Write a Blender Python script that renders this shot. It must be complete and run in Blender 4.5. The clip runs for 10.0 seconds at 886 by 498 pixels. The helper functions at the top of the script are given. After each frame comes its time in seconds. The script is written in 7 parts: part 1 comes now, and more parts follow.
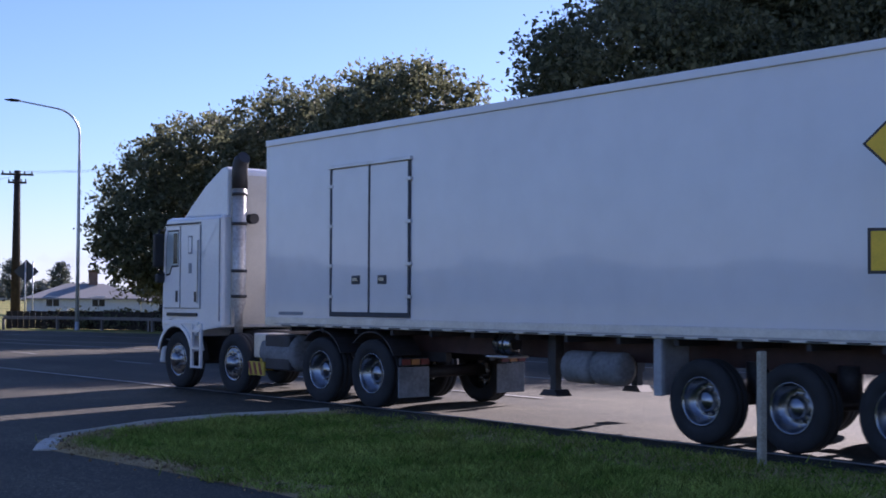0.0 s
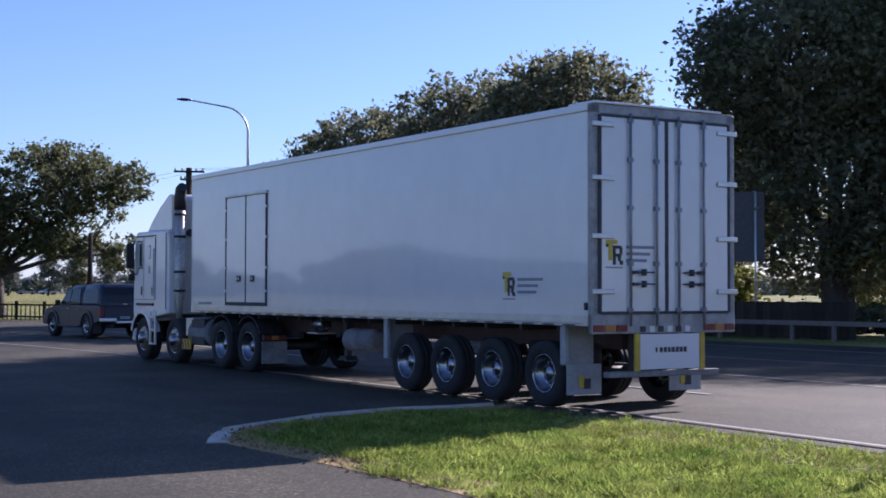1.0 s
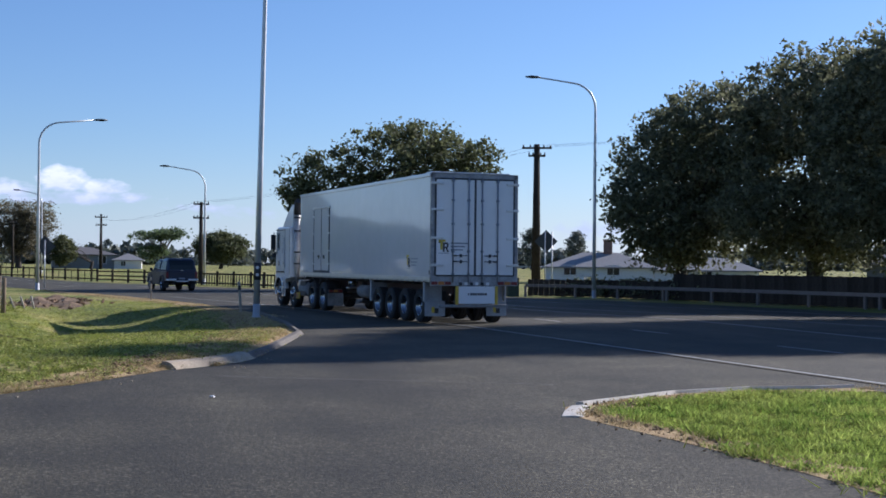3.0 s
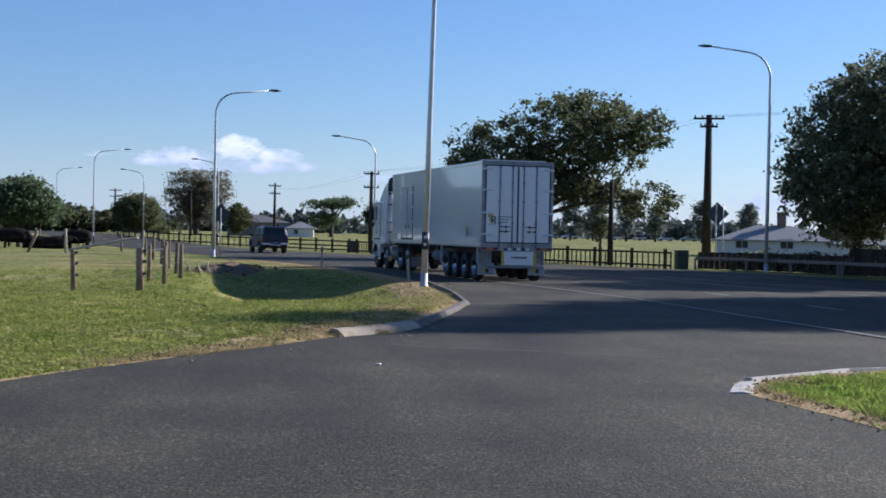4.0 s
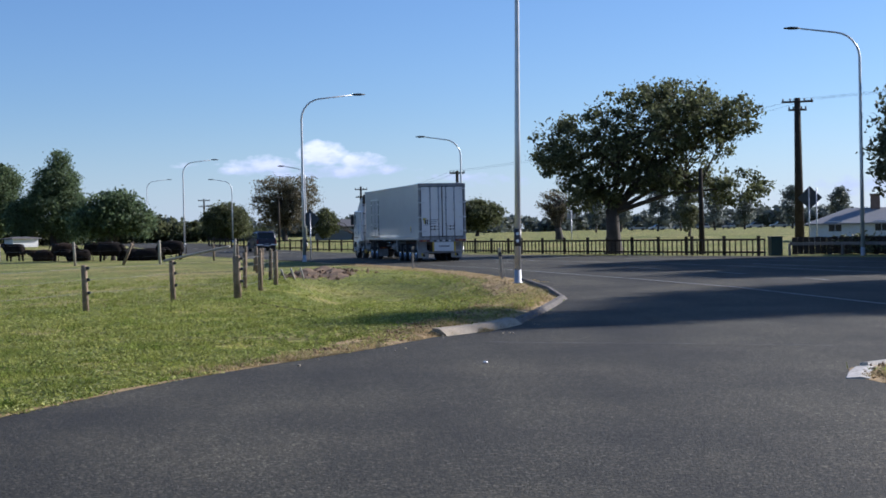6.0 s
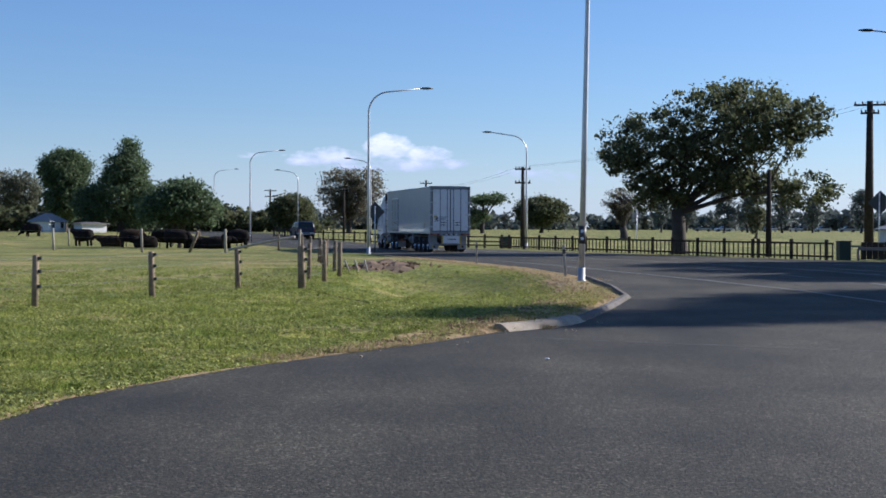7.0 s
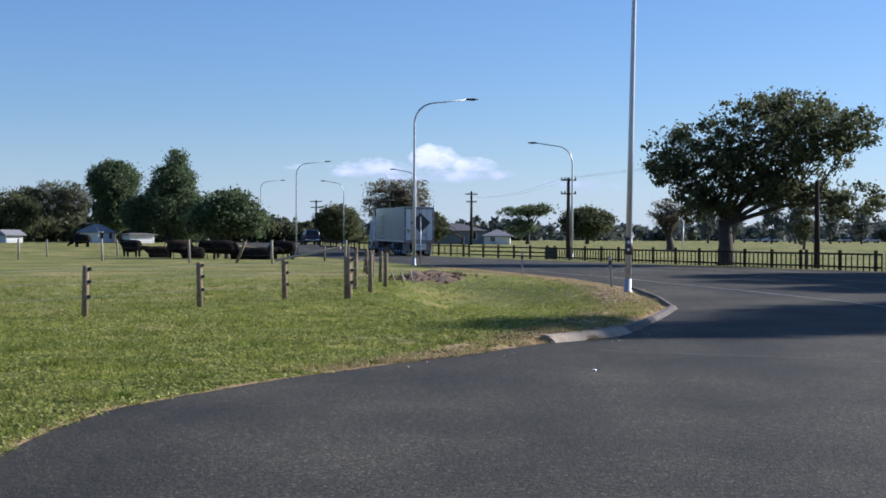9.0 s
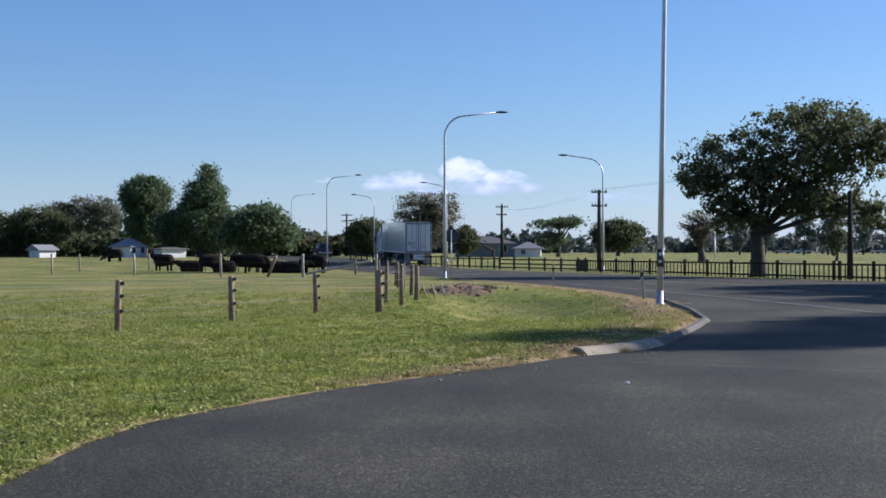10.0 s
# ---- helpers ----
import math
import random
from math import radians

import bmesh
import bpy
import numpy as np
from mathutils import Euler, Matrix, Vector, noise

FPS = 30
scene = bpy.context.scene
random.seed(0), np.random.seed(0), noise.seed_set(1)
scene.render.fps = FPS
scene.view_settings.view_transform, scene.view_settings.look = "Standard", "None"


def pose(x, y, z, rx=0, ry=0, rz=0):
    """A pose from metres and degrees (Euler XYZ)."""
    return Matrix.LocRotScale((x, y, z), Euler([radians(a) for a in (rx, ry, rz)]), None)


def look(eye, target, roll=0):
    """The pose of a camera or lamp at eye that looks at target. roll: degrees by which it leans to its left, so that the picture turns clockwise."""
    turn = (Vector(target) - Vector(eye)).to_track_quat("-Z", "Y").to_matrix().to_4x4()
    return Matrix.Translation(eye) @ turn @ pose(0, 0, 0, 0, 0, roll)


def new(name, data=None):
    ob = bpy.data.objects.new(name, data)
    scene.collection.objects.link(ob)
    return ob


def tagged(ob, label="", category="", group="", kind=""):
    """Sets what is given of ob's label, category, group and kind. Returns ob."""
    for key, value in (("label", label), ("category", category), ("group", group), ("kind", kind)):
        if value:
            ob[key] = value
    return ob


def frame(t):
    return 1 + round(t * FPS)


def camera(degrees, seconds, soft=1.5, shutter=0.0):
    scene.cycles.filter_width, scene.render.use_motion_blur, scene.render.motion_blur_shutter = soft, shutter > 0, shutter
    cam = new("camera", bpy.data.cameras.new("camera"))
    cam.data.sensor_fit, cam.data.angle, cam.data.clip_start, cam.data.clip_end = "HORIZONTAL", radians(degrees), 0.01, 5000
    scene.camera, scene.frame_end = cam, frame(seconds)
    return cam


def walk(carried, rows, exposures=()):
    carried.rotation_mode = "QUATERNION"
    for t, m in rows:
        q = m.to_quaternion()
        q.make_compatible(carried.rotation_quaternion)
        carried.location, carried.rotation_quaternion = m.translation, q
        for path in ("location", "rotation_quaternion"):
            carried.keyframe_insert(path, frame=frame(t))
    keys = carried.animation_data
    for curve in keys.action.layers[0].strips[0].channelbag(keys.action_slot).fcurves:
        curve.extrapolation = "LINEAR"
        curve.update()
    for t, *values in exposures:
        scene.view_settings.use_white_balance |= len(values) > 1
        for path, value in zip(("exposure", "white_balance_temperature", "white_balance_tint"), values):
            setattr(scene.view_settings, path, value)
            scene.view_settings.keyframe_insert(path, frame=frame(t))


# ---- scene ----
def aim(yaw, pitch, roll, dx, dy, dz):
    """A camera pose: yaw to the right of the road's axis, pitch up, roll, and the hand's drift round the standing point."""
    a, p = radians(yaw), radians(pitch)
    eye = Vector((dx, dy, 1.65 + dz))
    return look(eye, eye + 100 * Vector((math.sin(a) * math.cos(p), math.cos(a) * math.cos(p), math.sin(p))), roll)


cam = camera(35.4, 10.0, soft=1.7, shutter=0.12)
PATH = [
    (0, aim(35.815, 2.082, 0.244, 0.29, -0.153, -0.039)),
    (0.5, aim(32.879, 1.795, 0.057, 0.303, -0.129, -0.018)),
    (1, aim(29.112, 1.757, 0.124, 0.304, -0.097, -0.008)),
    (1.5, aim(24.461, 1.936, 0.667, 0.291, -0.075, 0.007)),
    (2, aim(20.22, 1.642, 0.72, 0.254, -0.103, 0.004)),
    (2.2, aim(18.786, 1.529, 0.728, 0.215, -0.111, -0.028)),
    (3.3, aim(13.513, 0.294, 0.524, 0.188, -0.094, 0.019)),
    (3.5, aim(12.265, 0.039, 0.616, 0.222, -0.106, 0.021)),
    (4, aim(8.04, -0.669, 1.161, 0.224, -0.054, 0.011)),
    (4.5, aim(5.784, -0.482, 0.806, 0.216, -0.026, 0.003)),
    (5, aim(6.63, -0.128, -0.929, 0.122, -0.073, 0.009)),
    (5.5, aim(5.701, -0.448, -1.484, 0.055, -0.014, 0.006)),
    (7, aim(1.868, -0.919, 0.21, 0.019, 0.039, -0.011)),
    (7.5, aim(0.584, -0.911, 0.325, 0.006, 0.021, -0.008)),
    (8, aim(-0.147, -0.565, 0.418, 0.006, 0.02, -0.013)),
    (8.5, aim(-0.154, -0.596, 0.441, 0.008, 0.02, -0.009)),
    (9, aim(-0, -0.48, 0.216, -0, 0, -0.007)),
    (9.5, aim(-0.663, 0.002, -0.092, -0.014, 0.007, -0.006)),
    (10, aim(-1.257, 0.054, -0.066, -0.015, 0.032, -0.011)),
]
walk(cam, PATH, exposures=[(0.0, 1.10, 5450, 34), (1.0, 1.02, 5420, 31), (2.0, 0.85, 5380, 24), (4.0, 0.74, 5260, 18), (10.0, 0.74, 5260, 18)])

# ---- light ----
SUN_AZ, SUN_EL = 69.0, 25.5      # degrees from +y towards +x, and up
sun_dir = Vector((math.sin(radians(SUN_AZ)) * math.cos(radians(SUN_EL)), math.cos(radians(SUN_AZ)) * math.cos(radians(SUN_EL)), math.sin(radians(SUN_EL))))
sun = new("sun", bpy.data.lights.new("sun", "SUN"))
sun.data.energy, sun.data.angle, sun.data.color = 5.0, radians(0.55), (1.0, 0.88, 0.68)
sun.matrix_world = look(sun_dir * 100, (0, 0, 0))
scene.view_settings.exposure = 0.0


def nodes_of(mat):
    mat.use_nodes = True
    nt = mat.node_tree
    return nt, nt.nodes, nt.links


def make_world():
    w = bpy.data.worlds.new("sky")
    scene.world = w
    nt, n, l = nodes_of(w)
    n.clear()
    out, bg = n.new("ShaderNodeOutputWorld"), n.new("ShaderNodeBackground")
    sky = n.new("ShaderNodeTexSky")
    sky.sky_type, sky.sun_disc = "NISHITA", False
    sky.sun_elevation, sky.sun_rotation = radians(SUN_EL), radians(SUN_AZ)
    sky.air_density, sky.dust_density, sky.ozone_density = 1.0, 0.25, 4.0
    bg.inputs["Strength"].default_value = 0.0635
    co = n.new("ShaderNodeTexCoord")
    sep = n.new("ShaderNodeSeparateXYZ")
    l.new(co.outputs["Generated"], sep.inputs[0])

    def math_node(op, a, b=None, clamp=False):
        m = n.new("ShaderNodeMath")
        m.operation, m.use_clamp = op, clamp
        for k, v in enumerate((a, b)):
            if v is None:
                continue
            if isinstance(v, (int, float)):
                m.inputs[k].default_value = v
            else:
                l.new(v, m.inputs[k])
        return m.outputs[0]

    # cumulus on the horizon: a noise that is cut by a lens-shaped envelope over azimuth and height
    stretch = n.new("ShaderNodeMapping")
    stretch.inputs["Scale"].default_value = (46, 46, 95)
    l.new(co.outputs["Generated"], stretch.inputs[0])
    puff = n.new("ShaderNodeTexNoise")
    puff.inputs["Scale"].default_value, puff.inputs["Detail"].default_value, puff.inputs["Roughness"].default_value = 1.0, 7.0, 0.55
    l.new(stretch.outputs[0], puff.inputs["Vector"])
    def blob(az, el, wa, we):
        a = math_node("DIVIDE", math_node("SUBTRACT", sep.outputs[0], math.sin(radians(az))), wa)
        e = math_node("DIVIDE", math_node("SUBTRACT", sep.outputs[2], math.sin(radians(el))), we)
        d = math_node("ADD", math_node("MULTIPLY", a, a), math_node("MULTIPLY", e, e))
        front = math_node("GREATER_THAN", sep.outputs[1], 0.0)
        return math_node("MULTIPLY", math_node("SUBTRACT", 1.0, d, True), front)
    heaps = [(-0.45, 3.25, 0.024, 0.0125, 1.25), (-2.7, 2.85, 0.036, 0.009, 1.15), (-3.9, 2.65, 0.02, 0.005, 0.8), (1.2, 2.95, 0.026, 0.008, 1.05), (2.5, 2.6, 0.028, 0.006, 0.9),
             (-0.4, 2.55, 0.085, 0.0065, 0.92), (-5.4, 2.9, 0.03, 0.003, 0.5), (4.6, 2.2, 0.05, 0.005, 0.55), (8.0, 2.0, 0.06, 0.007, 0.6), (13.0, 1.9, 0.05, 0.005, 0.5), (21.0, 1.4, 0.06, 0.012, 0.75)]
    lens = 0.0
    for az, el, wa, we, k in heaps:
        lens = math_node("MAXIMUM", lens, math_node("MULTIPLY", blob(az, el, wa, we), k))
    dens = math_node("SUBTRACT", math_node("ADD", lens, math_node("MULTIPLY", puff.outputs[0], 2.5)), 1.66)
    dens = math_node("MULTIPLY", dens, 1.5, True)
    dens = math_node("MULTIPLY", dens, math_node("MULTIPLY", lens, 4.0, True), True)
    # sunlit heads, greyer feet
    foot = math_node("ADD", math_node("DIVIDE", math_node("SUBTRACT", sep.outputs[2], math.sin(radians(2.45))), 0.017), math_node("MULTIPLY", math_node("SUBTRACT", puff.outputs[0], 0.5), 2.2), True)
    haze = math_node("SUBTRACT", 1.0, math_node("DIVIDE", math_node("ABSOLUTE", sep.outputs[2]), 0.10), True)
    haze = math_node("MULTIPLY", math_node("MULTIPLY", haze, haze), 0.42)
    mix1, mix2 = n.new("ShaderNodeMix"), n.new("ShaderNodeMix")
    mix1.data_type = mix2.data_type = "RGBA"
    l.new(haze, mix1.inputs[0])
    l.new(sky.outputs[0], mix1.inputs[6])
    mix1.inputs[7].default_value = (6.2, 7.4, 8.9, 1)
    l.new(dens, mix2.inputs[0])
    l.new(mix1.outputs[2], mix2.inputs[6])
    mix3 = n.new("ShaderNodeMix")
    mix3.data_type = "RGBA"
    l.new(foot, mix3.inputs[0])
    mix3.inputs[6].default_value, mix3.inputs[7].default_value = (6.0, 6.4, 7.4, 1), (9.3, 9.2, 9.2, 1)
    l.new(mix3.outputs[2], mix2.inputs[7])
    l.new(mix2.outputs[2], bg.inputs["Color"])
    l.new(bg.outputs[0], out.inputs["Surface"])


make_world()

# ---- materials ----
def mat(name, base, rough=0.6, metal=0.0, var=0.25, scale=6.0, fine=60.0, bump=0.0, bump_scale=80.0, tint=None, random_tone=0.0, island=False, coat=0.0, spec=0.5, trans=0.0):
    """A surface with tone variation at two scales, optional second tint in patches, and fine relief."""
    m = bpy.data.materials.new(name)
    nt, n, l = nodes_of(m)
    b = n["Principled BSDF"]
    co = n.new("ShaderNodeTexCoord")
    big, small = n.new("ShaderNodeTexNoise"), n.new("ShaderNodeTexNoise")
    for t, s, d in ((big, scale, 4.0), (small, fine, 3.0)):
        t.inputs["Scale"].default_value, t.inputs["Detail"].default_value = s, d
        l.new(co.outputs["Object"], t.inputs["Vector"])
    mixf = n.new("ShaderNodeMath")
    mixf.operation = "MULTIPLY_ADD"
    l.new(small.outputs[0], mixf.inputs[0])
    mixf.inputs[1].default_value = 0.45
    half = n.new("ShaderNodeMath")
    half.operation = "MULTIPLY"
    l.new(big.outputs[0], half.inputs[0])
    half.inputs[1].default_value = 0.55
    l.new(half.outputs[0], mixf.inputs[2])
    ramp = n.new("ShaderNodeValToRGB")
    lo, hi = [max(0.0, c * (1 - var)) for c in base], [min(1.0, c * (1 + var)) for c in base]
    if tint:
        hi = list(tint)
        lo = list(base)
    ramp.color_ramp.elements[0].color, ramp.color_ramp.elements[1].color = (*lo, 1), (*hi, 1)
    ramp.color_ramp.elements[0].position, ramp.color_ramp.elements[1].position = 0.36, 0.64
    l.new(mixf.outputs[0], ramp.inputs[0])
    col = ramp.outputs[0]
    if random_tone:
        src = n.new("ShaderNodeNewGeometry").outputs["Random Per Island"] if island else n.new("ShaderNodeObjectInfo").outputs["Random"]
        mr = n.new("ShaderNodeMapRange")
        mr.inputs[3].default_value, mr.inputs[4].default_value = 1 - random_tone, 1 + random_tone
        l.new(src, mr.inputs[0])
        hsv = n.new("ShaderNodeHueSaturation")
        l.new(mr.outputs[0], hsv.inputs["Value"])
        l.new(col, hsv.inputs["Color"])
        col = hsv.outputs[0]
    l.new(col, b.inputs["Base Color"])
    b.inputs["Roughness"].default_value, b.inputs["Metallic"].default_value = rough, metal
    b.inputs["Specular IOR Level"].default_value = spec
    b.inputs["Coat Weight"].default_value = coat
    if bump:
        t = n.new("ShaderNodeTexNoise")
        t.inputs["Scale"].default_value, t.inputs["Detail"].default_value = bump_scale, 3.0
        l.new(co.outputs["Object"], t.inputs["Vector"])
        bp = n.new("ShaderNodeBump")
        bp.inputs["Strength"].default_value, bp.inputs["Distance"].default_value = bump, 0.02
        l.new(t.outputs[0], bp.inputs["Height"])
        l.new(bp.outputs[0], b.inputs["Normal"])
    if trans:
        tr = n.new("ShaderNodeBsdfTranslucent")
        l.new(col, tr.inputs[0])
        mx = n.new("ShaderNodeMixShader")
        mx.inputs[0].default_value = trans
        l.new(b.outputs[0], mx.inputs[1])
        l.new(tr.outputs[0], mx.inputs[2])
        l.new(mx.outputs[0], n["Material Output"].inputs[0])
    return m


def ground_grass_material():
    """Pasture: yellow-green and deep green patches, straw-dry spots."""
    m = bpy.data.materials.new("pasture_grass")
    nt, n, l = nodes_of(m)
    b = n["Principled BSDF"]
    co = n.new("ShaderNodeTexCoord")
    def noise_tex(s, d=4.0):
        t = n.new("ShaderNodeTexNoise")
        t.inputs["Scale"].default_value, t.inputs["Detail"].default_value = s, d
        l.new(co.outputs["Object"], t.inputs["Vector"])
        return t.outputs[0]
    def ramp(fac, stops):
        r = n.new("ShaderNodeValToRGB")
        while len(r.color_ramp.elements) < len(stops):
            r.color_ramp.elements.new(0.5)
        for e, (p, c) in zip(r.color_ramp.elements, stops):
            e.position, e.color = p, (*c, 1)
        l.new(fac, r.inputs[0])
        return r.outputs[0]
    patches = ramp(noise_tex(0.22), [(0.35, (0.14, 0.17, 0.038)), (0.5, (0.21, 0.215, 0.055)), (0.64, (0.32, 0.275, 0.105))])
    grain = ramp(noise_tex(9.0, 6.0), [(0.38, (0.35, 0.37, 0.35)), (0.62, (1.4, 1.35, 1.3))])
    mx = n.new("ShaderNodeMix")
    mx.data_type, mx.blend_type = "RGBA", "MULTIPLY"
    mx.inputs[0].default_value = 1.0
    l.new(patches, mx.inputs[6])
    l.new(grain, mx.inputs[7])
    l.new(mx.outputs[2], b.inputs["Base Color"])
    b.inputs["Roughness"].default_value = 0.9
    b.inputs["Specular IOR Level"].default_value = 0.2
    bp = n.new("ShaderNodeBump")
    bp.inputs["Strength"].default_value, bp.inputs["Distance"].default_value = 0.8, 0.06
    l.new(noise_tex(14.0, 5.0), bp.inputs["Height"])
    l.new(bp.outputs[0], b.inputs["Normal"])
    return m


def asphalt_material():
    m = bpy.data.materials.new("asphalt")
    nt, n, l = nodes_of(m)
    b = n["Principled BSDF"]
    co = n.new("ShaderNodeTexCoord")
    def noise_tex(s, d=3.0, vec=None):
        t = n.new("ShaderNodeTexNoise")
        t.inputs["Scale"].default_value, t.inputs["Detail"].default_value = s, d
        l.new(vec or co.outputs["Object"], t.inputs["Vector"])
        return t.outputs[0]
    def ramp(fac, stops):
        r = n.new("ShaderNodeValToRGB")
        while len(r.color_ramp.elements) < len(stops):
            r.color_ramp.elements.new(0.5)
        for e, (p, c) in zip(r.color_ramp.elements, stops):
            e.position, e.color = p, (*c, 1)
        l.new(fac, r.inputs[0])
        return r.outputs[0]
    def mul(a, c):
        mx = n.new("ShaderNodeMix")
        mx.data_type, mx.blend_type = "RGBA", "MULTIPLY"
        mx.inputs[0].default_value = 1.0
        l.new(a, mx.inputs[6])
        l.new(c, mx.inputs[7])
        return mx.outputs[2]
    base = ramp(noise_tex(0.35, 5.0), [(0.34, (0.027, 0.024, 0.0163)), (0.5, (0.0425, 0.0378, 0.0243)), (0.68, (0.063, 0.055, 0.035))])
    vor = n.new("ShaderNodeTexVoronoi")
    vor.inputs["Scale"].default_value = 62.0
    l.new(co.outputs["Object"], vor.inputs["Vector"])
    pick = n.new("ShaderNodeSeparateColor")
    l.new(vor.outputs["Color"], pick.inputs[0])
    flecks = ramp(pick.outputs[0], [(0.0, (0.55, 0.55, 0.56)), (0.55, (0.9, 0.9, 0.9)), (0.86, (1.2, 1.18, 1.15)), (0.955, (2.5, 2.5, 2.65))])
    chips = ramp(noise_tex(38.0, 2.0), [(0.38, (0.5, 0.5, 0.5)), (0.52, (0.95, 0.95, 0.95)), (0.68, (1.9, 1.9, 1.9))])
    turn = n.new("ShaderNodeMapping")
    turn.inputs["Scale"].default_value = (0.55, 0.09, 1.0)
    turn.inputs["Rotation"].default_value = (0, 0, radians(38))
    l.new(co.outputs["Object"], turn.inputs[0])
    tracks = ramp(noise_tex(1.0, 3.0, turn.outputs[0]), [(0.38, (0.66, 0.66, 0.66)), (0.6, (1.15, 1.15, 1.15))])
    l.new(mul(mul(mul(base, chips), tracks), flecks), b.inputs["Base Color"])
    b.inputs["Roughness"].default_value = 0.82
    b.inputs["Specular IOR Level"].default_value = 0.35
    bp = n.new("ShaderNodeBump")
    bp.inputs["Strength"].default_value, bp.inputs["Distance"].default_value = 0.7, 0.012
    l.new(noise_tex(55.0, 2.0), bp.inputs["Height"])
    l.new(bp.outputs[0], b.inputs["Normal"])
    return m


GRASS = ground_grass_material()
ASPHALT = asphalt_material()
DRY = mat("dry_dirt_grass", (0.19, 0.115, 0.05), 0.95, var=0.4, tint=(0.46, 0.33, 0.15), scale=2.2, fine=11.0, bump=0.8, bump_scale=30)
# long kerb: tree shade is darkened into this colour, along with some dirt
SHADED_DIRTY_CONCRETE = mat("shaded_dirty_kerb", (0.12, 0.105, 0.09), 0.9, var=0.35, scale=1.5, fine=30, bump=0.4)
PALE_CONCRETE = mat("pale_kerb_concrete", (0.47, 0.44, 0.39), 0.9, var=0.3, scale=1.5, fine=40, bump=0.3)
CONCRETE = mat("kerb_concrete", (0.33, 0.275, 0.20), 0.9, var=0.35, scale=1.5, fine=40, bump=0.3)
PAINT = mat("road_paint", (0.25, 0.25, 0.24), 0.7, var=0.35, scale=3.0, fine=30)
GALV = mat("galvanised_steel", (0.50, 0.51, 0.52), 0.45, 0.55, var=0.12, scale=2.0, fine=20)
WOOD = mat("weathered_wood", (0.20, 0.15, 0.10), 0.9, var=0.35, scale=5.0, fine=40, bump=0.4, random_tone=0.25)
PALE_WOOD = mat("bleached_timber", (0.34, 0.31, 0.25), 0.9, var=0.25, scale=5.0, fine=40, random_tone=0.15)
DARK_WOOD = mat("dark_stained_rail", (0.04, 0.033, 0.026), 0.95, var=0.3, scale=5.0, random_tone=0.3, spec=0.15)
WIRE = mat("fence_wire", (0.14, 0.14, 0.13), 0.7, 0.3)
LEAFLET = mat("clover_leaf", (0.17, 0.21, 0.045), 0.5, tint=(0.44, 0.43, 0.13), scale=0.8, fine=6.0, random_tone=0.6, island=True, trans=0.45, spec=0.4)
TUFT = mat("coarse_grass_blade", (0.10, 0.14, 0.025), 0.8, tint=(0.30, 0.31, 0.07), scale=0.7, fine=4.0, random_tone=0.5, island=True, trans=0.35, spec=0.15)
BLADE = mat("grass_blade", (0.135, 0.215, 0.03), 0.85, tint=(0.44, 0.43, 0.115), scale=0.9, fine=5.0, random_tone=0.6, island=True, trans=0.5, spec=0.08)
ISLAND_BLADE = mat("island_blade", (0.12, 0.21, 0.03), 0.85, tint=(0.37, 0.42, 0.10), scale=0.8, fine=6.0, random_tone=0.6, island=True, trans=0.5, spec=0.08)
STRAW = mat("straw_blade", (0.42, 0.33, 0.17), 0.8, var=0.3, random_tone=0.35, island=True, trans=0.2, spec=0.2)


# ---- mesh helpers ----
def bm_box(bm, x0, x1, y0, y1, z0, z1, bevel=0.0):
    r = bmesh.ops.create_cube(bm, size=1.0)
    vs = r["verts"]
    bmesh.ops.scale(bm, vec=(x1 - x0, y1 - y0, z1 - z0), verts=vs)
    bmesh.ops.translate(bm, vec=((x0 + x1) / 2, (y0 + y1) / 2, (z0 + z1) / 2), verts=vs)
    if bevel:
        es = list({e for v in vs for e in v.link_edges})
        bmesh.ops.bevel(bm, geom=es, offset=bevel, segments=2, profile=0.5, affect="EDGES")
    return vs


def bm_tube(bm, pts, radii, sides=8, caps=True):
    """A tube along the points, with a radius at each."""
    rings = []
    pts = [Vector(p) for p in pts]
    side = None
    for i, p in enumerate(pts):
        d = (pts[min(i + 1, len(pts) - 1)] - pts[max(i - 1, 0)]).normalized()
        if side is None:
            side = d.orthogonal().normalized()
        side = (side - d * side.dot(d)).normalized()
        up = d.cross(side)
        r = radii[i] if hasattr(radii, "__len__") else radii
        rings.append([bm.verts.new(p + r * (math.cos(a) * side + math.sin(a) * up)) for a in (2 * math.pi * k / sides for k in range(sides))])
    for a, b in zip(rings, rings[1:]):
        for k in range(sides):
            f = bm.faces.new((a[k], a[(k + 1) % sides], b[(k + 1) % sides], b[k]))
            f.smooth = True
    if caps:
        bm.faces.new(rings[0][::-1])
        bm.faces.new(rings[-1])
    return rings


def bm_extrude(bm, outline, axis, a, b, bevel=0.0):
    """An outline in a plane pulled from a to b along axis 'x', 'y' or 'z'. outline: pairs in the other two axes, in order."""
    def at(p, s):
        return {"x": (s, p[0], p[1]), "y": (p[0], s, p[1]), "z": (p[0], p[1], s)}[axis]
    lo, hi = [bm.verts.new(at(p, a)) for p in outline], [bm.verts.new(at(p, b)) for p in outline]
    fs = [bm.faces.new(lo), bm.faces.new(hi[::-1])]
    k = len(outline)
    for i in range(k):
        fs.append(bm.faces.new((lo[i], hi[i], hi[(i + 1) % k], lo[(i + 1) % k])))
    if bevel:
        es = list({e for f in fs for e in f.edges})
        bmesh.ops.bevel(bm, geom=es, offset=bevel, segments=2, profile=0.5, affect="EDGES")
    return fs


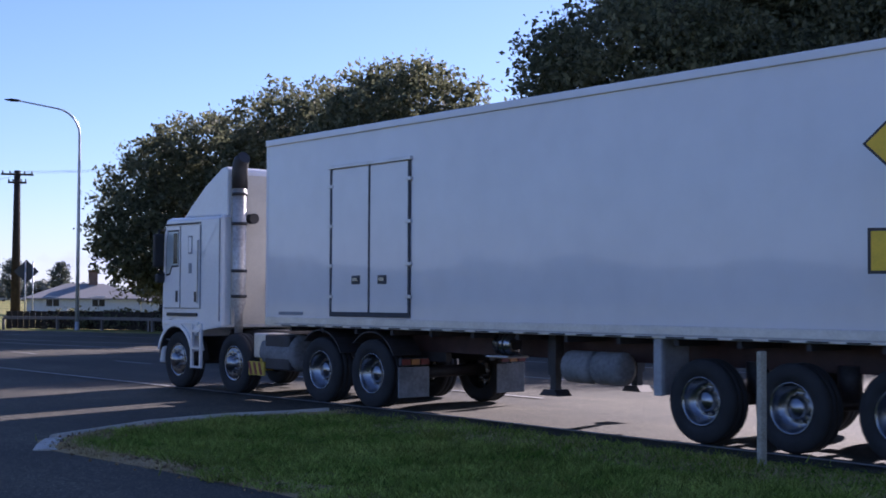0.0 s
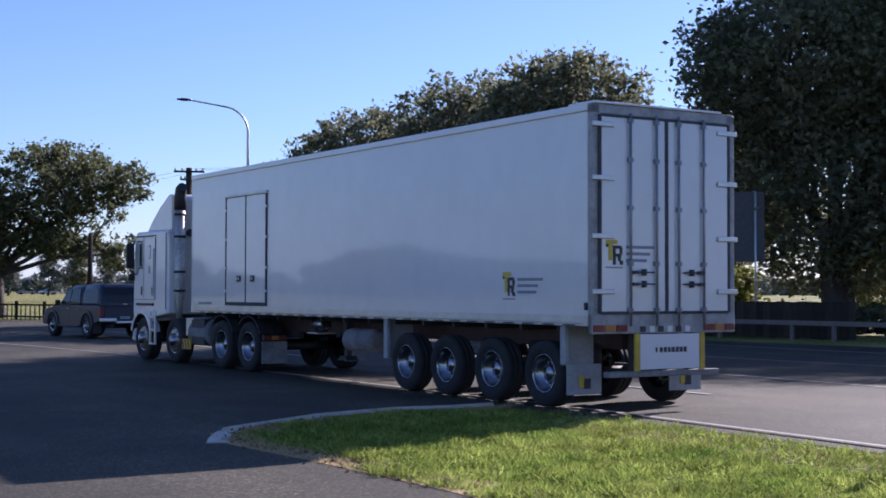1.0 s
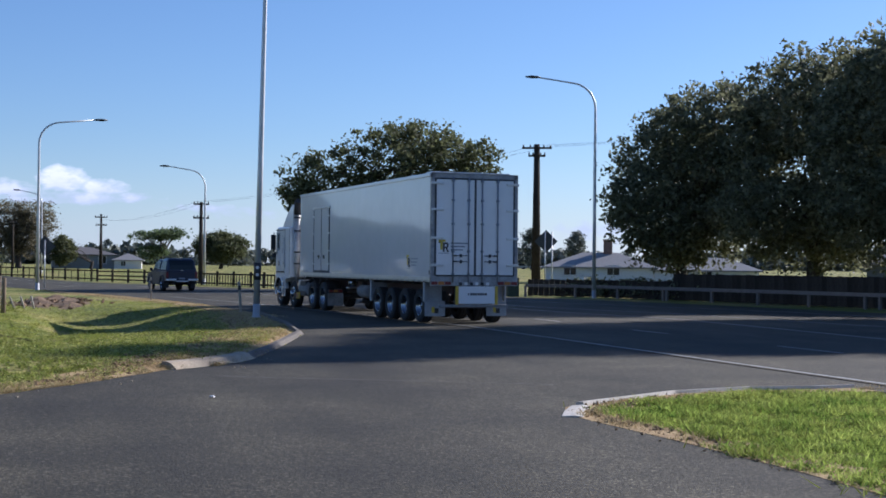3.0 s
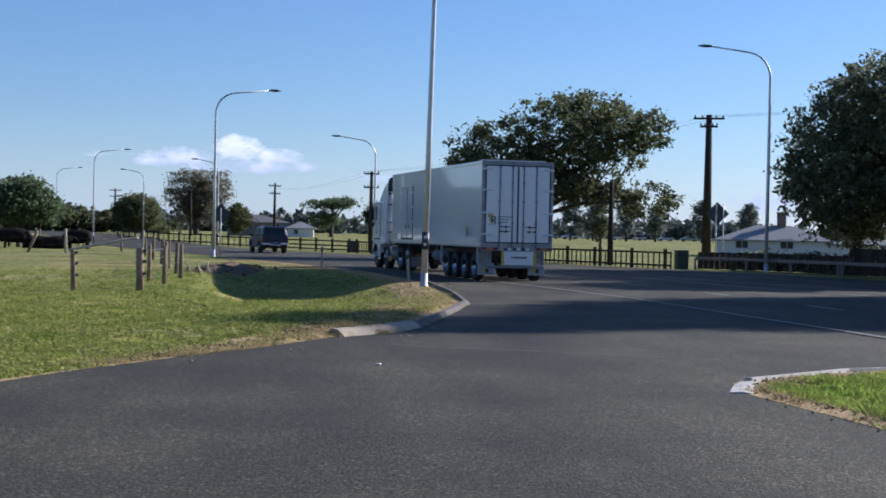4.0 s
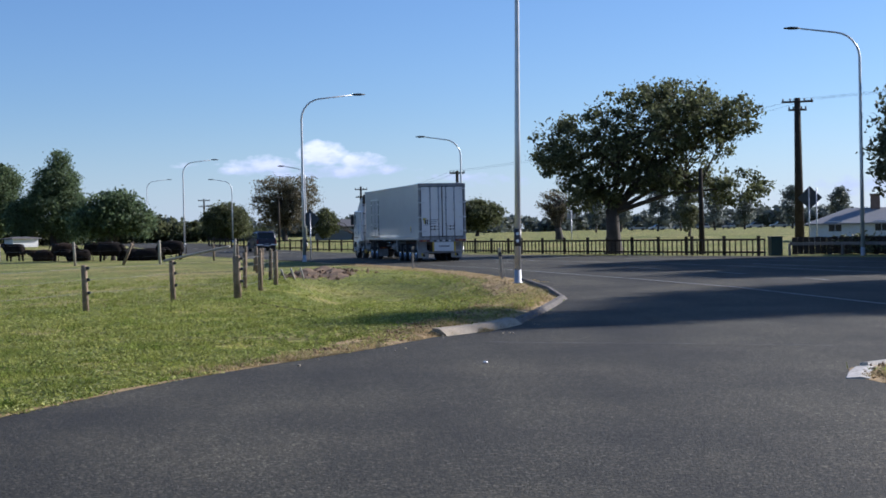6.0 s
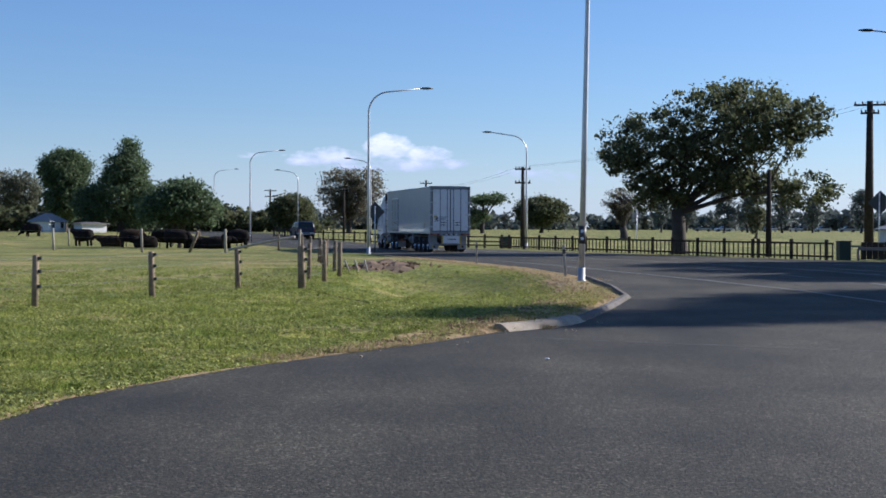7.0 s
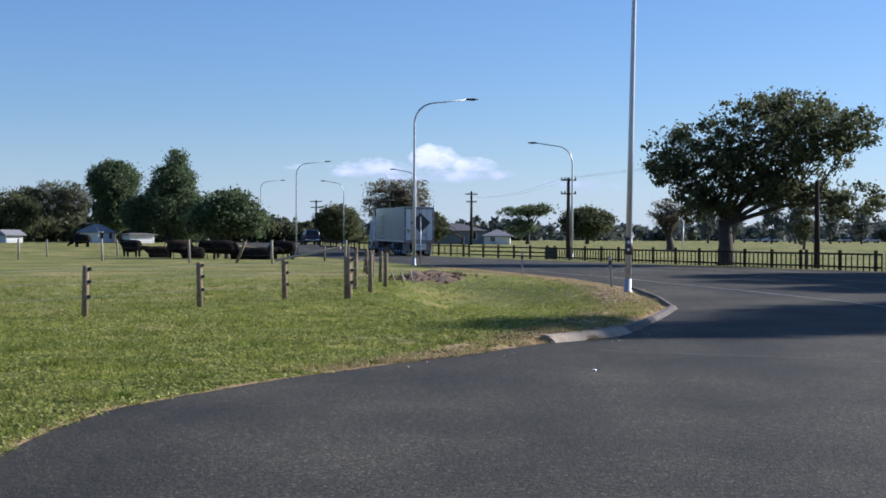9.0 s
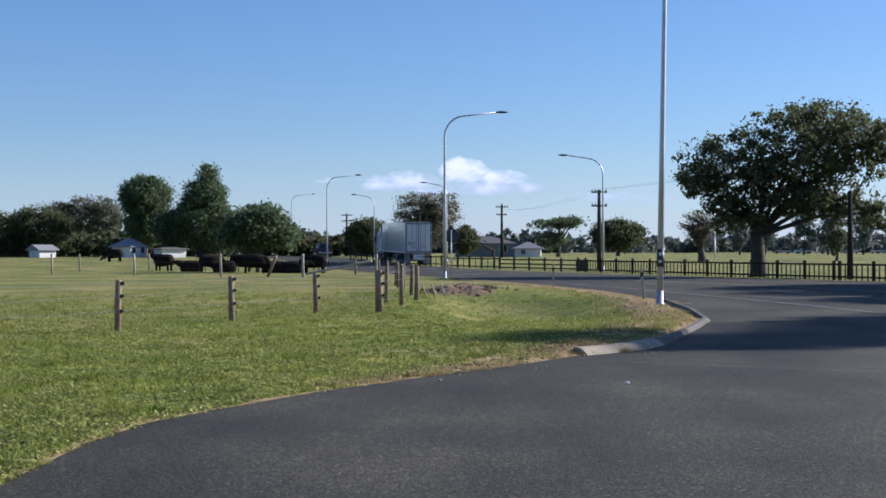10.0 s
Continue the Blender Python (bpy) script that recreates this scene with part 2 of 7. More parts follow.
def to_mesh(name, bm, material):
    bmesh.ops.recalc_face_normals(bm, faces=bm.faces)
    me = bpy.data.meshes.new(name)
    bm.to_mesh(me)
    bm.free()
    for x in (material if isinstance(material, (list, tuple)) else [material]):
        me.materials.append(x)
    return me


def part(name, bm, material, parent=None, label=""):
    ob = new(name, to_mesh(name, bm, material) if isinstance(bm, bmesh.types.BMesh) else bm)
    if parent is not None:
        ob.parent = parent
    if label:
        ob["label"] = label
    return ob


def raw_mesh(name, verts, faces, material, smooth=False):
    me = bpy.data.meshes.new(name)
    me.from_pydata(verts, [], faces)
    for x in (material if isinstance(material, (list, tuple)) else [material]):
        me.materials.append(x)
    if smooth:
        me.shade_smooth()
    me.update()
    return me


def box_part(name, dims, material, parent, label="", bevel=0.0):
    bm = bmesh.new()
    bm_box(bm, *dims, bevel=bevel)
    return part(name, bm, material, parent, label)


# ---- ground ----
def step01(a, b, v):
    t = min(1.0, max(0.0, (v - a) / (b - a)))
    return t * t * (3 - 2 * t)


ROAD_LEFT = [(30, -420), (16, -150), (11.9, -30), (11.3, 0), (11.1, 9), (10.9, 14), (10.6, 17), (10.0, 22), (9.2, 30), (7.7, 38), (6.15, 44.7), (5.2, 55), (3.0, 66), (-0.6, 79), (-4.3, 92), (-9.5, 110), (-15, 132), (-25, 170), (-42, 225), (-75, 310), (-160, 480), (-420, 900)]
ROAD_RIGHT = [(58, -420), (40, -150), (34, -30), (33.4, 0), (33.2, 9), (33, 14), (32.8, 17), (32.4, 22), (31.8, 30), (30.8, 38), (29.4, 44.7), (26.6, 57), (23.2, 67), (17.0, 78), (10.0, 92), (1.2, 113), (-5.5, 136), (-15, 174), (-31, 230), (-64, 316), (-148, 490), (-405, 912)]
VERGE_EDGE = [(-3.6, -14), (-3.5, 4), (-3.3, 10.4), (-3.3, 11.7), (-3.1, 13.1), (-2.6, 14.3), (-1.8, 16.0), (-0.6, 17.9), (0.5, 19.5), (1.6, 21.5), (2.5, 22.3), (3.2, 23.8), (3.9, 26.2), (4.7, 29.2), (5.4, 32.0), (5.85, 37.0), (6.15, 44.7)]
ISLAND_EDGE = [(6.4, -14), (6.0, 2), (5.9, 9.9), (5.75, 12.0), (5.6, 13.4), (5.5, 14.4), (5.75, 15.1), (6.5, 15.9), (7.7, 16.55), (9.0, 16.95), (9.9, 16.9), (10.6, 17.0)]


def ground_z(x, y):
    """Nearly flat: a swale between the paddock fence and the road, and a slow rise far off."""
    z = 0.7 * step01(110, 185, math.hypot(x, y))
    edge = 6.1 if y < 45 else 6.1 - 0.148 * (y - 45) if y < 66 else max(-1.0, 3.0 - 0.27 * (y - 66))
    along = step01(30, 38, y) * (1 - step01(47, 55, y))
    z -= 0.64 * along * step01(-2.0, 0.8, x) * (1 - step01(edge - 4.2, edge - 0.5, x))
    if 20.5 < y < 42 and x < 7:
        z += 0.12 * step01(20.5, 22.5, y) * (1 - step01(30, 41, y)) * step01(0.08, 0.7, verge_x(y) - x) * (1 - step01(2.5, 7.0, verge_x(y) - x))
    return z


def verge_x(y):
    """The verge's edge at the side road, where it runs towards the main road."""
    for (ax, ay), (bx, by) in zip(VERGE_EDGE, VERGE_EDGE[1:]):
        if ay <= y <= by:
            return ax + (bx - ax) * (y - ay) / (by - ay)
    return VERGE_EDGE[-1][0]


def inside(poly, x, y):
    hit = False
    for (ax, ay), (bx, by) in zip(poly, poly[1:] + poly[:1]):
        if (ay > y) != (by > y) and x < (bx - ax) * (y - ay) / (by - ay) + ax:
            hit = not hit
    return hit


def make_ground():
    def axis(*spans):
        out = []
        for a, b, s in spans:
            k = max(1, round((b - a) / s))
            out += [a + (b - a) * i / k for i in range(k)]
        return out + [spans[-1][1]]
    xs = axis((-4500, -800, 700), (-800, -120, 60), (-120, -16, 8), (-16, 16, 0.45), (16, 60, 4), (60, 200, 20), (200, 900, 100), (900, 4500, 700))
    ys = axis((-4500, -600, 700), (-600, -40, 50), (-40, 2, 6), (2, 78, 0.6), (78, 240, 6), (240, 900, 60), (900, 4800, 600))
    verts = [(x, y, ground_z(x, y)) for y in ys for x in xs]
    w = len(xs)
    faces = [(j * w + i, j * w + i + 1, (j + 1) * w + i + 1, (j + 1) * w + i) for j in range(len(ys) - 1) for i in range(w - 1)]
    ob = new("ground", raw_mesh("ground", verts, faces, GRASS, True))
    tagged(ob, "green and straw-coloured pasture grass on nearly flat ground", "grass", kind="structure")


def resample(line, per=3):
    return [tuple(a + (b - a) * k / per for a, b in zip(p, q)) for p, q in zip(line, line[1:]) for k in range(per)] + [line[-1]]


def make_roads():
    left, right = resample(ROAD_LEFT, 4), resample(ROAD_RIGHT, 4)
    across = 7
    verts, faces = [], []
    for (ax, ay), (bx, by) in zip(left, right):
        for k in range(across + 1):
            x, y = ax + (bx - ax) * k / across, ay + (by - ay) * k / across
            verts.append((x, y, 0.7 * step01(110, 185, math.hypot(x, y)) + 0.012 + 0.05 * math.sin(math.pi * k / across) * 0.4))
    w = across + 1
    for j in range(len(left) - 1):
        for i in range(across):
            faces.append((j * w + i, j * w + i + 1, (j + 1) * w + i + 1, (j + 1) * w + i))
    tagged(new("road", raw_mesh("road", verts, faces, ASPHALT)), "dark grey chip-sealed main road in sun and tree shade", "road", kind="structure")
    bm = bmesh.new()
    join = [p for p in ROAD_LEFT if 17 < p[1] < 44.7]
    ring = ISLAND_EDGE + join + VERGE_EDGE[::-1]
    f = bm.faces.new([bm.verts.new((x, y, 0.012)) for x, y in ring])
    bmesh.ops.triangulate(bm, faces=[f])
    ob = part("road_side", bm, ASPHALT)
    tagged(ob, "worn dark asphalt of the side road at the junction", "road", kind="structure")


def sweep(name, line, profile, material, parent=None, z0=0.0):
    """A profile (offset to the left of the line, height) carried along a plan line."""
    verts, faces = [], []
    k = len(profile)
    for i, p in enumerate(line):
        a, b = line[max(i - 1, 0)], line[min(i + 1, len(line) - 1)]
        d = Vector((b[0] - a[0], b[1] - a[1])).normalized()
        nx, ny = -d.y, d.x
        for o, h in profile:
            verts.append((p[0] + nx * o, p[1] + ny * o, z0 + h))
    for i in range(len(line) - 1):
        for j in range(k - 1):
            faces.append((i * k + j, i * k + j + 1, (i + 1) * k + j + 1, (i + 1) * k + j))
    faces += [tuple(range(k)), tuple(range((len(line) - 1) * k, len(line) * k))[::-1]]
    return raw_mesh(name, verts, faces, material)


make_ground()
make_roads()

# ---- vehicles ----
PANEL = mat("white_panel", (0.68, 0.69, 0.72), 0.2, var=0.035, scale=0.5, fine=3, coat=0.9, bump=0.02, bump_scale=0.8)
CABWHITE = mat("white_cab_paint", (0.74, 0.75, 0.77), 0.25, var=0.04, scale=1.2, fine=14, coat=0.5)
ALU = mat("brushed_aluminium", (0.55, 0.56, 0.58), 0.38, 0.85, var=0.12, scale=3, fine=30)
CHROME = mat("polished_rim", (0.28, 0.29, 0.31), 0.27, 1.0, var=0.08, scale=4, fine=30)
TYRE = mat("tyre_rubber", (0.022, 0.022, 0.023), 0.85, var=0.3, scale=5, fine=60, bump=0.3)
CHASSIS = mat("dark_chassis", (0.035, 0.032, 0.034), 0.6, var=0.35, scale=4, fine=30)
RED_BEAM = mat("maroon_beam", (0.05, 0.022, 0.02), 0.6, var=0.3, scale=4)
ROD = mat("dull_steel_rod", (0.24, 0.26, 0.30), 0.45, 0.5, var=0.15, scale=4, fine=20)
REAR_FRAME = mat("dirty_rear_frame", (0.30, 0.30, 0.31), 0.5, 0.4, var=0.25, scale=3, fine=14)
RUBBER = mat("seal_rubber", (0.05, 0.055, 0.065), 0.7, var=0.2)
GREY_FLAP = mat("grey_plastic", (0.33, 0.34, 0.36), 0.6, var=0.15, scale=4, fine=20)
DULL_FLAP = mat("dull_rubber_flap", (0.20, 0.20, 0.205), 0.8, var=0.3, scale=4, fine=20)
YELLOW = mat("yellow_board", (0.52, 0.36, 0.04), 0.6, var=0.2)
LOGO_DARK = mat("dark_print", (0.03, 0.03, 0.035), 0.5, var=0.1)
LOGO_GOLD = mat("gold_print", (0.55, 0.42, 0.05), 0.5, var=0.1)
PRINT = mat("faded_print", (0.22, 0.24, 0.28), 0.5, var=0.1)
TAIL_RED = mat("red_lens", (0.17, 0.018, 0.016), 0.4, var=0.2)
AMBER = mat("amber_lens", (0.40, 0.15, 0.03), 0.3, var=0.1)
GLASS_DARK = mat("tinted_glass", (0.012, 0.016, 0.018), 0.12, var=0.1, spec=0.35)
BLUE_PAINT = mat("dark_blue_car_paint", (0.018, 0.025, 0.052), 0.33, var=0.1, spec=0.4, coat=0.1)
BUMPER_CHROME = mat("bright_bumper", (0.72, 0.73, 0.75), 0.3, 0.55, var=0.06)
# the reflection in the cab's side windows is put into this pale colour
CAB_GLASS = mat("pale_reflection_glass", (0.42, 0.48, 0.50), 0.15, 0.15, var=0.1)
STACK = mat("heat_stained_steel", (0.46, 0.45, 0.44), 0.55, 0.6, var=0.3, scale=2.5, fine=20)
BLACK_TRIM = mat("black_trim", (0.02, 0.02, 0.022), 0.55, var=0.2)


def lathe(bm, profile, sides=28, sign=1.0):
    """Turn pairs (x along the axle, radius) round the x axis."""
    rings = [[bm.verts.new((sign * x, r * math.cos(2 * math.pi * k / sides), r * math.sin(2 * math.pi * k / sides))) for k in range(sides)] for x, r in profile]
    for a, b in zip(rings, rings[1:]):
        for k in range(sides):
            f = bm.faces.new((a[k], a[(k + 1) % sides], b[(k + 1) % sides], b[k]))
            f.smooth = True
    return rings


def wheel_meshes(r, w, rim_r, tag, sign, dish):
    """Outer face at x = 0 for sign -1 pointing to -x; the tyre reaches w inwards."""
    bm = bmesh.new()
    lathe(bm, [(0.03, rim_r), (0.0, rim_r + 0.03), (-0.012, rim_r + 0.45 * (r - rim_r)), (0.0, r - 0.05), (0.02, r - 0.012), (0.05, r), (w * 0.33, r), (w * 0.34, r - 0.012), (w * 0.37, r - 0.012), (w * 0.38, r), (w * 0.62, r), (w * 0.63, r - 0.012), (w * 0.66, r - 0.012), (w * 0.67, r), (w - 0.05, r), (w - 0.02, r - 0.012), (w, r - 0.05), (w, rim_r + 0.03), (w - 0.03, rim_r)], 32, -sign)
    tyre = to_mesh("tyre_" + tag, bm, TYRE)
    bm = bmesh.new()
    lathe(bm, [(0.03, rim_r + 0.004), (0.012, rim_r + 0.008), (0.012, rim_r - 0.012), (0.035, rim_r - 0.02), (dish, rim_r - 0.055), (dish + 0.012, rim_r * 0.62), (dish + 0.004, rim_r * 0.50), (dish - 0.02, rim_r * 0.44), (dish - 0.05, rim_r * 0.42), (dish - 0.075, rim_r * 0.36), (dish - 0.085, 0.001)], 32, -sign)
    for k in range(10):
        a = 2 * math.pi * k / 10
        c = (0, rim_r * 0.54 * math.cos(a), rim_r * 0.54 * math.sin(a))
        bm_tube(bm, [(-sign * (dish + 0.01), c[1], c[2]), (-sign * (dish - 0.03), c[1], c[2])], 0.017, 6)
        b = a + math.pi / 10
        bm_tube(bm, [(-sign * (dish + 0.014), rim_r * 0.76 * math.cos(b), rim_r * 0.76 * math.sin(b)), (-sign * (dish + 0.003), rim_r * 0.76 * math.cos(b), rim_r * 0.76 * math.sin(b))], 0.028, 8)
    return tyre, to_mesh("rim_" + tag, bm, CHROME)


def add_wheels(parent, places, r, w, rim_r, half, tag, dish=0.05):
    """places: y of each axle. Returns the wheels with their hub places."""
    out = []
    for sign, side in ((-1, "l"), (1, "r")):
        tyre, rim = wheel_meshes(r, w, rim_r, tag + side, sign, dish)
        for y in places:
            ob = part("wheel", tyre, None, parent)
            part("rim", rim, None, ob, "polished silver wheel rim")
            ob.location = (sign * half, y, r)
            out.append((ob, Vector((sign * half, y, r)), r))
    return out


def logo(parent, y0, z0, s, on="side", depth=-1.253):
    """A gold bar letter-like mark over a dark one, with three bars of writing."""
    def plate(name, material, a0, a1, c0, c1, d=0.004):
        bm = bmesh.new()
        if on == "side":
            bm_box(bm, depth - d, depth, y0 - a1, y0 - a0, z0 + c0, z0 + c1)
        else:
            bm_box(bm, y0 + a0, y0 + a1, depth - d, depth, z0 + c0, z0 + c1)
        return part(name, bm, material, parent)
    plate("logo_bar", LOGO_GOLD, 0.0, 0.21 * s, 0.29 * s, 0.35 * s)
    plate("logo_stem", LOGO_GOLD, 0.05 * s, 0.12 * s, 0.06 * s, 0.29 * s)
    plate("logo_shadow", LOGO_DARK, 0.0, 0.05 * s, 0.25 * s, 0.29 * s, 0.003)
    plate("logo_stroke", LOGO_DARK, 0.13 * s, 0.18 * s, 0.0, 0.27 * s, 0.006)
    plate("logo_stroke", LOGO_DARK, 0.18 * s, 0.28 * s, 0.225 * s, 0.27 * s, 0.006)
    plate("logo_stroke", LOGO_DARK, 0.25 * s, 0.30 * s, 0.15 * s, 0.245 * s, 0.0065)
    plate("logo_stroke", LOGO_DARK, 0.18 * s, 0.28 * s, 0.11 * s, 0.155 * s, 0.006)
    plate("logo_stroke", LOGO_DARK, 0.22 * s, 0.27 * s, 0.05 * s, 0.12 * s, 0.0065)
    plate("logo_stroke", LOGO_DARK, 0.25 * s, 0.31 * s, 0.0, 0.06 * s, 0.007)
    plate("logo_line", PRINT, 0.0, 0.31 * s, -0.05 * s, -0.03 * s)
    return plate


def make_trailer():
    root = new("refrigerated_trailer")
    tagged(root, "long white panel-sided box trailer with double rear doors, on the road", "trailer")
    L, T, B = 14.1, 4.13, 1.17
    bm = bmesh.new()
    bm_box(bm, -1.25, 1.25, 0.02, L, B + 0.06, T, 0.035)
    part("body", bm, PANEL, root, "white smooth insulated side panels, faintly dirty")
    # roof and corner trims
    for sx in (-1, 1):
        box_part("roof_rail", (sx * 1.255 - 0.03, sx * 1.255 + 0.03, 0.0, L, T - 0.09, T + 0.012), PANEL, root, bevel=0.012)
        box_part("bottom_rail", (sx * 1.25 - 0.022, sx * 1.25 + 0.022, 0.0, L, B - 0.02, B + 0.13), ALU, root, "pale aluminium bottom rail", bevel=0.008)
        box_part("marker_strip", (sx * 1.274 - 0.004, sx * 1.274 + 0.004, 0.2, L - 0.3, B + 0.012, B + 0.03), GREY_FLAP, root)
        for k in range(28):
            box_part("rail_slot", (sx * 1.276 - 0.004, sx * 1.276 + 0.004, 0.35 + k * 0.48, 0.62 + k * 0.48, B - 0.012, B + 0.006), LOGO_DARK, root)
    box_part("front_trim", (-1.26, 1.26, L - 0.03, L + 0.012, B, T), PANEL, root, bevel=0.01)
    # loading door in the side
    y0, y1, z0, z1, yc = 10.25, 12.2, 1.37, 3.55, 11.21
    for a, b in ((y0, yc), (yc, y1)):
        leaf = box_part("side_door_leaf", (-1.268, -1.24, a + 0.02, b - 0.02, z0 + 0.02, z1 - 0.02), PANEL, root, bevel=0.006)
        h = a + 0.22 if a == yc else b - 0.44
        box_part("latch_recess", (-1.272, -1.26, h, h + 0.22, 1.80, 1.93), RUBBER, leaf)
        box_part("latch_handle", (-1.285, -1.268, h + 0.05, h + 0.18, 1.845, 1.895), CHROME, leaf)
    for a, b, c, d in ((y0 - 0.03, y0 + 0.02, z0, z1), (y1 - 0.02, y1 + 0.03, z0, z1), (yc - 0.02, yc + 0.02, z0, z1), (y0 - 0.03, y1 + 0.03, z0 - 0.05, z0 + 0.02)):
        box_part("door_seal", (-1.274, -1.245, a, b, c, d), RUBBER, root)
    box_part("rain_gutter", (-1.30, -1.245, y0 - 0.06, y1 + 0.06, z1 - 0.01, z1 + 0.045), ALU, root, bevel=0.008)
    for y in (y0 - 0.005, y1 + 0.005):
        for z in (1.62, 2.08, 2.68, 3.28):
            box_part("side_hinge", (-1.295, -1.25, y - 0.06, y + 0.06, z - 0.025, z + 0.025), ALU, root, bevel=0.006)
    # rear frame and doors
    for x in (-1.22, 1.22):
        box_part("rear_post", (x - 0.07, x + 0.07, -0.03, 0.06, B - 0.12, T), REAR_FRAME, root, bevel=0.012)
    box_part("rear_header", (-1.29, 1.29, -0.03, 0.06, T - 0.13, T + 0.01), REAR_FRAME, root, bevel=0.012)
    box_part("rear_spoiler", (-1.27, 1.02, -0.06, 0.5, T + 0.008, T + 0.04), PANEL, root, bevel=0.01)
    box_part("rear_sill", (-1.29, 1.29, -0.035, 0.06, B - 0.12, B + 0.15), REAR_FRAME, root, bevel=0.012)
    for a, b in ((-1.14, -0.012), (0.012, 1.14)):
        door = box_part("rear_door", (a, b, -0.052, 0.02, B + 0.16, T - 0.14), PANEL, root, "white flat rear door leaf", bevel=0.01)
        s = -1 if a < 0 else 1
        for x in (0.66, 0.2):
            bm = bmesh.new()
            bm_tube(bm, [(s * x, -0.085, B - 0.02), (s * x, -0.085, T - 0.1)], 0.019, 8)
            for z in (B + 0.2, 2.0, 2.75, 3.4, T - 0.2):
                bm_box(bm, s * x - 0.04, s * x + 0.04, -0.10, -0.05, z - 0.03, z + 0.03)
            part("lock_rod", bm, ROD, door, "steel locking bar")
        for z in (1.72, 1.88):
            bm = bmesh.new()
            bm_box(bm, s * 0.26, s * 0.62, -0.115, -0.095, z - 0.01, z + 0.012)
            bm_box(bm, s * 0.41, s * 0.45, -0.12, -0.055, z - 0.045, z + 0.045)
            bm_box(bm, s * 0.55, s * 0.64, -0.125, -0.055, z - 0.022, z + 0.022)
            part("lock_handle", bm, RUBBER, door, "dark locking handle")
        for z in (1.62, 2.36, 3.14, 3.86):
            bm = bmesh.new()
            bm_box(bm, s * 0.93, s * 1.30, -0.085, -0.05, z - 0.035, z + 0.035, 0.01)
            part("hinge", bm, ALU, door)
        for z in (B + 0.165, T - 0.15):
            box_part("door_edge_seal", (a, b, -0.058, -0.02, z - 0.018, z + 0.018), RUBBER, door)
        box_part("door_edge_seal", (s * 1.16 - 0.02, s * 1.16 + 0.02, -0.06, 0.0, B + 0.16, T - 0.14), RUBBER, door)
    box_part("centre_seal", (-0.03, 0.03, -0.06, -0.02, B + 0.16, T - 0.14), RUBBER, root)
    # lights, plate, bumper
    for s in (-1, 1):
        for k, (mtl, nm) in enumerate(((TAIL_RED, "tail_light"), (AMBER, "indicator"), (TAIL_RED, "tail_light"))):
            box_part(nm, (s * (1.18 - 0.2 * k) - 0.09, s * (1.18 - 0.2 * k) + 0.09, -0.05, -0.03, B - 0.09, B + 0.0), mtl, root, bevel=0.006)
    for k in range(6):
        box_part("plate_bar", (-0.46 + k * 0.16, -0.37 + k * 0.16, -0.047, -0.034, B - 0.1, B - 0.02), (LOGO_DARK, PANEL)[k % 2], root)
    box_part("bumper_board", (-0.47, 0.60, -0.05, -0.02, 0.56, 1.04), PANEL, root, "white board with a line of dark print", bevel=0.006)
    for k in range(8):
        w = 0.055 if k else 0.03
        box_part("print_bar", (-0.20 + k * 0.072, -0.20 + k * 0.072 + w, -0.054, -0.049, 0.79, 0.86), LOGO_DARK, root)
    for a, b in ((-0.56, -0.475), (0.605, 0.69)):
        box_part("bumper_end", (a, b, -0.06, -0.015, 0.54, 1.05), YELLOW, root, "yellow warning panel", bevel=0.006)
    box_part("underrun_bar", (-1.0, 1.0, -0.02, 0.1, 0.46, 0.54), DULL_FLAP, root, bevel=0.015)
    for x in (-0.5, 0.5):
        box_part("underrun_strut", (x - 0.04, x + 0.04, 0.02, 0.12, 0.5, B), CHASSIS, root)
    # chassis
    for x in (-0.45, 0.45):
        box_part("chassis_beam", (x - 0.06, x + 0.06, 0.3, 11.4, 0.82, B), RED_BEAM, root)
    for y in [0.8 + 0.9 * k for k in range(15)]:
        box_part("cross_member", (-1.2, 1.2, y, y + 0.06, B - 0.1, B + 0.05), CHASSIS, root)
    axles = (1.2, 2.5, 3.78, 5.0)
    for y in axles:
        bm = bmesh.new()
        bm_tube(bm, [(-1.0, y, 0.47), (1.0, y, 0.47)], 0.075, 10)
        for x in (-0.5, 0.5):
            bm_box(bm, x - 0.05, x + 0.05, y - 0.1, y + 0.45, 0.42, 0.56)
            bm_tube(bm, [(x, y - 0.25, 0.55), (x, y - 0.25, 0.9)], 0.13, 10)
        part("axle", bm, CHASSIS, root)
    for y in (0.72, 5.62):
        for s in (-1, 1):
            bm = bmesh.new()
            bm_box(bm, s * 0.68, s * 1.22, y - 0.02, y + 0.02, 0.5 if y > 1 else 0.6, B + 0.02, 0.01)
            bm_box(bm, s * 1.16, s * 1.23, y - 0.09, y + 0.03, 0.5 if y > 1 else 0.62, B + 0.02, 0.01)
            part("mudguard", bm, GREY_FLAP, root, "pale grey mudguard plate")
    for s in (-1, 1):
        flap = box_part("mudflap", (min(s * 0.62, s * 1.22), max(s * 0.62, s * 1.22), 0.60, 0.62, 0.2, 0.62), GREY_FLAP, root, "pale grey mudflap with a small mark", bevel=0.006)
        box_part("flap_mark", (s * 0.92 - 0.10, s * 0.92 - 0.02, 0.585, 0.60, 0.30, 0.46), LOGO_GOLD, flap)
        box_part("flap_mark", (s * 0.92 - 0.02, s * 0.92 + 0.10, 0.585, 0.60, 0.28, 0.42), LOGO_DARK, flap)
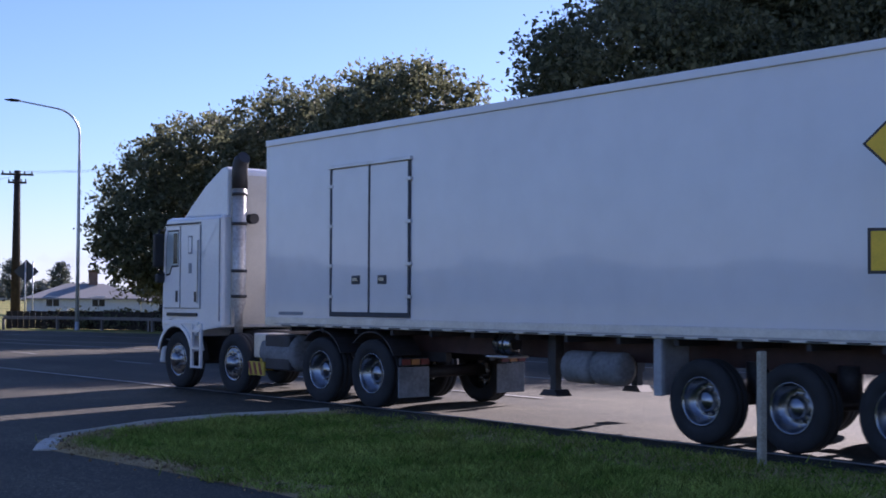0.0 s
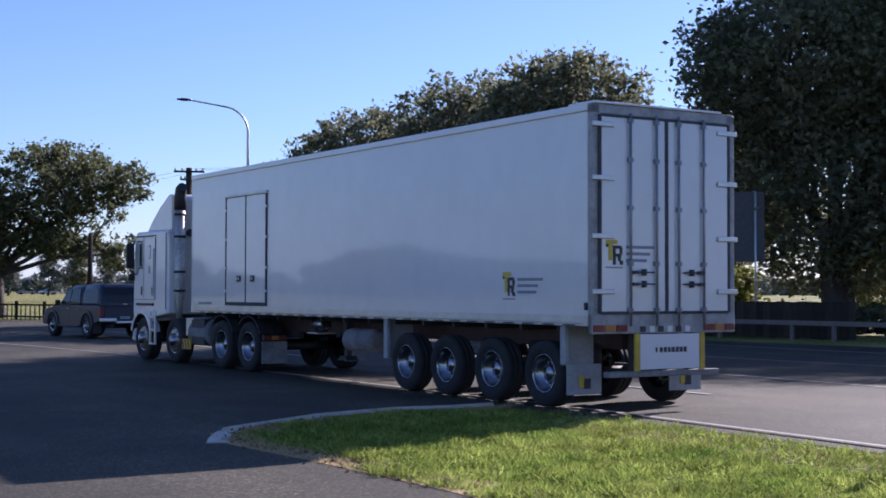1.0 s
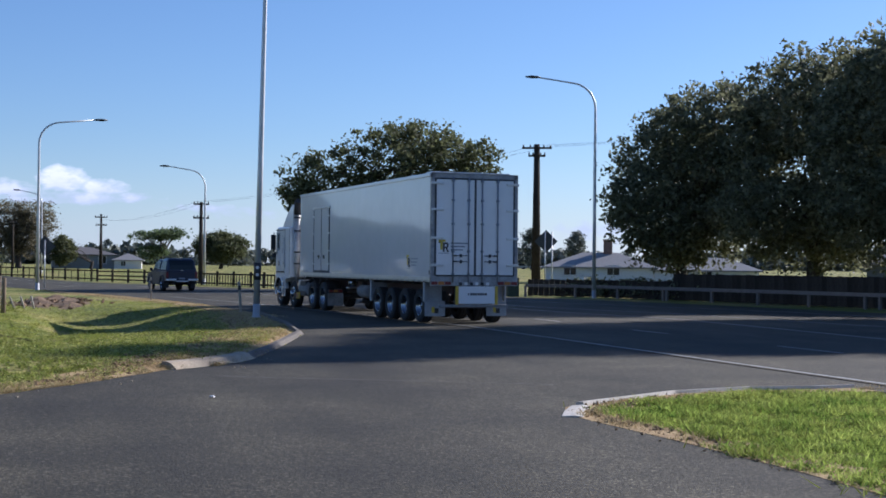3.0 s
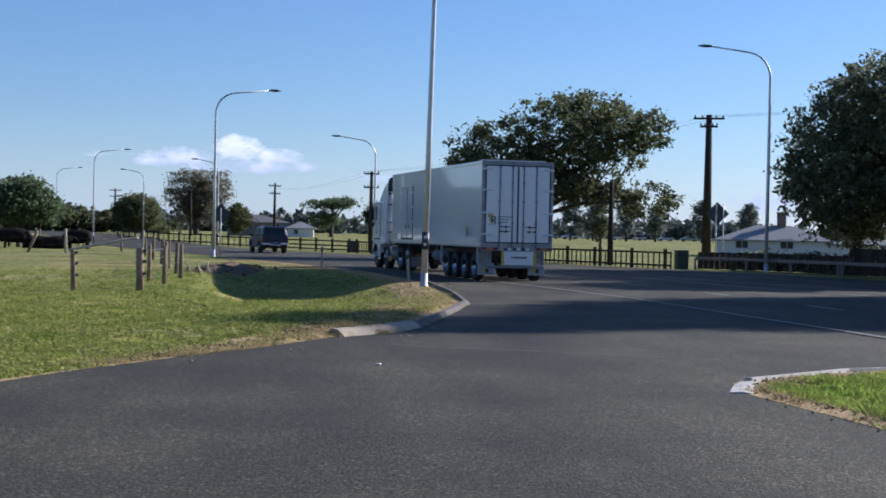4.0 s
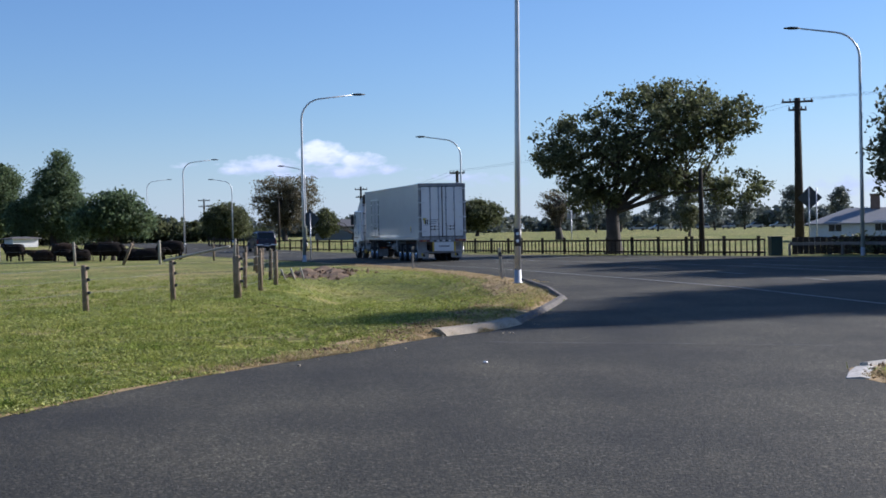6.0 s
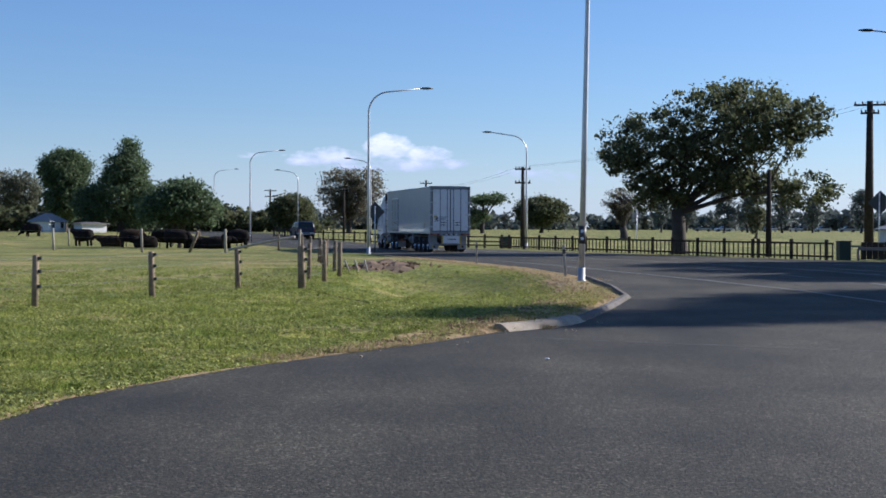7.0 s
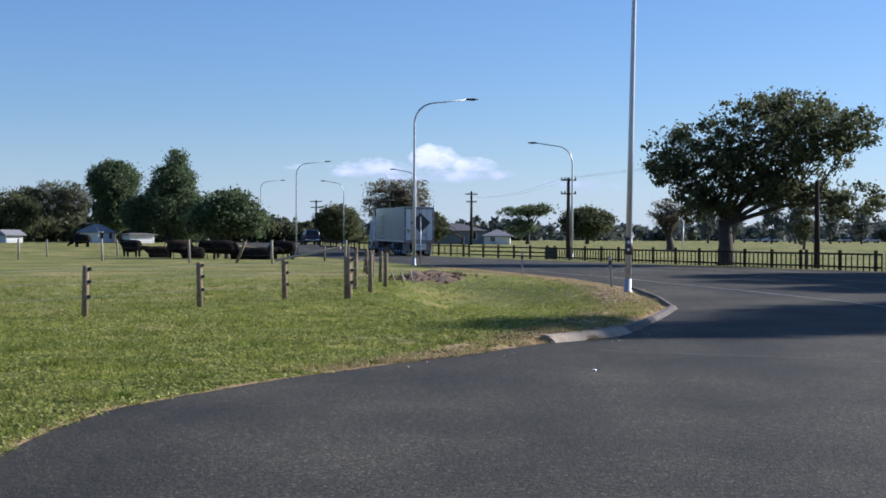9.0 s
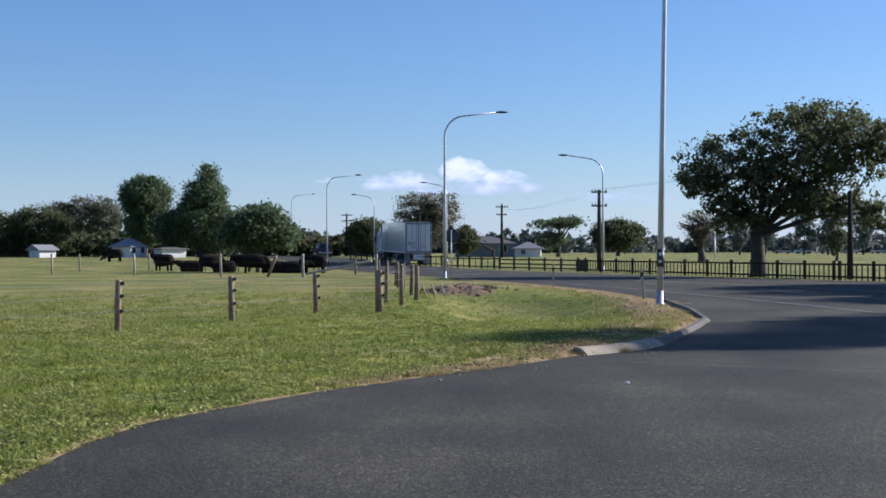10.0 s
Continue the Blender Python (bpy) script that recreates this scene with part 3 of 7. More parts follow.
    # landing legs, air tanks, rack
    for s in (-1, 1):
        bm = bmesh.new()
        bm_box(bm, s * 0.75 - 0.07, s * 0.75 + 0.07, 7.72, 7.86, 0.62, B)
        bm_box(bm, s * 0.75 - 0.05, s * 0.75 + 0.05, 7.74, 7.84, 0.42, 0.7)
        bm_extrude(bm, [(7.61, 0.36), (7.97, 0.36), (7.89, 0.44), (7.69, 0.44)], "x", s * 0.75 - 0.12, s * 0.75 + 0.12)
        part("landing_leg", bm, CHASSIS, root)
    for y, r in ((7.08, 0.2), (6.57, 0.2)):
        bm = bmesh.new()
        bm_tube(bm, [(-0.95, y - 0.24, 0.76), (-0.95, y - 0.2, 0.76), (-0.95, y + 0.2, 0.76), (-0.95, y + 0.24, 0.76)], [0.12, r, r, 0.12], 16)
        part("air_tank", bm, DULL_FLAP, root, "dull grey cylindrical tank")
    bm = bmesh.new()
    bm_tube(bm, [(-0.9, 8.40, 1.0), (-0.9, 8.43, 1.0), (-0.9, 8.71, 1.0), (-0.9, 8.74, 1.0)], [0.08, 0.14, 0.14, 0.08], 18)
    polished = part("polished_tank", bm, CHROME, root, "small polished steel tank")
    for y in (8.5, 8.6):
        bm = bmesh.new()
        bm_tube(bm, [(-0.9, y - 0.015, 1.0), (-0.9, y + 0.015, 1.0)], 0.145, 18)
        part("strap", bm, BLACK_TRIM, polished)
    box_part("tank_shelf", (-1.08, -0.7, 8.36, 8.8, 0.82, 0.85), ALU, root, bevel=0.01)
    plate = logo(root, 2.10, 1.55, 1.0)
    for k, w in enumerate((0.62, 0.5, 0.46)):
        plate("writing_bar", PRINT, 0.37, 0.37 + w, 0.22 - 0.09 * k, 0.26 - 0.09 * k)
    plate = logo(root, -1.07, 1.98, 0.95, "rear", -0.053)
    for k, w in enumerate((0.50, 0.42, 0.36)):
        plate("writing_bar", PRINT, 0.35, 0.35 + w, 0.22 - 0.09 * k, 0.26 - 0.09 * k)
    bm = bmesh.new()
    bm_box(bm, -1.262, -1.25, 13.0, 13.7, 1.33, 1.38)
    part("writing_bar", bm, PRINT, root)
    box_part("side_marker", (-1.28, -1.25, 0.1, 0.15, B + 0.2, B + 0.30), LOGO_DARK, root)
    return root, add_wheels(root, axles, 0.47, 0.30, 0.27, 1.19, "trailer", 0.16)


def make_tractor():
    """Origin at the ground, y = 0 at the middle of the drive axles, front towards +y."""
    root = new("tractor_unit")
    tagged(root, "white cab-over tractor unit with sleeper and tall exhaust stack", "truck")
    cf, cb = 5.56, 3.55          # cab front and back
    side = [(cb, 1.08), (cb, 2.98), (cb + 0.02, 3.0), (cf - 0.10, 3.02), (cf - 0.02, 2.94), (cf, 2.7), (cf + 0.03, 1.9), (cf + 0.05, 1.1), (cf + 0.02, 0.86), (5.54, 0.84), (5.5, 1.0), (5.4, 1.12), (5.1, 1.17), (4.80, 1.1), (4.62, 0.92), (4.40, 0.92), (4.34, 1.08)]
    bm = bmesh.new()
    bm_extrude(bm, side, "x", -1.22, 1.22, 0.06)
    cab = part("cab", bm, CABWHITE, root, "white cab with a sleeper compartment")
    bm = bmesh.new()
    bm_extrude(bm, [(cb, 3.0), (cb, 3.78), (cb + 0.07, 3.84), (cb + 0.20, 3.82), (cb + 0.75, 3.52), (cb + 1.25, 3.18), (cb + 1.5, 3.02)], "x", -1.12, 1.12, 0.03)
    part("roof_fairing", bm, CABWHITE, root, "white sloping wind fairing")
    for s in (-1, 1):
        x0, x1 = s * 1.222, s * 1.236
        a, b = min(x0, x1), max(x0, x1)
        bm = bmesh.new()
        bm_extrude(bm, [(4.98, 1.42), (4.98, 2.86), (5.45, 2.86), (5.50, 2.4), (5.52, 1.42)], "x", a, b, 0.004)
        door = part("cab_door", bm, CABWHITE, root)
        bm = bmesh.new()
        bm_extrude(bm, [(5.00, 2.14), (5.00, 2.80), (5.41, 2.80), (5.46, 2.5), (5.47, 1.98), (5.31, 2.0), (5.24, 2.14)], "x", a - 0.004, b + 0.004, 0.003)
        part("window_frame", bm, BLACK_TRIM, door)
        bm = bmesh.new()
        bm_extrude(bm, [(5.02, 2.17), (5.02, 2.77), (5.39, 2.77), (5.435, 2.5), (5.44, 2.02), (5.33, 2.03), (5.255, 2.17)], "x", a - 0.008, b + 0.008, 0.003)
        part("side_window", bm, CAB_GLASS, door, "side window with a pale reflection put into its colour")
        # dark slab over the rear half of the pane
        box_part("window_dark_half", (a - 0.012, b + 0.012, 5.04, 5.18, 2.2, 2.74), GLASS_DARK, door, "dark rear half of the side window")
        for y in (4.95, 4.25):
            box_part("door_gap", (a - 0.003, b + 0.003, y - 0.007, y + 0.007, 1.42, 2.86), ROD, root)
        box_part("panel_gap", (a - 0.003, b + 0.003, 4.25, 5.52, 1.404, 1.416), ROD, root)
        box_part("corner_seam", (a - 0.003, b + 0.003, cb + 0.05, cb + 0.065, 1.2, 2.95), ROD, root)
        box_part("lower_rail", (a - 0.012, b + 0.012, 4.3, 5.56, 1.12, 1.18), CABWHITE, root, bevel=0.006)
        box_part("grab_rail", (a - 0.03, b + 0.03, 4.30, 4.32, 1.5, 2.6), ALU, root)
        box_part("door_handle", (a - 0.015, b + 0.015, 5.03, 5.09, 1.52, 1.72), LOGO_DARK, door)
        bm = bmesh.new()
        bm_extrude(bm, [(4.28, 1.42), (4.28, 2.86), (4.93, 2.86), (4.93, 1.42)], "x", a, b, 0.004)
        loc = part("sleeper_door", bm, CABWHITE, root)
        box_part("locker_handle", (a - 0.015, b + 0.015, 4.36, 4.43, 1.52, 1.70), LOGO_DARK, loc)
        box_part("sleeper_vent", (a - 0.008, b + 0.008, 4.52, 4.66, 2.36, 2.68), PRINT, loc)
        box_part("vent_grille", (a - 0.012, b + 0.012, 4.545, 4.635, 2.39, 2.65), CABWHITE, loc)
        box_part("cab_mark", (a - 0.006, b + 0.006, 4.54, 4.64, 2.02, 2.20), PRINT, loc)
        box_part("gutter", (min(s * 1.22, s * 1.26), max(s * 1.22, s * 1.26), 4.25, 5.48, 2.885, 2.91), RUBBER, root)
        box_part("trim_strip", (min(s * 1.22, s * 1.25), max(s * 1.22, s * 1.25), 4.35, 5.4, 1.27, 1.33), BLACK_TRIM, root)
        bm = bmesh.new()
        for y in (4.20, 4.50):
            bm_box(bm, s * 1.235 - 0.02, s * 1.235 + 0.02, y - 0.03, y + 0.03, 0.38, 1.15)
        for z in (0.40, 0.72, 1.02):
            bm_box(bm, s * 1.235 - 0.04, s * 1.235 + 0.03, 4.20, 4.50, z - 0.02, z + 0.02)
        part("step_ladder", bm, PANEL, root, "white boarding steps")
        bm = bmesh.new()
        bm_tube(bm, [(s * 1.2, 5.54, 2.8), (s * 1.32, 5.57, 2.82), (s * 1.34, 5.58, 2.1), (s * 1.2, 5.54, 2.0)], 0.018, 6)
        bm_box(bm, s * 1.34 - 0.10, s * 1.34 + 0.10, 5.52, 5.6, 2.14, 2.74, 0.03)
        bm_box(bm, s * 1.30 - 0.08, s * 1.30 + 0.08, 5.52, 5.62, 1.86, 2.02, 0.03)
        part("mirror", bm, BLACK_TRIM, root, "black wing mirror")
        box_part("headlight", (s * 0.9 - 0.22, s * 0.9 + 0.22, cf + 0.03, cf + 0.09, 0.95, 1.15), CHROME, root)
        box_part("roof_marker", (s * 0.8 - 0.1, s * 0.8 + 0.1, cf - 0.35, cf - 0.15, 3.02, 3.09), AMBER, root, bevel=0.015)
        # wheel arch, guards and fuel tank
        bm = bmesh.new()
        lip = [(5.10 + r * math.cos(t), 0.50 + r * math.sin(t)) for r, ts in ((0.66, range(1, 12)), (0.60, range(11, 0, -1))) for t in [math.pi * k / 12 for k in ts]]
        bm_extrude(bm, lip, "x", min(s * 1.0, s * 1.25), max(s * 1.0, s * 1.25), 0.01)
        part("wheel_lip", bm, CABWHITE, root, "white moulded wheel arch")
        bm = bmesh.new()
        bm_box(bm, s * 0.95 - 0.2, s * 0.95 + 0.22, 2.2, 2.62, 0.62, 1.02, 0.02)
        part("battery_box", bm, ALU, root, "small aluminium battery box")
        bm = bmesh.new()
        arch = [(5.10 + 0.60 * math.cos(t), 0.50 + 0.62 * math.sin(t)) for t in [math.pi * k / 12 for k in range(13)]]
        inner = [(5.10 + 0.57 * math.cos(t), 0.50 + 0.57 * math.sin(t)) for t in [math.pi * k / 12 for k in range(12, -1, -1)]]
        bm_extrude(bm, arch + inner, "x", min(s * 0.9, s * 1.224), max(s * 0.9, s * 1.224))
        part("wheel_arch", bm, BLACK_TRIM, root)
        bm = bmesh.new()
        bm_tube(bm, [(s * 0.92, 2.3, 0.72), (s * 0.92, 2.34, 0.72), (s * 0.92, 1.5, 0.72), (s * 0.92, 1.46, 0.72)], [0.2, 0.3, 0.3, 0.2], 18)
        part("fuel_tank", bm, DULL_FLAP, root, "dull aluminium fuel tank")
        box_part("tool_box", (min(s * 0.7, s * 1.2), max(s * 0.7, s * 1.2), 1.5, 2.2, 0.45, 1.0), CHASSIS, root, bevel=0.02)
        side_board = box_part("hazard_panel", (min(s * 1.19, s * 1.22), max(s * 1.19, s * 1.22), 2.2, 2.66, 0.34, 0.56), YELLOW, root, "yellow panel with red stripes")
        for k in range(3):
            bm = bmesh.new()
            bm_extrude(bm, [(2.24 + 0.15 * k, 0.35), (2.31 + 0.15 * k, 0.35), (2.38 + 0.15 * k, 0.55), (2.31 + 0.15 * k, 0.55)], "x", min(s * 1.218, s * 1.224), max(s * 1.218, s * 1.224))
            part("stripe", bm, TAIL_RED, side_board)
        for k, m in enumerate((TAIL_RED, AMBER, TAIL_RED)):
            box_part("flap_lamp", (s * (0.78 + 0.17 * k) - 0.07, s * (0.78 + 0.17 * k) + 0.07, -1.40, -1.381, 0.65, 0.73), m, root)
        box_part("hazard_board", (min(s * 0.75, s * 1.21), max(s * 0.75, s * 1.21), 2.30, 2.33, 0.42, 0.62), YELLOW, root)
        for k in range(3):
            box_part("hazard_stripe", (s * (0.83 + 0.14 * k) - 0.03, s * (0.83 + 0.14 * k) + 0.03, 2.285, 2.30, 0.43, 0.61), TAIL_RED, root)
        bm = bmesh.new()
        guard = [(0.62 * math.cos(t), 0.50 + 0.62 * math.sin(t)) for t in [math.pi * (0.25 + 0.6 * k / 8) for k in range(9)]]
        for y in (-0.65, 0.65):
            pts = [(y + p[0], p[1]) for p in guard] + [(y + p[0] * 0.97, 0.5 + (p[1] - 0.5) * 0.97) for p in guard[::-1]]
            bm_extrude(bm, pts, "x", min(s * 0.68, s * 1.2), max(s * 0.68, s * 1.2))
        part("drive_guard", bm, CHASSIS, root)
        box_part("rear_flap", (min(s * 0.66, s * 1.22), max(s * 0.66, s * 1.22), -1.35, -1.33, 0.18, 0.62), DULL_FLAP, root, "pale grey mudflap", bevel=0.006)
        box_part("rear_lamp", (min(s * 0.7, s * 1.2), max(s * 0.7, s * 1.2), -1.38, -1.32, 0.64, 0.74), CHASSIS, root, bevel=0.006)
    bm = bmesh.new()
    bm_extrude(bm, [(cf + 0.005, 1.75), (cf - 0.02, 2.75), (cf + 0.02, 2.75), (cf + 0.05, 1.75)], "x", -1.08, 1.08)
    part("windscreen", bm, GLASS_DARK, root, "wide dark windscreen")
    box_part("sun_visor", (-1.1, 1.1, cf - 0.06, cf + 0.22, 2.80, 2.90), GLASS_DARK, root, bevel=0.02)
    box_part("grille", (-0.75, 0.75, cf + 0.035, cf + 0.08, 1.0, 1.6), BLACK_TRIM, root, bevel=0.01)
    box_part("bumper", (-1.22, 1.22, cf + 0.06, cf + 0.18, 0.42, 0.92), CABWHITE, root, "white deep front bumper", bevel=0.05)
    for x in (-0.42, 0.42):
        box_part("frame_rail", (x - 0.05, x + 0.05, -1.5, 5.6, 0.68, 0.95), CHASSIS, root)
    box_part("turntable", (-0.45, 0.45, -0.25, 0.85, 0.96, 1.14), CHASSIS, root, bevel=0.04)
    box_part("engine_block", (-0.55, 0.55, 2.6, 5.6, 0.45, 1.05), CHASSIS, root, bevel=0.05)
    box_part("rear_cab_panel", (-1.05, 1.05, cb - 0.03, cb - 0.004, 1.15, 3.7), PALE_PANEL, root, "cream rear cab wall")
    bm = bmesh.new()
    bm_tube(bm, [(-1.0, cb - 0.2, 1.0), (-1.0, cb - 0.2, 1.35), (-1.0, cb - 0.2, 1.5), (-1.0, cb - 0.2, 3.5)], [0.07, 0.07, 0.115, 0.115], 14)
    stack = part("exhaust_pipe", bm, STACK, root, "bright tall exhaust stack")
    bm = bmesh.new()
    bm_tube(bm, [(-1.0, cb - 0.2, 3.45), (-1.0, cb - 0.2, 3.78), (-1.0, cb - 0.24, 3.92), (-1.0, cb - 0.34, 3.97)], [0.135, 0.135, 0.13, 0.11], 14)
    part("stack_tip", bm, BLACK_TRIM, stack, "black curved stack tip")
    for z in (1.62, 2.05, 2.85, 3.35):
        bm = bmesh.new()
        bm_tube(bm, [(-1.0, cb - 0.2, z - 0.025), (-1.0, cb - 0.2, z + 0.025)], 0.135, 14)
        bm_box(bm, -1.04, -0.96, cb - 0.2, cb - 0.02, z - 0.02, z + 0.02)
        part("clamp", bm, BLACK_TRIM, stack)
    bm = bmesh.new()
    for k in range(3):
        x = -0.3 + 0.3 * k
        bm_tube(bm, [(x, cb - 0.05, 1.9), (x, cb - 0.3, 1.5), (x + 0.1, cb - 0.6, 1.35), (x, cb - 0.78, 1.7)], 0.025, 6)
    part("air_hose", bm, RED_BEAM, root)
    bm = bmesh.new()
    bm_tube(bm, [(-0.7, cb - 0.06, 2.95), (-0.7, cb - 0.2, 2.95)], 0.09, 12)
    part("work_lamp", bm, BLACK_TRIM, root)
    axles = (-0.65, 0.65, 3.22, 5.10)
    for y in axles:
        bm = bmesh.new()
        bm_tube(bm, [(-0.95, y, 0.5), (0.95, y, 0.5)], 0.09, 10)
        part("axle", bm, CHASSIS, root)
    return root, add_wheels(root, axles[:2], 0.50, 0.32, 0.29, 1.20, "drive", 0.165) + add_wheels(root, axles[2:], 0.50, 0.30, 0.29, 1.18, "steer", -0.01)


PALE_PANEL = mat("cream_panel", (0.52, 0.50, 0.44), 0.5, var=0.12, scale=2)


def shell(bm, rings):
    """Skin between cross-sections (y, half width at the foot, half width at the top, foot, top), with rounded shoulders."""
    loops = []
    for y, wf, wt, z0, z1 in rings:
        h = z1 - z0
        half = [(wf * 0.96, z0), (wf, z0 + 0.12 * h), (wf + (wt - wf) * 0.6, z0 + 0.62 * h), (wt, z1 - min(0.09, 0.2 * h)), (wt - 0.05, z1 - min(0.03, 0.07 * h)), (wt - 0.14, z1)]
        loops.append([bm.verts.new((x, y, z)) for x, z in half] + [bm.verts.new((-x, y, z)) for x, z in half[::-1]])
    k = len(loops[0])
    for p, q in zip(loops, loops[1:]):
        for i in range(k):
            f = bm.faces.new((p[i], p[(i + 1) % k], q[(i + 1) % k], q[i]))
            f.smooth = True
    bm.faces.new(loops[0][::-1])
    bm.faces.new(loops[-1])


def make_pickup():
    """Origin at the ground under its middle, front towards +y."""
    root = new("pickup_truck")
    tagged(root, "dark blue double-cab pickup with a tinted canopy driving on the road", "car")
    zb, rear, front = 1.12, -1.42, 1.55
    arch = lambda c: [(c + 0.47 * math.cos(t), 0.42 + 0.47 * math.sin(t)) for t in [math.pi * k / 10 for k in range(11)]]
    outline = [(-2.42, 0.60), (-2.46, 0.72), (-2.45, zb - 0.03), (-2.40, zb), (0.95, zb), (1.25, zb - 0.02), (2.15, zb - 0.12), (2.36, zb - 0.22), (2.44, 0.75), (2.42, 0.46), (2.05, 0.42)] + arch(front) + [(1.05, 0.44), (-0.92, 0.44)] + arch(rear) + [(-1.92, 0.52)]
    bm = bmesh.new()
    bm_extrude(bm, outline, "x", -0.90, 0.90, 0.035)
    part("body", bm, BLUE_PAINT, root, "dark blue lower body")
    bm = bmesh.new()
    shell(bm, [(-0.80, 0.88, 0.70, zb - 0.03, 1.74), (-0.55, 0.88, 0.72, zb - 0.03, 1.80), (0.25, 0.88, 0.72, zb - 0.03, 1.80), (0.55, 0.88, 0.70, zb - 0.03, 1.70), (1.22, 0.86, 0.80, zb - 0.03, zb + 0.02)])
    part("cabin", bm, BLUE_PAINT, root)
    bm = bmesh.new()
    shell(bm, [(-2.44, 0.87, 0.80, zb - 0.02, zb + 0.06), (-2.36, 0.87, 0.76, zb - 0.02, 1.50), (-2.22, 0.87, 0.74, zb - 0.02, 1.80), (-2.05, 0.87, 0.73, zb - 0.02, 1.85), (-0.92, 0.87, 0.73, zb - 0.02, 1.84), (-0.86, 0.87, 0.71, zb - 0.02, 1.80)])
    canopy = part("canopy", bm, BLUE_PAINT, root, "dark blue canopy over the tray")
    bm = bmesh.new()
    bm_extrude(bm, [(-2.435, zb + 0.07), (-2.395, 1.48), (-2.27, 1.74), (-2.25, 1.72), (-2.36, 1.46), (-2.39, zb + 0.07)], "x", -0.68, 0.68, 0.008)
    part("rear_window", bm, GLASS_DARK, canopy, "dark tinted canopy hatch")
    box_part("hatch_handle", (-0.08, 0.08, -2.47, -2.44, zb + 0.03, zb + 0.07), CHROME, canopy)

    def side_glass(s, quad, owner):
        bm = bmesh.new()
        def wall(z):
            return 0.875 - (0.15 / 0.68) * (z - zb) * 0.94
        inner = [bm.verts.new((s * (wall(z) - 0.01), y, z)) for y, z in quad]
        outer = [bm.verts.new((s * (wall(z) + 0.012), y, z)) for y, z in quad]
        k = len(quad)
        bm.faces.new(inner)
        bm.faces.new(outer[::-1])
        for i in range(k):
            bm.faces.new((inner[i], outer[i], outer[(i + 1) % k], inner[(i + 1) % k]))
        part("side_window", bm, GLASS_DARK, owner, "dark side window")

    for s in (-1, 1):
        side_glass(s, [(-2.18, zb + 0.08), (-1.0, zb + 0.08), (-1.0, 1.68), (-2.08, 1.68)], canopy)
        side_glass(s, [(-0.68, zb + 0.05), (0.08, zb + 0.05), (0.08, 1.68), (-0.60, 1.68)], root)
        side_glass(s, [(0.16, zb + 0.05), (0.95, zb + 0.05), (0.45, 1.66), (0.16, 1.68)], root)
        for c in (front, rear):
            lip = [(c + r * math.cos(t), 0.42 + r * math.sin(t)) for r, ks in ((0.53, range(0, 11)), (0.46, range(10, -1, -1))) for t in [math.pi * k / 10 for k in ks]]
            bm = bmesh.new()
            bm_extrude(bm, lip, "x", min(s * 0.86, s * 0.945), max(s * 0.86, s * 0.945), 0.012)
            part("wheel_flare", bm, BLUE_PAINT, root)
        box_part("tail_light", (min(s * 0.76, s * 0.905), max(s * 0.76, s * 0.905), -2.475, -2.38, 0.74, 1.08), TAIL_RED, root, "red tail light", bevel=0.02)
        bm = bmesh.new()
        bm_box(bm, s * 0.90, s * 1.08, 0.86, 0.98, 1.12, 1.30, 0.04)
        part("wing_mirror", bm, BLACK_TRIM, root)
        for y in (0.12, -0.72):
            box_part("door_handle", (min(s * 0.9, s * 0.925), max(s * 0.9, s * 0.925), y - 0.02, y + 0.14, 0.98, 1.02), CHROME, root)
        for y in (0.12, -0.74, 1.06):
            box_part("door_gap", (min(s * 0.895, s * 0.903), max(s * 0.895, s * 0.903), y - 0.006, y + 0.006, 0.5, zb - 0.03), BLACK_TRIM, root)
        box_part("side_step", (min(s * 0.84, s * 0.98), max(s * 0.84, s * 0.98), -0.85, 1.0, 0.36, 0.42), BLACK_TRIM, root, bevel=0.02)
        box_part("mud_flap", (min(s * 0.62, s * 0.9), max(s * 0.62, s * 0.9), -1.98, -1.95, 0.18, 0.55), BLACK_TRIM, root)
        bm = bmesh.new()
        bm_box(bm, min(s * 0.34, s * 0.92), max(s * 0.34, s * 0.92), -2.62, -2.44, 0.58, 0.70, 0.035)
        part("bumper_end", bm, BUMPER_CHROME, root, "bright chrome rear bumper corner")
        bm = bmesh.new()
        bm_tube(bm, [(s * 0.64, -2.0, 1.85), (s * 0.64, -1.95, 1.91), (s * 0.64, -1.05, 1.91), (s * 0.64, -1.0, 1.85)], 0.016, 6)
        part("roof_bar", bm, BLACK_TRIM, root)
    box_part("bumper_step", (-0.36, 0.36, -2.60, -2.44, 0.52, 0.60), BUMPER_CHROME, root, "lowered bright step of the bumper", bevel=0.02)
    box_part("tailgate", (-0.74, 0.74, -2.485, -2.44, 0.64, zb - 0.04), BLUE_PAINT, root, bevel=0.015)
    box_part("plate_bar", (-0.18, 0.18, -2.492, -2.484, 0.66, 0.76), PRINT, root)
    bm = bmesh.new()
    bm_extrude(bm, [(1.15, zb + 0.05), (0.60, 1.64), (0.63, 1.67), (1.2, zb + 0.07)], "x", -0.72, 0.72, 0.006)
    part("windscreen", bm, GLASS_DARK, root)
    box_part("front_bumper", (-0.9, 0.9, 2.36, 2.54, 0.42, 0.74), BLUE_PAINT, root, bevel=0.05)
    for x in (-0.4, 0.4):
        box_part("chassis_rail", (x - 0.05, x + 0.05, -2.4, 2.2, 0.38, 0.52), CHASSIS, root)
    for y in (rear, front):
        bm = bmesh.new()
        bm_tube(bm, [(-0.75, y, 0.39), (0.75, y, 0.39)], 0.06, 8)
        part("axle", bm, CHASSIS, root)
    return root, add_wheels(root, (rear, front), 0.41, 0.26, 0.24, 0.94, "pickup", 0.04)


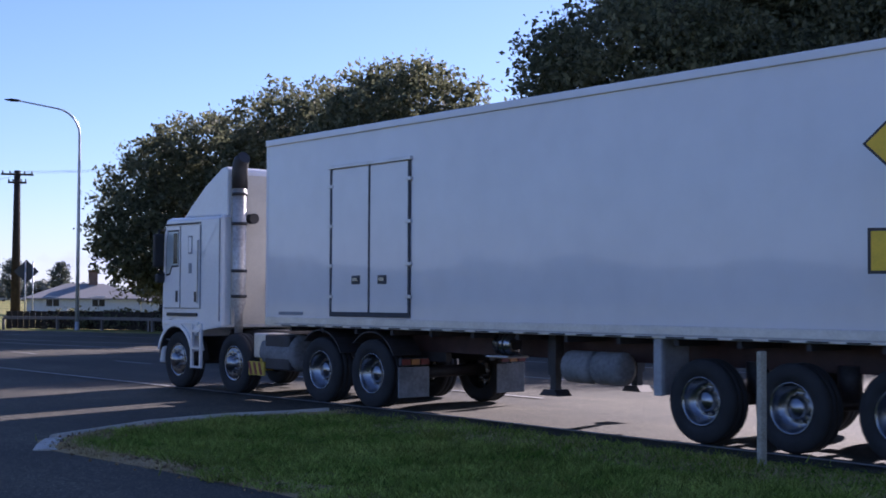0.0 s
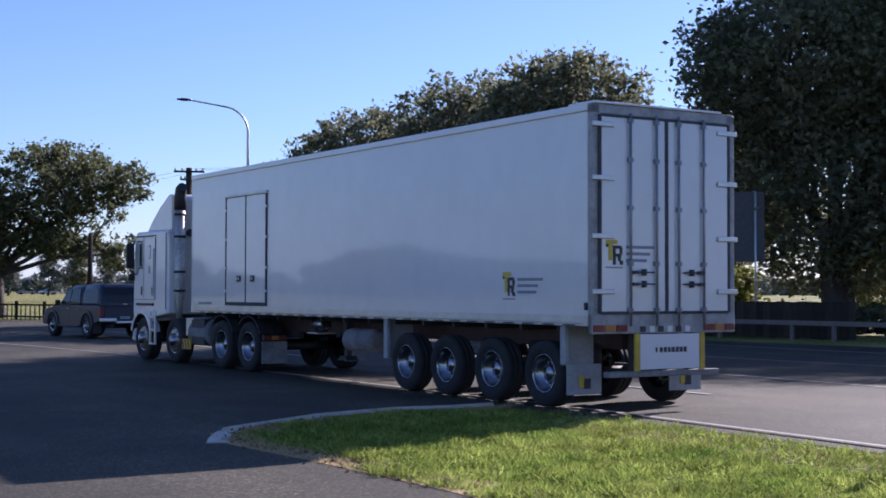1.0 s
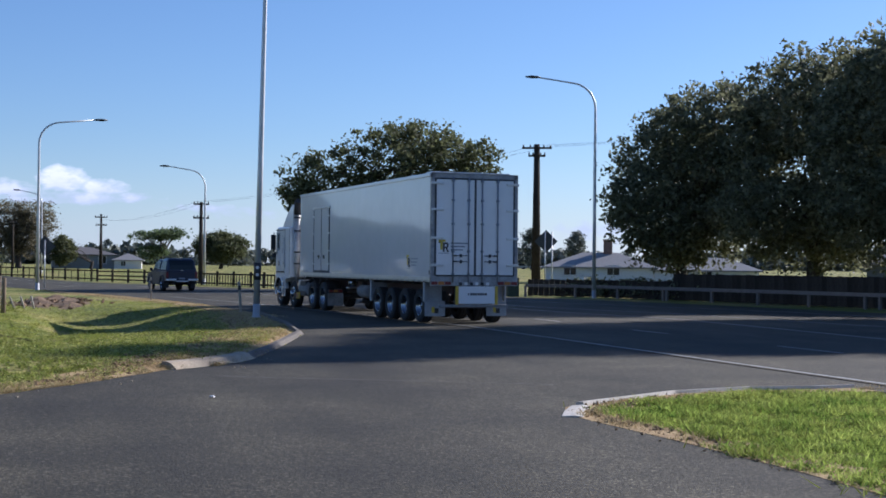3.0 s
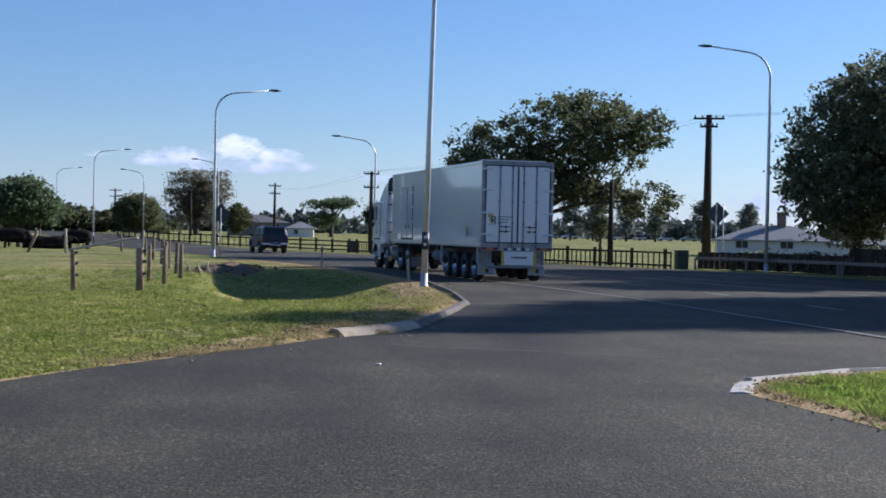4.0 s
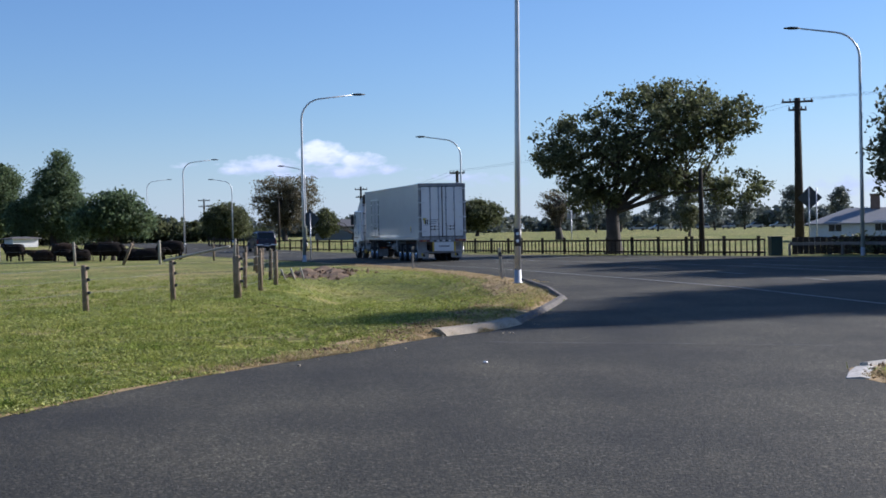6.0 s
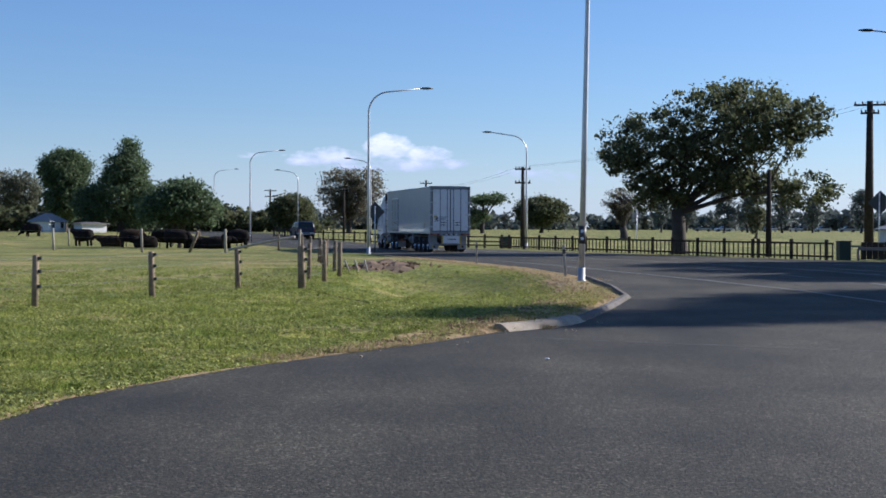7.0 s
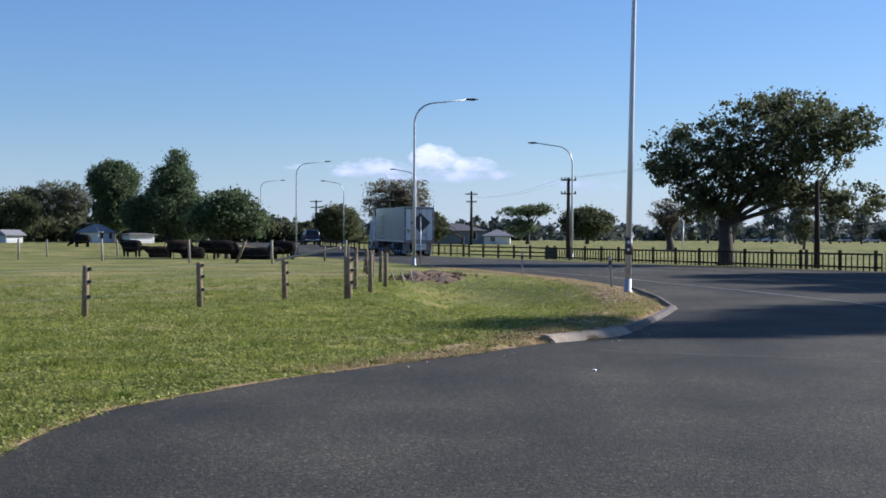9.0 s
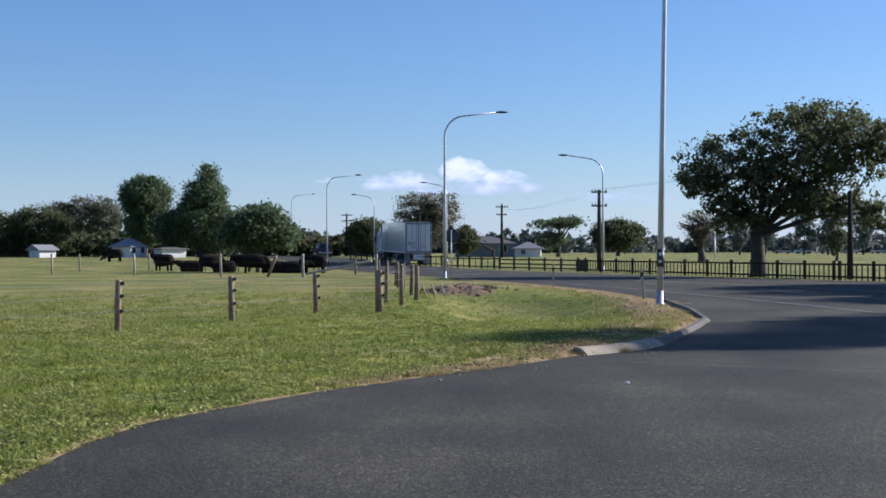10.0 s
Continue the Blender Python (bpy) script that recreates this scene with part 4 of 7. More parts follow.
trailer, trailer_wheels = make_trailer()
tractor, tractor_wheels = make_tractor()
pickup, pickup_wheels = make_pickup()

# seconds, rear middle of the trailer, heading in degrees to the right of +y
TRAILER_PATH = [(0.0, 13.0, 5.71, -2.56), (0.5, 12.76, 10.56, -2.85), (1.0, 12.28, 15.14, -2.97), (1.5, 12.24, 20.63, -4.29), (2.2, 11.85, 28.33, -5.42), (3.5, 10.2, 41.83, -5.7), (4.5, 8.62, 52.66, -7.9), (5.5, 6.92, 66.47, -9.4), (7.0, 3.31, 87.3, -11.5), (8.2, 0.44, 104.2, -12.0), (10.0, -5.3, 133.2, -12.9)]
PICKUP_PATH = [(0.0, 17.2, 30.6, -8.0), (0.5, 15.2, 39.6, -8.5), (1.0, 13.4, 48.6, -8.5), (1.5, 11.6, 57.0, -8.5), (2.2, 8.85, 68.5, -8.8), (3.5, 3.8, 90.0, -10.0), (4.5, -0.5, 105.5, -11.5), (5.5, -4.8, 120.5, -13.0), (7.5, -11.4, 150.0, -13.5), (9.0, -16.4, 171.0, -13.5), (10.0, -20.2, 185.0, -14.5)]

# ---- surfaces beside the road ----
def edge_at(line, y):
    for (ax, ay), (bx, by) in zip(line, line[1:]):
        if ay <= y <= by:
            return ax + (bx - ax) * (y - ay) / max(1e-6, by - ay)
    return line[-1][0]


def strip_mesh(name, line, inner, outer, material, lift):
    """A thin uneven strip along a plan line; offsets to the left of it are given by functions of the step."""
    verts, faces = [], []
    for i, p in enumerate(line):
        a, b = line[max(i - 1, 0)], line[min(i + 1, len(line) - 1)]
        d = Vector((b[0] - a[0], b[1] - a[1])).normalized()
        for o in (inner(i), (inner(i) + outer(i)) / 2, outer(i)):
            x, y = p[0] - d.y * o, p[1] + d.x * o
            verts.append((x, y, ground_z(x, y) + lift))
    for i in range(len(line) - 1):
        for j in range(2):
            faces.append((3 * i + j, 3 * i + j + 1, 3 * i + j + 4, 3 * i + j + 3))
    return raw_mesh(name, verts, faces, material)


def make_edges():
    rnd = random.Random(4)
    line = resample(VERGE_EDGE[7:], 5)
    wide = [0.6 + 0.7 * step01(8, 34, i) + 0.5 * rnd.random() for i in range(len(line))]
    tagged(new("bare_earth", strip_mesh("bare_earth", line, lambda i: 0.0, lambda i: wide[i], DRY, 0.016)), "dry brown earth and dead grass beside the kerb", "soil", kind="structure")
    far = resample([(6.15, 44.7), (5.2, 55), (3.0, 66), (-0.6, 79)], 8)
    wide4 = [0.9 - 0.4 * i / len(far) + 0.4 * rnd.random() for i in range(len(far))]
    tagged(new("dry_verge", strip_mesh("dry_verge", far, lambda i: 0.0, lambda i: wide4[i], DRY, 0.014)), "dry straw-coloured verge beside the main road", "soil", kind="structure")
    line2 = resample(VERGE_EDGE[1:9], 5)
    wide2 = [0.07 + 0.12 * rnd.random() for _ in line2]
    tagged(new("soil_edge", strip_mesh("soil_edge", line2, lambda i: -0.03 * rnd.random(), lambda i: wide2[i], DRY, 0.016)), "thin dry soil edge between asphalt and grass", "soil", kind="structure")
    line3 = resample(ISLAND_EDGE[1:], 5)
    wide3 = [-0.40 - 0.30 * rnd.random() for _ in line3]
    tagged(new("island_soil", strip_mesh("island_soil", line3, lambda i: 0.02, lambda i: wide3[i], DRY, 0.016)), "dry brown soil round the grass island", "soil", kind="structure")
    # kerbs: a low flush one along the main road, a raised pale end piece at the corner
    kerb = sweep("kerb_long", resample(VERGE_EDGE[11:], 4), [(-0.03, 0.0), (-0.01, 0.03), (0.05, 0.09), (0.14, 0.10), (0.17, 0.0)], SHADED_DIRTY_CONCRETE)
    tagged(new("kerb", kerb), "weathered grey concrete kerb along the verge, darkened for shade", "kerb", kind="structure")
    kerb = sweep("kerb_end", resample([(1.72, 21.55), (2.36, 22.25), (2.85, 23.0), (3.2, 23.8)], 4), [(-0.05, 0.0), (-0.03, 0.03), (0.08, 0.11), (0.14, 0.125), (0.24, 0.13), (0.27, 0.0)], CONCRETE)
    tagged(new("kerb_corner", kerb), "pale concrete kerb end piece at the corner", "kerb", kind="structure")
    wedge = sweep("kerb_stub", resample([(5.38, 14.15), (5.62, 14.72), (5.9, 15.25)], 3), [(0.05, 0.0), (0.03, 0.022), (-0.10, 0.034), (-0.20, 0.022), (-0.22, 0.0)], PALE_CONCRETE)
    tagged(new("kerb_stub", wedge), "flat pale broken end of the island kerb", "kerb", kind="structure")
    kerb = sweep("island_kerb", resample([(5.98, 15.36)] + ISLAND_EDGE[8:], 4), [(0.03, 0.0), (0.02, 0.04), (-0.01, 0.055), (-0.08, 0.06), (-0.10, 0.0)], PALE_CONCRETE)
    tagged(new("kerb_island", kerb), "pale concrete kerb round the grass island", "kerb", kind="structure")
    # churned earth by the drain
    verts, faces = [], []
    n = 26
    for j in range(n):
        for i in range(n):
            u, v = -1 + 2 * i / (n - 1), -1 + 2 * j / (n - 1)
            x, y = -0.5 + 1.5 * u, 57.0 + 5.0 * v
            r = min(1.0, u * u + v * v)
            verts.append((x, y, ground_z(x, y) - 0.02 + (1 - r) * (0.16 + 0.32 * noise.noise(Vector((x * 1.3, y * 0.9, 2.0)))) + 0.05 * rnd.random() * (1 - r)))
    faces = [(j * n + i, j * n + i + 1, (j + 1) * n + i + 1, (j + 1) * n + i) for j in range(n - 1) for i in range(n - 1)]
    tagged(new("dirt_mound", raw_mesh("dirt_mound", verts, faces, SOIL)), "low heap of brown churned earth on the verge", "soil", kind="structure")


def clods(name, label, at, count, size, material, seed):
    """Loose lumps of earth strewn round a plan line."""
    rng = np.random.default_rng(seed)
    line = np.array(at, float)
    k = rng.random(count) * (len(line) - 1)
    i = np.minimum(k.astype(int), len(line) - 2)
    p = line[i] + (line[i + 1] - line[i]) * (k - i)[:, None]
    verts, faces = [], []
    for x, y, w in p:
        x, y = x + rng.normal() * w, y + rng.normal() * w
        r = size * (0.4 + rng.random() ** 2 * 1.4)
        c = np.array((x, y, ground_z(x, y) + 0.02 + r * 0.25))
        b = len(verts)
        for d in ((1, 0, 0), (0, 1, 0), (-1, 0, 0), (0, -1, 0), (0, 0, 0.8), (0, 0, -0.8)):
            verts.append(tuple(c + (np.array(d) + rng.normal(size=3) * 0.28) * r))
        for q in range(4):
            faces += [(b + q, b + (q + 1) % 4, b + 4), (b + (q + 1) % 4, b + q, b + 5)]
    tagged(new(name, raw_mesh(name, verts, faces, material)), label, "soil", kind="stuff")


CONCRETE_DUST = mat("seam_dust", (0.10, 0.095, 0.09), 0.95, var=0.4, scale=4, fine=30)
CLOD = mat("dry_clod", (0.10, 0.062, 0.032), 0.95, tint=(0.36, 0.25, 0.13), scale=1.2, fine=8, random_tone=0.5, island=True)
SOIL = mat("brown_soil", (0.065, 0.042, 0.024), 0.95, tint=(0.19, 0.12, 0.065), scale=1.5, fine=12, bump=0.8, bump_scale=12)


def road_z(x, y):
    return 0.7 * step01(110, 185, math.hypot(x, y)) + 0.012


def make_lines():
    def paint(line, w, name, dash=None, gap=0.0):
        pts = resample(line, 10)
        verts, faces, run = [], [], 0.0
        for i, p in enumerate(pts):
            a, b = pts[max(i - 1, 0)], pts[min(i + 1, len(pts) - 1)]
            d = Vector((b[0] - a[0], b[1] - a[1])).normalized()
            for o in (-w / 2, w / 2):
                x, y = p[0] - d.y * o, p[1] + d.x * o
                verts.append((x, y, road_z(x, y) + 0.026))
            if i:
                run += math.hypot(p[0] - pts[i - 1][0], p[1] - pts[i - 1][1])
                if dash is None or run % (dash + gap) < dash:
                    k = 2 * i
                    faces.append((k - 2, k - 1, k + 1, k))
        tagged(new(name, raw_mesh(name, verts, faces, PAINT)), "worn white painted road line", "road marking", kind="structure")
    paint([(11.75, -14), (11.55, 3), (11.45, 10.7), (11.4, 15.0), (11.0, 22.4), (10.7, 28), (10.35, 35.4), (9.4, 42), (8.3, 48.6), (6.9, 57), (4.6, 66)], 0.10, "edge_line")
    paint([(14.65, 17), (14.5, 22), (14.2, 30), (13.8, 40), (13.0, 49), (10.6, 60), (6.9, 72), (2.2, 86), (-4, 105), (-9, 125), (-19, 165), (-36, 225)], 0.12, "centre_line", 2.6, 4.5)
    paint([(18.7, 10), (18.4, 16), (18.3, 26), (18.4, 39.3), (16.9, 45.3), (15.6, 54), (12.6, 64), (7.0, 79), (0, 98)], 0.13, "lane_line")
    paint([(29.5, 5), (28.0, 34), (25.6, 46), (21, 57.2), (15.3, 69.4), (9, 83), (1.5, 101), (-4.5, 122)], 0.13, "far_edge_line")
    pts = resample([(2.2, 20.2), (2.9, 19.8), (4.2, 19.2), (5.6, 18.5), (6.6, 18.0)], 8)
    rnd = random.Random(3)
    jag = [rnd.uniform(-0.03, 0.03) for _ in pts]
    tagged(new("asphalt_seam", strip_mesh("asphalt_seam", pts, lambda i: jag[i], lambda i: jag[i] + 0.035 + 0.02 * (i % 3), CONCRETE_DUST, 0.016)), "thin pale cracked seam across the asphalt", "road crack", kind="structure")
    paint([(23.6, 20), (22.4, 33), (20.4, 44), (17.6, 52), (17.2, 56)], 0.12, "bay_line")


make_edges()
make_lines()
clods("earth_clods", "brown crumbly clods of earth beside the kerb end", [(-1.4, 17.3, 0.08), (0.0, 19.6, 0.12), (0.8, 21.1, 0.2), (1.4, 22.4, 0.25), (2.2, 24.3, 0.25)], 900, 0.017, CLOD, 21)
clods("dry_crumbs", "straw and crumbs of dry earth along the kerb", [(2.4, 24.8, 0.2), (3.8, 31.0, 0.35), (4.6, 37.0, 0.4), (4.9, 43.0, 0.3), (4.2, 54.0, 0.3)], 700, 0.02, CLOD, 22)
clods("island_crumbs", "brown crumbs of earth along the island edge", [(6.1, 4.0, 0.12), (6.05, 9.9, 0.12), (5.85, 13.2, 0.14), (5.85, 14.7, 0.12), (6.8, 15.6, 0.2), (8.2, 16.3, 0.15)], 900, 0.014, CLOD, 24)
clods("heaped_clods", "coarse brown clods on the heap of earth", [(-1.3, 53.0, 0.45), (-0.5, 57.0, 0.7), (0.2, 61.0, 0.5)], 420, 0.075, SOIL, 23)


# ---- trees ----
def leaf_mat(name, a, b, trans=0.5):
    return mat(name, a, 0.62, tint=b, scale=0.35, fine=2.0, random_tone=0.5, island=True, trans=trans, spec=0.22)


OAK_LEAF = leaf_mat("oak_leaf", (0.075, 0.088, 0.04), (0.135, 0.145, 0.07))
PINE_LEAF = leaf_mat("dark_leaf", (0.10, 0.112, 0.06), (0.19, 0.195, 0.115))
GREEN_LEAF = leaf_mat("green_leaf", (0.075, 0.112, 0.055), (0.145, 0.185, 0.09))
WILLOW_LEAF = leaf_mat("pale_brown_leaf", (0.12, 0.105, 0.065), (0.19, 0.17, 0.11))
YELLOW_LEAF = leaf_mat("yellow_green_leaf", (0.11, 0.13, 0.03), (0.2, 0.2, 0.05))
# pale poplar tone that has some distance haze mixed in
POPLAR_LEAF = leaf_mat("pale_hazed_poplar_leaf", (0.115, 0.12, 0.075), (0.17, 0.175, 0.115))
# paler, greyer leaf: the haze of distance is mixed into the colour
HAZE_LEAF = leaf_mat("far_haze_leaf", (0.11, 0.13, 0.115), (0.17, 0.185, 0.155), 0.25)
BARK = mat("bark", (0.055, 0.045, 0.036), 0.95, var=0.4, scale=2.0, fine=18, bump=0.8, bump_scale=14)


def leaf_cloud(name, lobes, count, size, material, seed, clump=0.7, hollow=0.45, per=26, lean=0.0):
    """Leaves in clumps through the outer part of the lobes (centre, radii). One small folded diamond a leaf."""
    rng = np.random.default_rng(seed)
    lob = np.array([[*c, *r] for c, r in lobes], float)
    vol = np.prod(lob[:, 3:], axis=1) ** (2 / 3)
    k = max(4, count // per)
    which = rng.choice(len(lob), k, p=vol / vol.sum())
    d = rng.normal(size=(k, 3))
    d /= np.linalg.norm(d, axis=1)[:, None]
    rad = (hollow + (1 - hollow) * rng.random(k) ** 0.5) * (1 + 0.05 * rng.normal(size=k))
    cen = lob[which, :3] + d * lob[which, 3:] * rad[:, None]
    cs = clump * (0.55 + 0.9 * rng.random(k))
    n = k * per
    off = rng.normal(size=(n, 3)) * 0.5
    off[:, 2] *= 0.7
    pos = np.repeat(cen, per, 0) + off * np.repeat(cs, per)[:, None]
    pos[:, 2] = np.maximum(pos[:, 2], 0.15)
    a = rng.normal(size=(n, 3)); a /= np.linalg.norm(a, axis=1)[:, None]
    b = np.cross(a, rng.normal(size=(n, 3))); b /= np.linalg.norm(b, axis=1)[:, None]
    s = size * (0.5 + rng.random(n))[:, None]
    c = np.cross(a, b)
    v = np.stack([pos - a * s * 0.6, pos + b * s * 0.33 + c * s * 0.1, pos + a * s * 0.6, pos - b * s * 0.33 + c * s * 0.1], 1).reshape(-1, 3)
    me = bpy.data.meshes.new(name)
    me.vertices.add(4 * n)
    me.vertices.foreach_set("co", v.astype(np.float32).ravel())
    me.loops.add(4 * n)
    me.loops.foreach_set("vertex_index", np.arange(4 * n, dtype=np.int32))
    me.polygons.add(n)
    me.polygons.foreach_set("loop_start", np.arange(0, 4 * n, 4, dtype=np.int32))
    me.update(calc_edges=True)
    me.materials.append(material)
    return me, cen


def make_tree(name, label, at, lobes, count, size, material, trunk=0.4, fork=2.5, limbs=7, seed=1, clump=0.7, hollow=0.45, view=None, twigs=30):
    """Lobes are given as (right, away, up, radius across, radius deep, radius up) as seen from the standing point."""
    x, y = at
    z = ground_z(x, y)
    root = new(name)
    root.location = (x, y, z)
    tagged(root, label, "tree")
    az = math.atan2(x, y) if view is None else view
    ux, uy = math.cos(az), -math.sin(az)
    lob = [((u * ux + v * math.sin(az), u * uy + v * math.cos(az), w), (ru, rv, rw)) for u, v, w, ru, rv, rw in lobes]
    if size > 0.3:
        count, size = int(count * 2.1), size * 0.68
    me, cen = leaf_cloud("crown", lob, count, size, material, seed, clump, hollow)
    part("crown", me, None, root)
    rnd = random.Random(seed)
    bm = bmesh.new()
    lean = Vector((rnd.uniform(-0.2, 0.2), rnd.uniform(-0.2, 0.2), 0))
    top = lean + Vector((0, 0, fork))
    bm_tube(bm, [(0, 0, -0.2), (0, 0, 0.15), (*(lean * 0.4).xy, fork * 0.45), tuple(top)], [trunk * 1.55, trunk * 1.15, trunk * 0.92, trunk * 0.85], 12)
    part("trunk", bm, BARK, root, "dark rough tree trunk")
    bm = bmesh.new()
    order = sorted(range(len(lob)), key=lambda i: -lob[i][1][0])
    ends = []
    for i in range(limbs):
        c, r = lob[order[i % len(lob)]]
        e = Vector(c) + Vector((rnd.uniform(-0.6, 0.6) * r[0], rnd.uniform(-0.6, 0.6) * r[1], rnd.uniform(-0.2, 0.6) * r[2]))
        mid = top.lerp(e, 0.45) + Vector((rnd.uniform(-0.4, 0.4), rnd.uniform(-0.4, 0.4), 0.35))
        bm_tube(bm, [top - Vector((0, 0, 0.3)), mid, e], [trunk * 0.36, trunk * 0.24, trunk * 0.07], 7)
        ends.append((mid, e))
    for i in range(twigs):
        m, e = ends[i % len(ends)]
        c = Vector(cen[rnd.randrange(len(cen))])
        s = m.lerp(e, rnd.uniform(0.1, 0.8))
        if (c - s).length < 5.5:
            bm_tube(bm, [s, s.lerp(c, 0.5) + Vector((0, 0, 0.15)), c], [trunk * 0.14, trunk * 0.09, 0.012], 5)
    part("branchwork", bm, BARK, root)
    return root


def plant_trees():
    make_tree("oak_tree", "spreading dark green oak behind the roadside fence", (17.4, 85.2),
              [(-1.5, 0, 6.8, 3.3, 3.4, 2.3), (2.2, 0, 7.9, 4.0, 4.4, 2.6), (5.5, 0, 7.7, 2.9, 3.4, 2.3), (7.6, -0.5, 3.9, 1.9, 2.0, 1.2), (-1.9, 0.2, 4.0, 1.7, 1.9, 1.5), (-3.6, 0, 5.8, 1.6, 2.2, 1.1), (2.8, 1.0, 5.2, 3.0, 2.2, 1.2), (3.8, 1.0, 9.6, 2.8, 2.6, 1.2), (-0.7, -0.6, 4.1, 2.0, 1.8, 1.3), (2.6, -0.6, 4.5, 2.6, 2.0, 1.2), (5.2, 0, 4.3, 1.8, 1.6, 1.0), (7.5, 0, 8.1, 1.7, 2.0, 1.4)],
              36000, 0.19, OAK_LEAF, 0.47, 2.8, 12, 3, 0.42, 0.22, twigs=110)
    make_tree("roadside_tree", "dense rounded dark evergreen tree by the roadside rail", (30.8, 66.5),
              [(0.2, 0, 5.6, 4.3, 4.0, 4.2), (1.9, 0, 8.3, 4.0, 4.0, 2.9), (-0.6, -0.5, 4.2, 3.4, 3.2, 2.4)], 40000, 0.20, PINE_LEAF, 0.34, 2.0, 12, 5, 0.5, 0.4, twigs=90)
    make_tree("roadside_tree", "dense rounded dark evergreen tree by the roadside rail", (35.0, 60.5),
              [(0, 0, 6.2, 4.8, 4.6, 5.0), (0.8, 0, 9.4, 4.7, 4.4, 3.0), (-0.5, -1, 4.2, 4.6, 3.6, 2.0)], 46000, 0.20, PINE_LEAF, 0.38, 2.0, 10, 6, 0.5, 0.4, twigs=70)
    make_tree("roadside_tree", "tall dense dark evergreen tree by the roadside rail", (35.9, 53.2),
              [(-0.6, 0, 6.6, 4.0, 4.2, 5.0), (0.6, 0, 9.6, 4.0, 4.0, 3.0), (0.4, -0.5, 4.6, 4.2, 3.4, 1.7)], 56000, 0.19, PINE_LEAF, 0.45, 2.0, 8, 7, 0.5, 0.5)
    # its highest lobes are out of view, placed to shape the road's shadow
    make_tree("large_tree", "very tall dark spreading tree that shades the road", (40.5, 40.0),
              [(0.8, 0.5, 5.8, 5.0, 5.0, 4.4), (5.5, -4.0, 7.0, 5.5, 5.5, 5.4), (0.3, 1.0, 10.6, 5.8, 5.8, 3.6), (7.0, 2.7, 16.5, 6.4, 6.6, 3.6), (-2.3, -2.2, 17.2, 2.8, 2.0, 1.9), (9.9, 3.7, 16.0, 6.6, 6.2, 4.6), (9.8, -1.6, 12.0, 5.5, 5.5, 3.5)], 240000, 0.21, PINE_LEAF, 0.7, 3.0, 12, 8, 0.7, 0.4, view=0.0)
    make_tree("roadside_tree", "broad dark evergreen tree behind the board sign", (42.5, 51.5),
              [(0, 0, 6.2, 4.6, 4.2, 3.8), (0.5, -0.5, 4.6, 4.8, 3.6, 1.5), (1.5, 0, 7.6, 3.6, 3.6, 2.6)], 40000, 0.21, PINE_LEAF, 0.4, 2.0, 7, 77, 0.5, 0.45)
    make_tree("large_tree", "very tall dark spreading tree behind the board sign", (56.5, 35.5),
              [(0, 0, 10.5, 8.0, 8.0, 7.5), (-1, 0, 16.0, 6.0, 6.0, 4.0), (0, 0, 4.5, 6.5, 6.5, 3.2)], 44000, 0.32, PINE_LEAF, 0.7, 3.0, 8, 9, 0.8, 0.4)
    for x, y in ((46.0, 66.0), (51.0, 60.0), (57.0, 54.0), (60.0, 46.0)):
        make_tree("garden_bush", "sunlit yellow-green bush glimpsed behind the trees", (x, y), [(0, 0, 2.2, 2.6, 2.2, 1.9)], 5000, 0.24, YELLOW_LEAF, 0.15, 0.8, 4, int(x), 0.45, 0.5)
    # round the paddock
    make_tree("paddock_tree", "low bushy green tree with several stems among cattle", (-16.2, 104.0),
              [(0, 0, 3.4, 2.4, 2.4, 1.6), (-1.4, 0, 2.9, 1.7, 1.8, 1.2), (1.6, 0, 2.9, 1.5, 1.8, 1.2), (0.4, 0, 4.2, 1.3, 1.4, 1.0)], 15000, 0.19, GREEN_LEAF, 0.16, 0.8, 8, 11, 0.5, 0.35)
    make_tree("tall_tree", "tall rounded dark green tree beyond the paddock", (-48.7, 205.0),
              [(0, 0, 8.8, 3.6, 3.6, 3.2), (0.2, 0, 5.0, 3.2, 3.0, 3.2)], 17000, 0.40, GREEN_LEAF, 0.4, 2.0, 6, 12, 0.8, 0.4)
    make_tree("conifer_tree", "dark pointed conifer beyond the paddock", (-38.5, 195.0),
              [(0, 0, 5.0, 4.6, 4.0, 3.6), (0.6, 0, 8.4, 3.0, 2.8, 2.8), (1.0, 0, 11.3, 1.3, 1.3, 1.9), (-4.2, 0, 3.8, 2.2, 2.4, 2.6), (2.5, 0, 3.6, 3.2, 3.0, 3.2)], 22000, 0.38, GREEN_LEAF, 0.45, 2.0, 6, 13, 0.8, 0.4)
    make_tree("field_tree", "rounded olive-green tree at the field's edge", (-64.5, 205.0),
              [(0, 0, 4.0, 4.8, 4.0, 3.4), (-5, 0, 3.6, 3.6, 3.0, 2.8)], 12000, 0.42, OAK_LEAF, 0.3, 1.5, 5, 14, 0.8, 0.4)
    make_tree("poplar_row_tree", "pale airy tree behind the paddock, haze mixed into its tone", (-74.0, 260.0),
              [(0, 0, 6.8, 4.0, 3.0, 4.2), (4.5, 0, 6.9, 3.0, 3.0, 4.2), (-4.0, 0, 6.4, 2.8, 3.0, 3.8)], 11000, 0.45, POPLAR_LEAF, 0.3, 2.0, 6, 15, 0.8, 0.4)
    make_tree("field_tree", "small dark bush behind the paddock", (-50.5, 215.0), [(0, 0, 2.6, 3.0, 2.6, 2.2)], 4000, 0.4, OAK_LEAF, 0.25, 1.0, 5, 16, 0.7, 0.4)
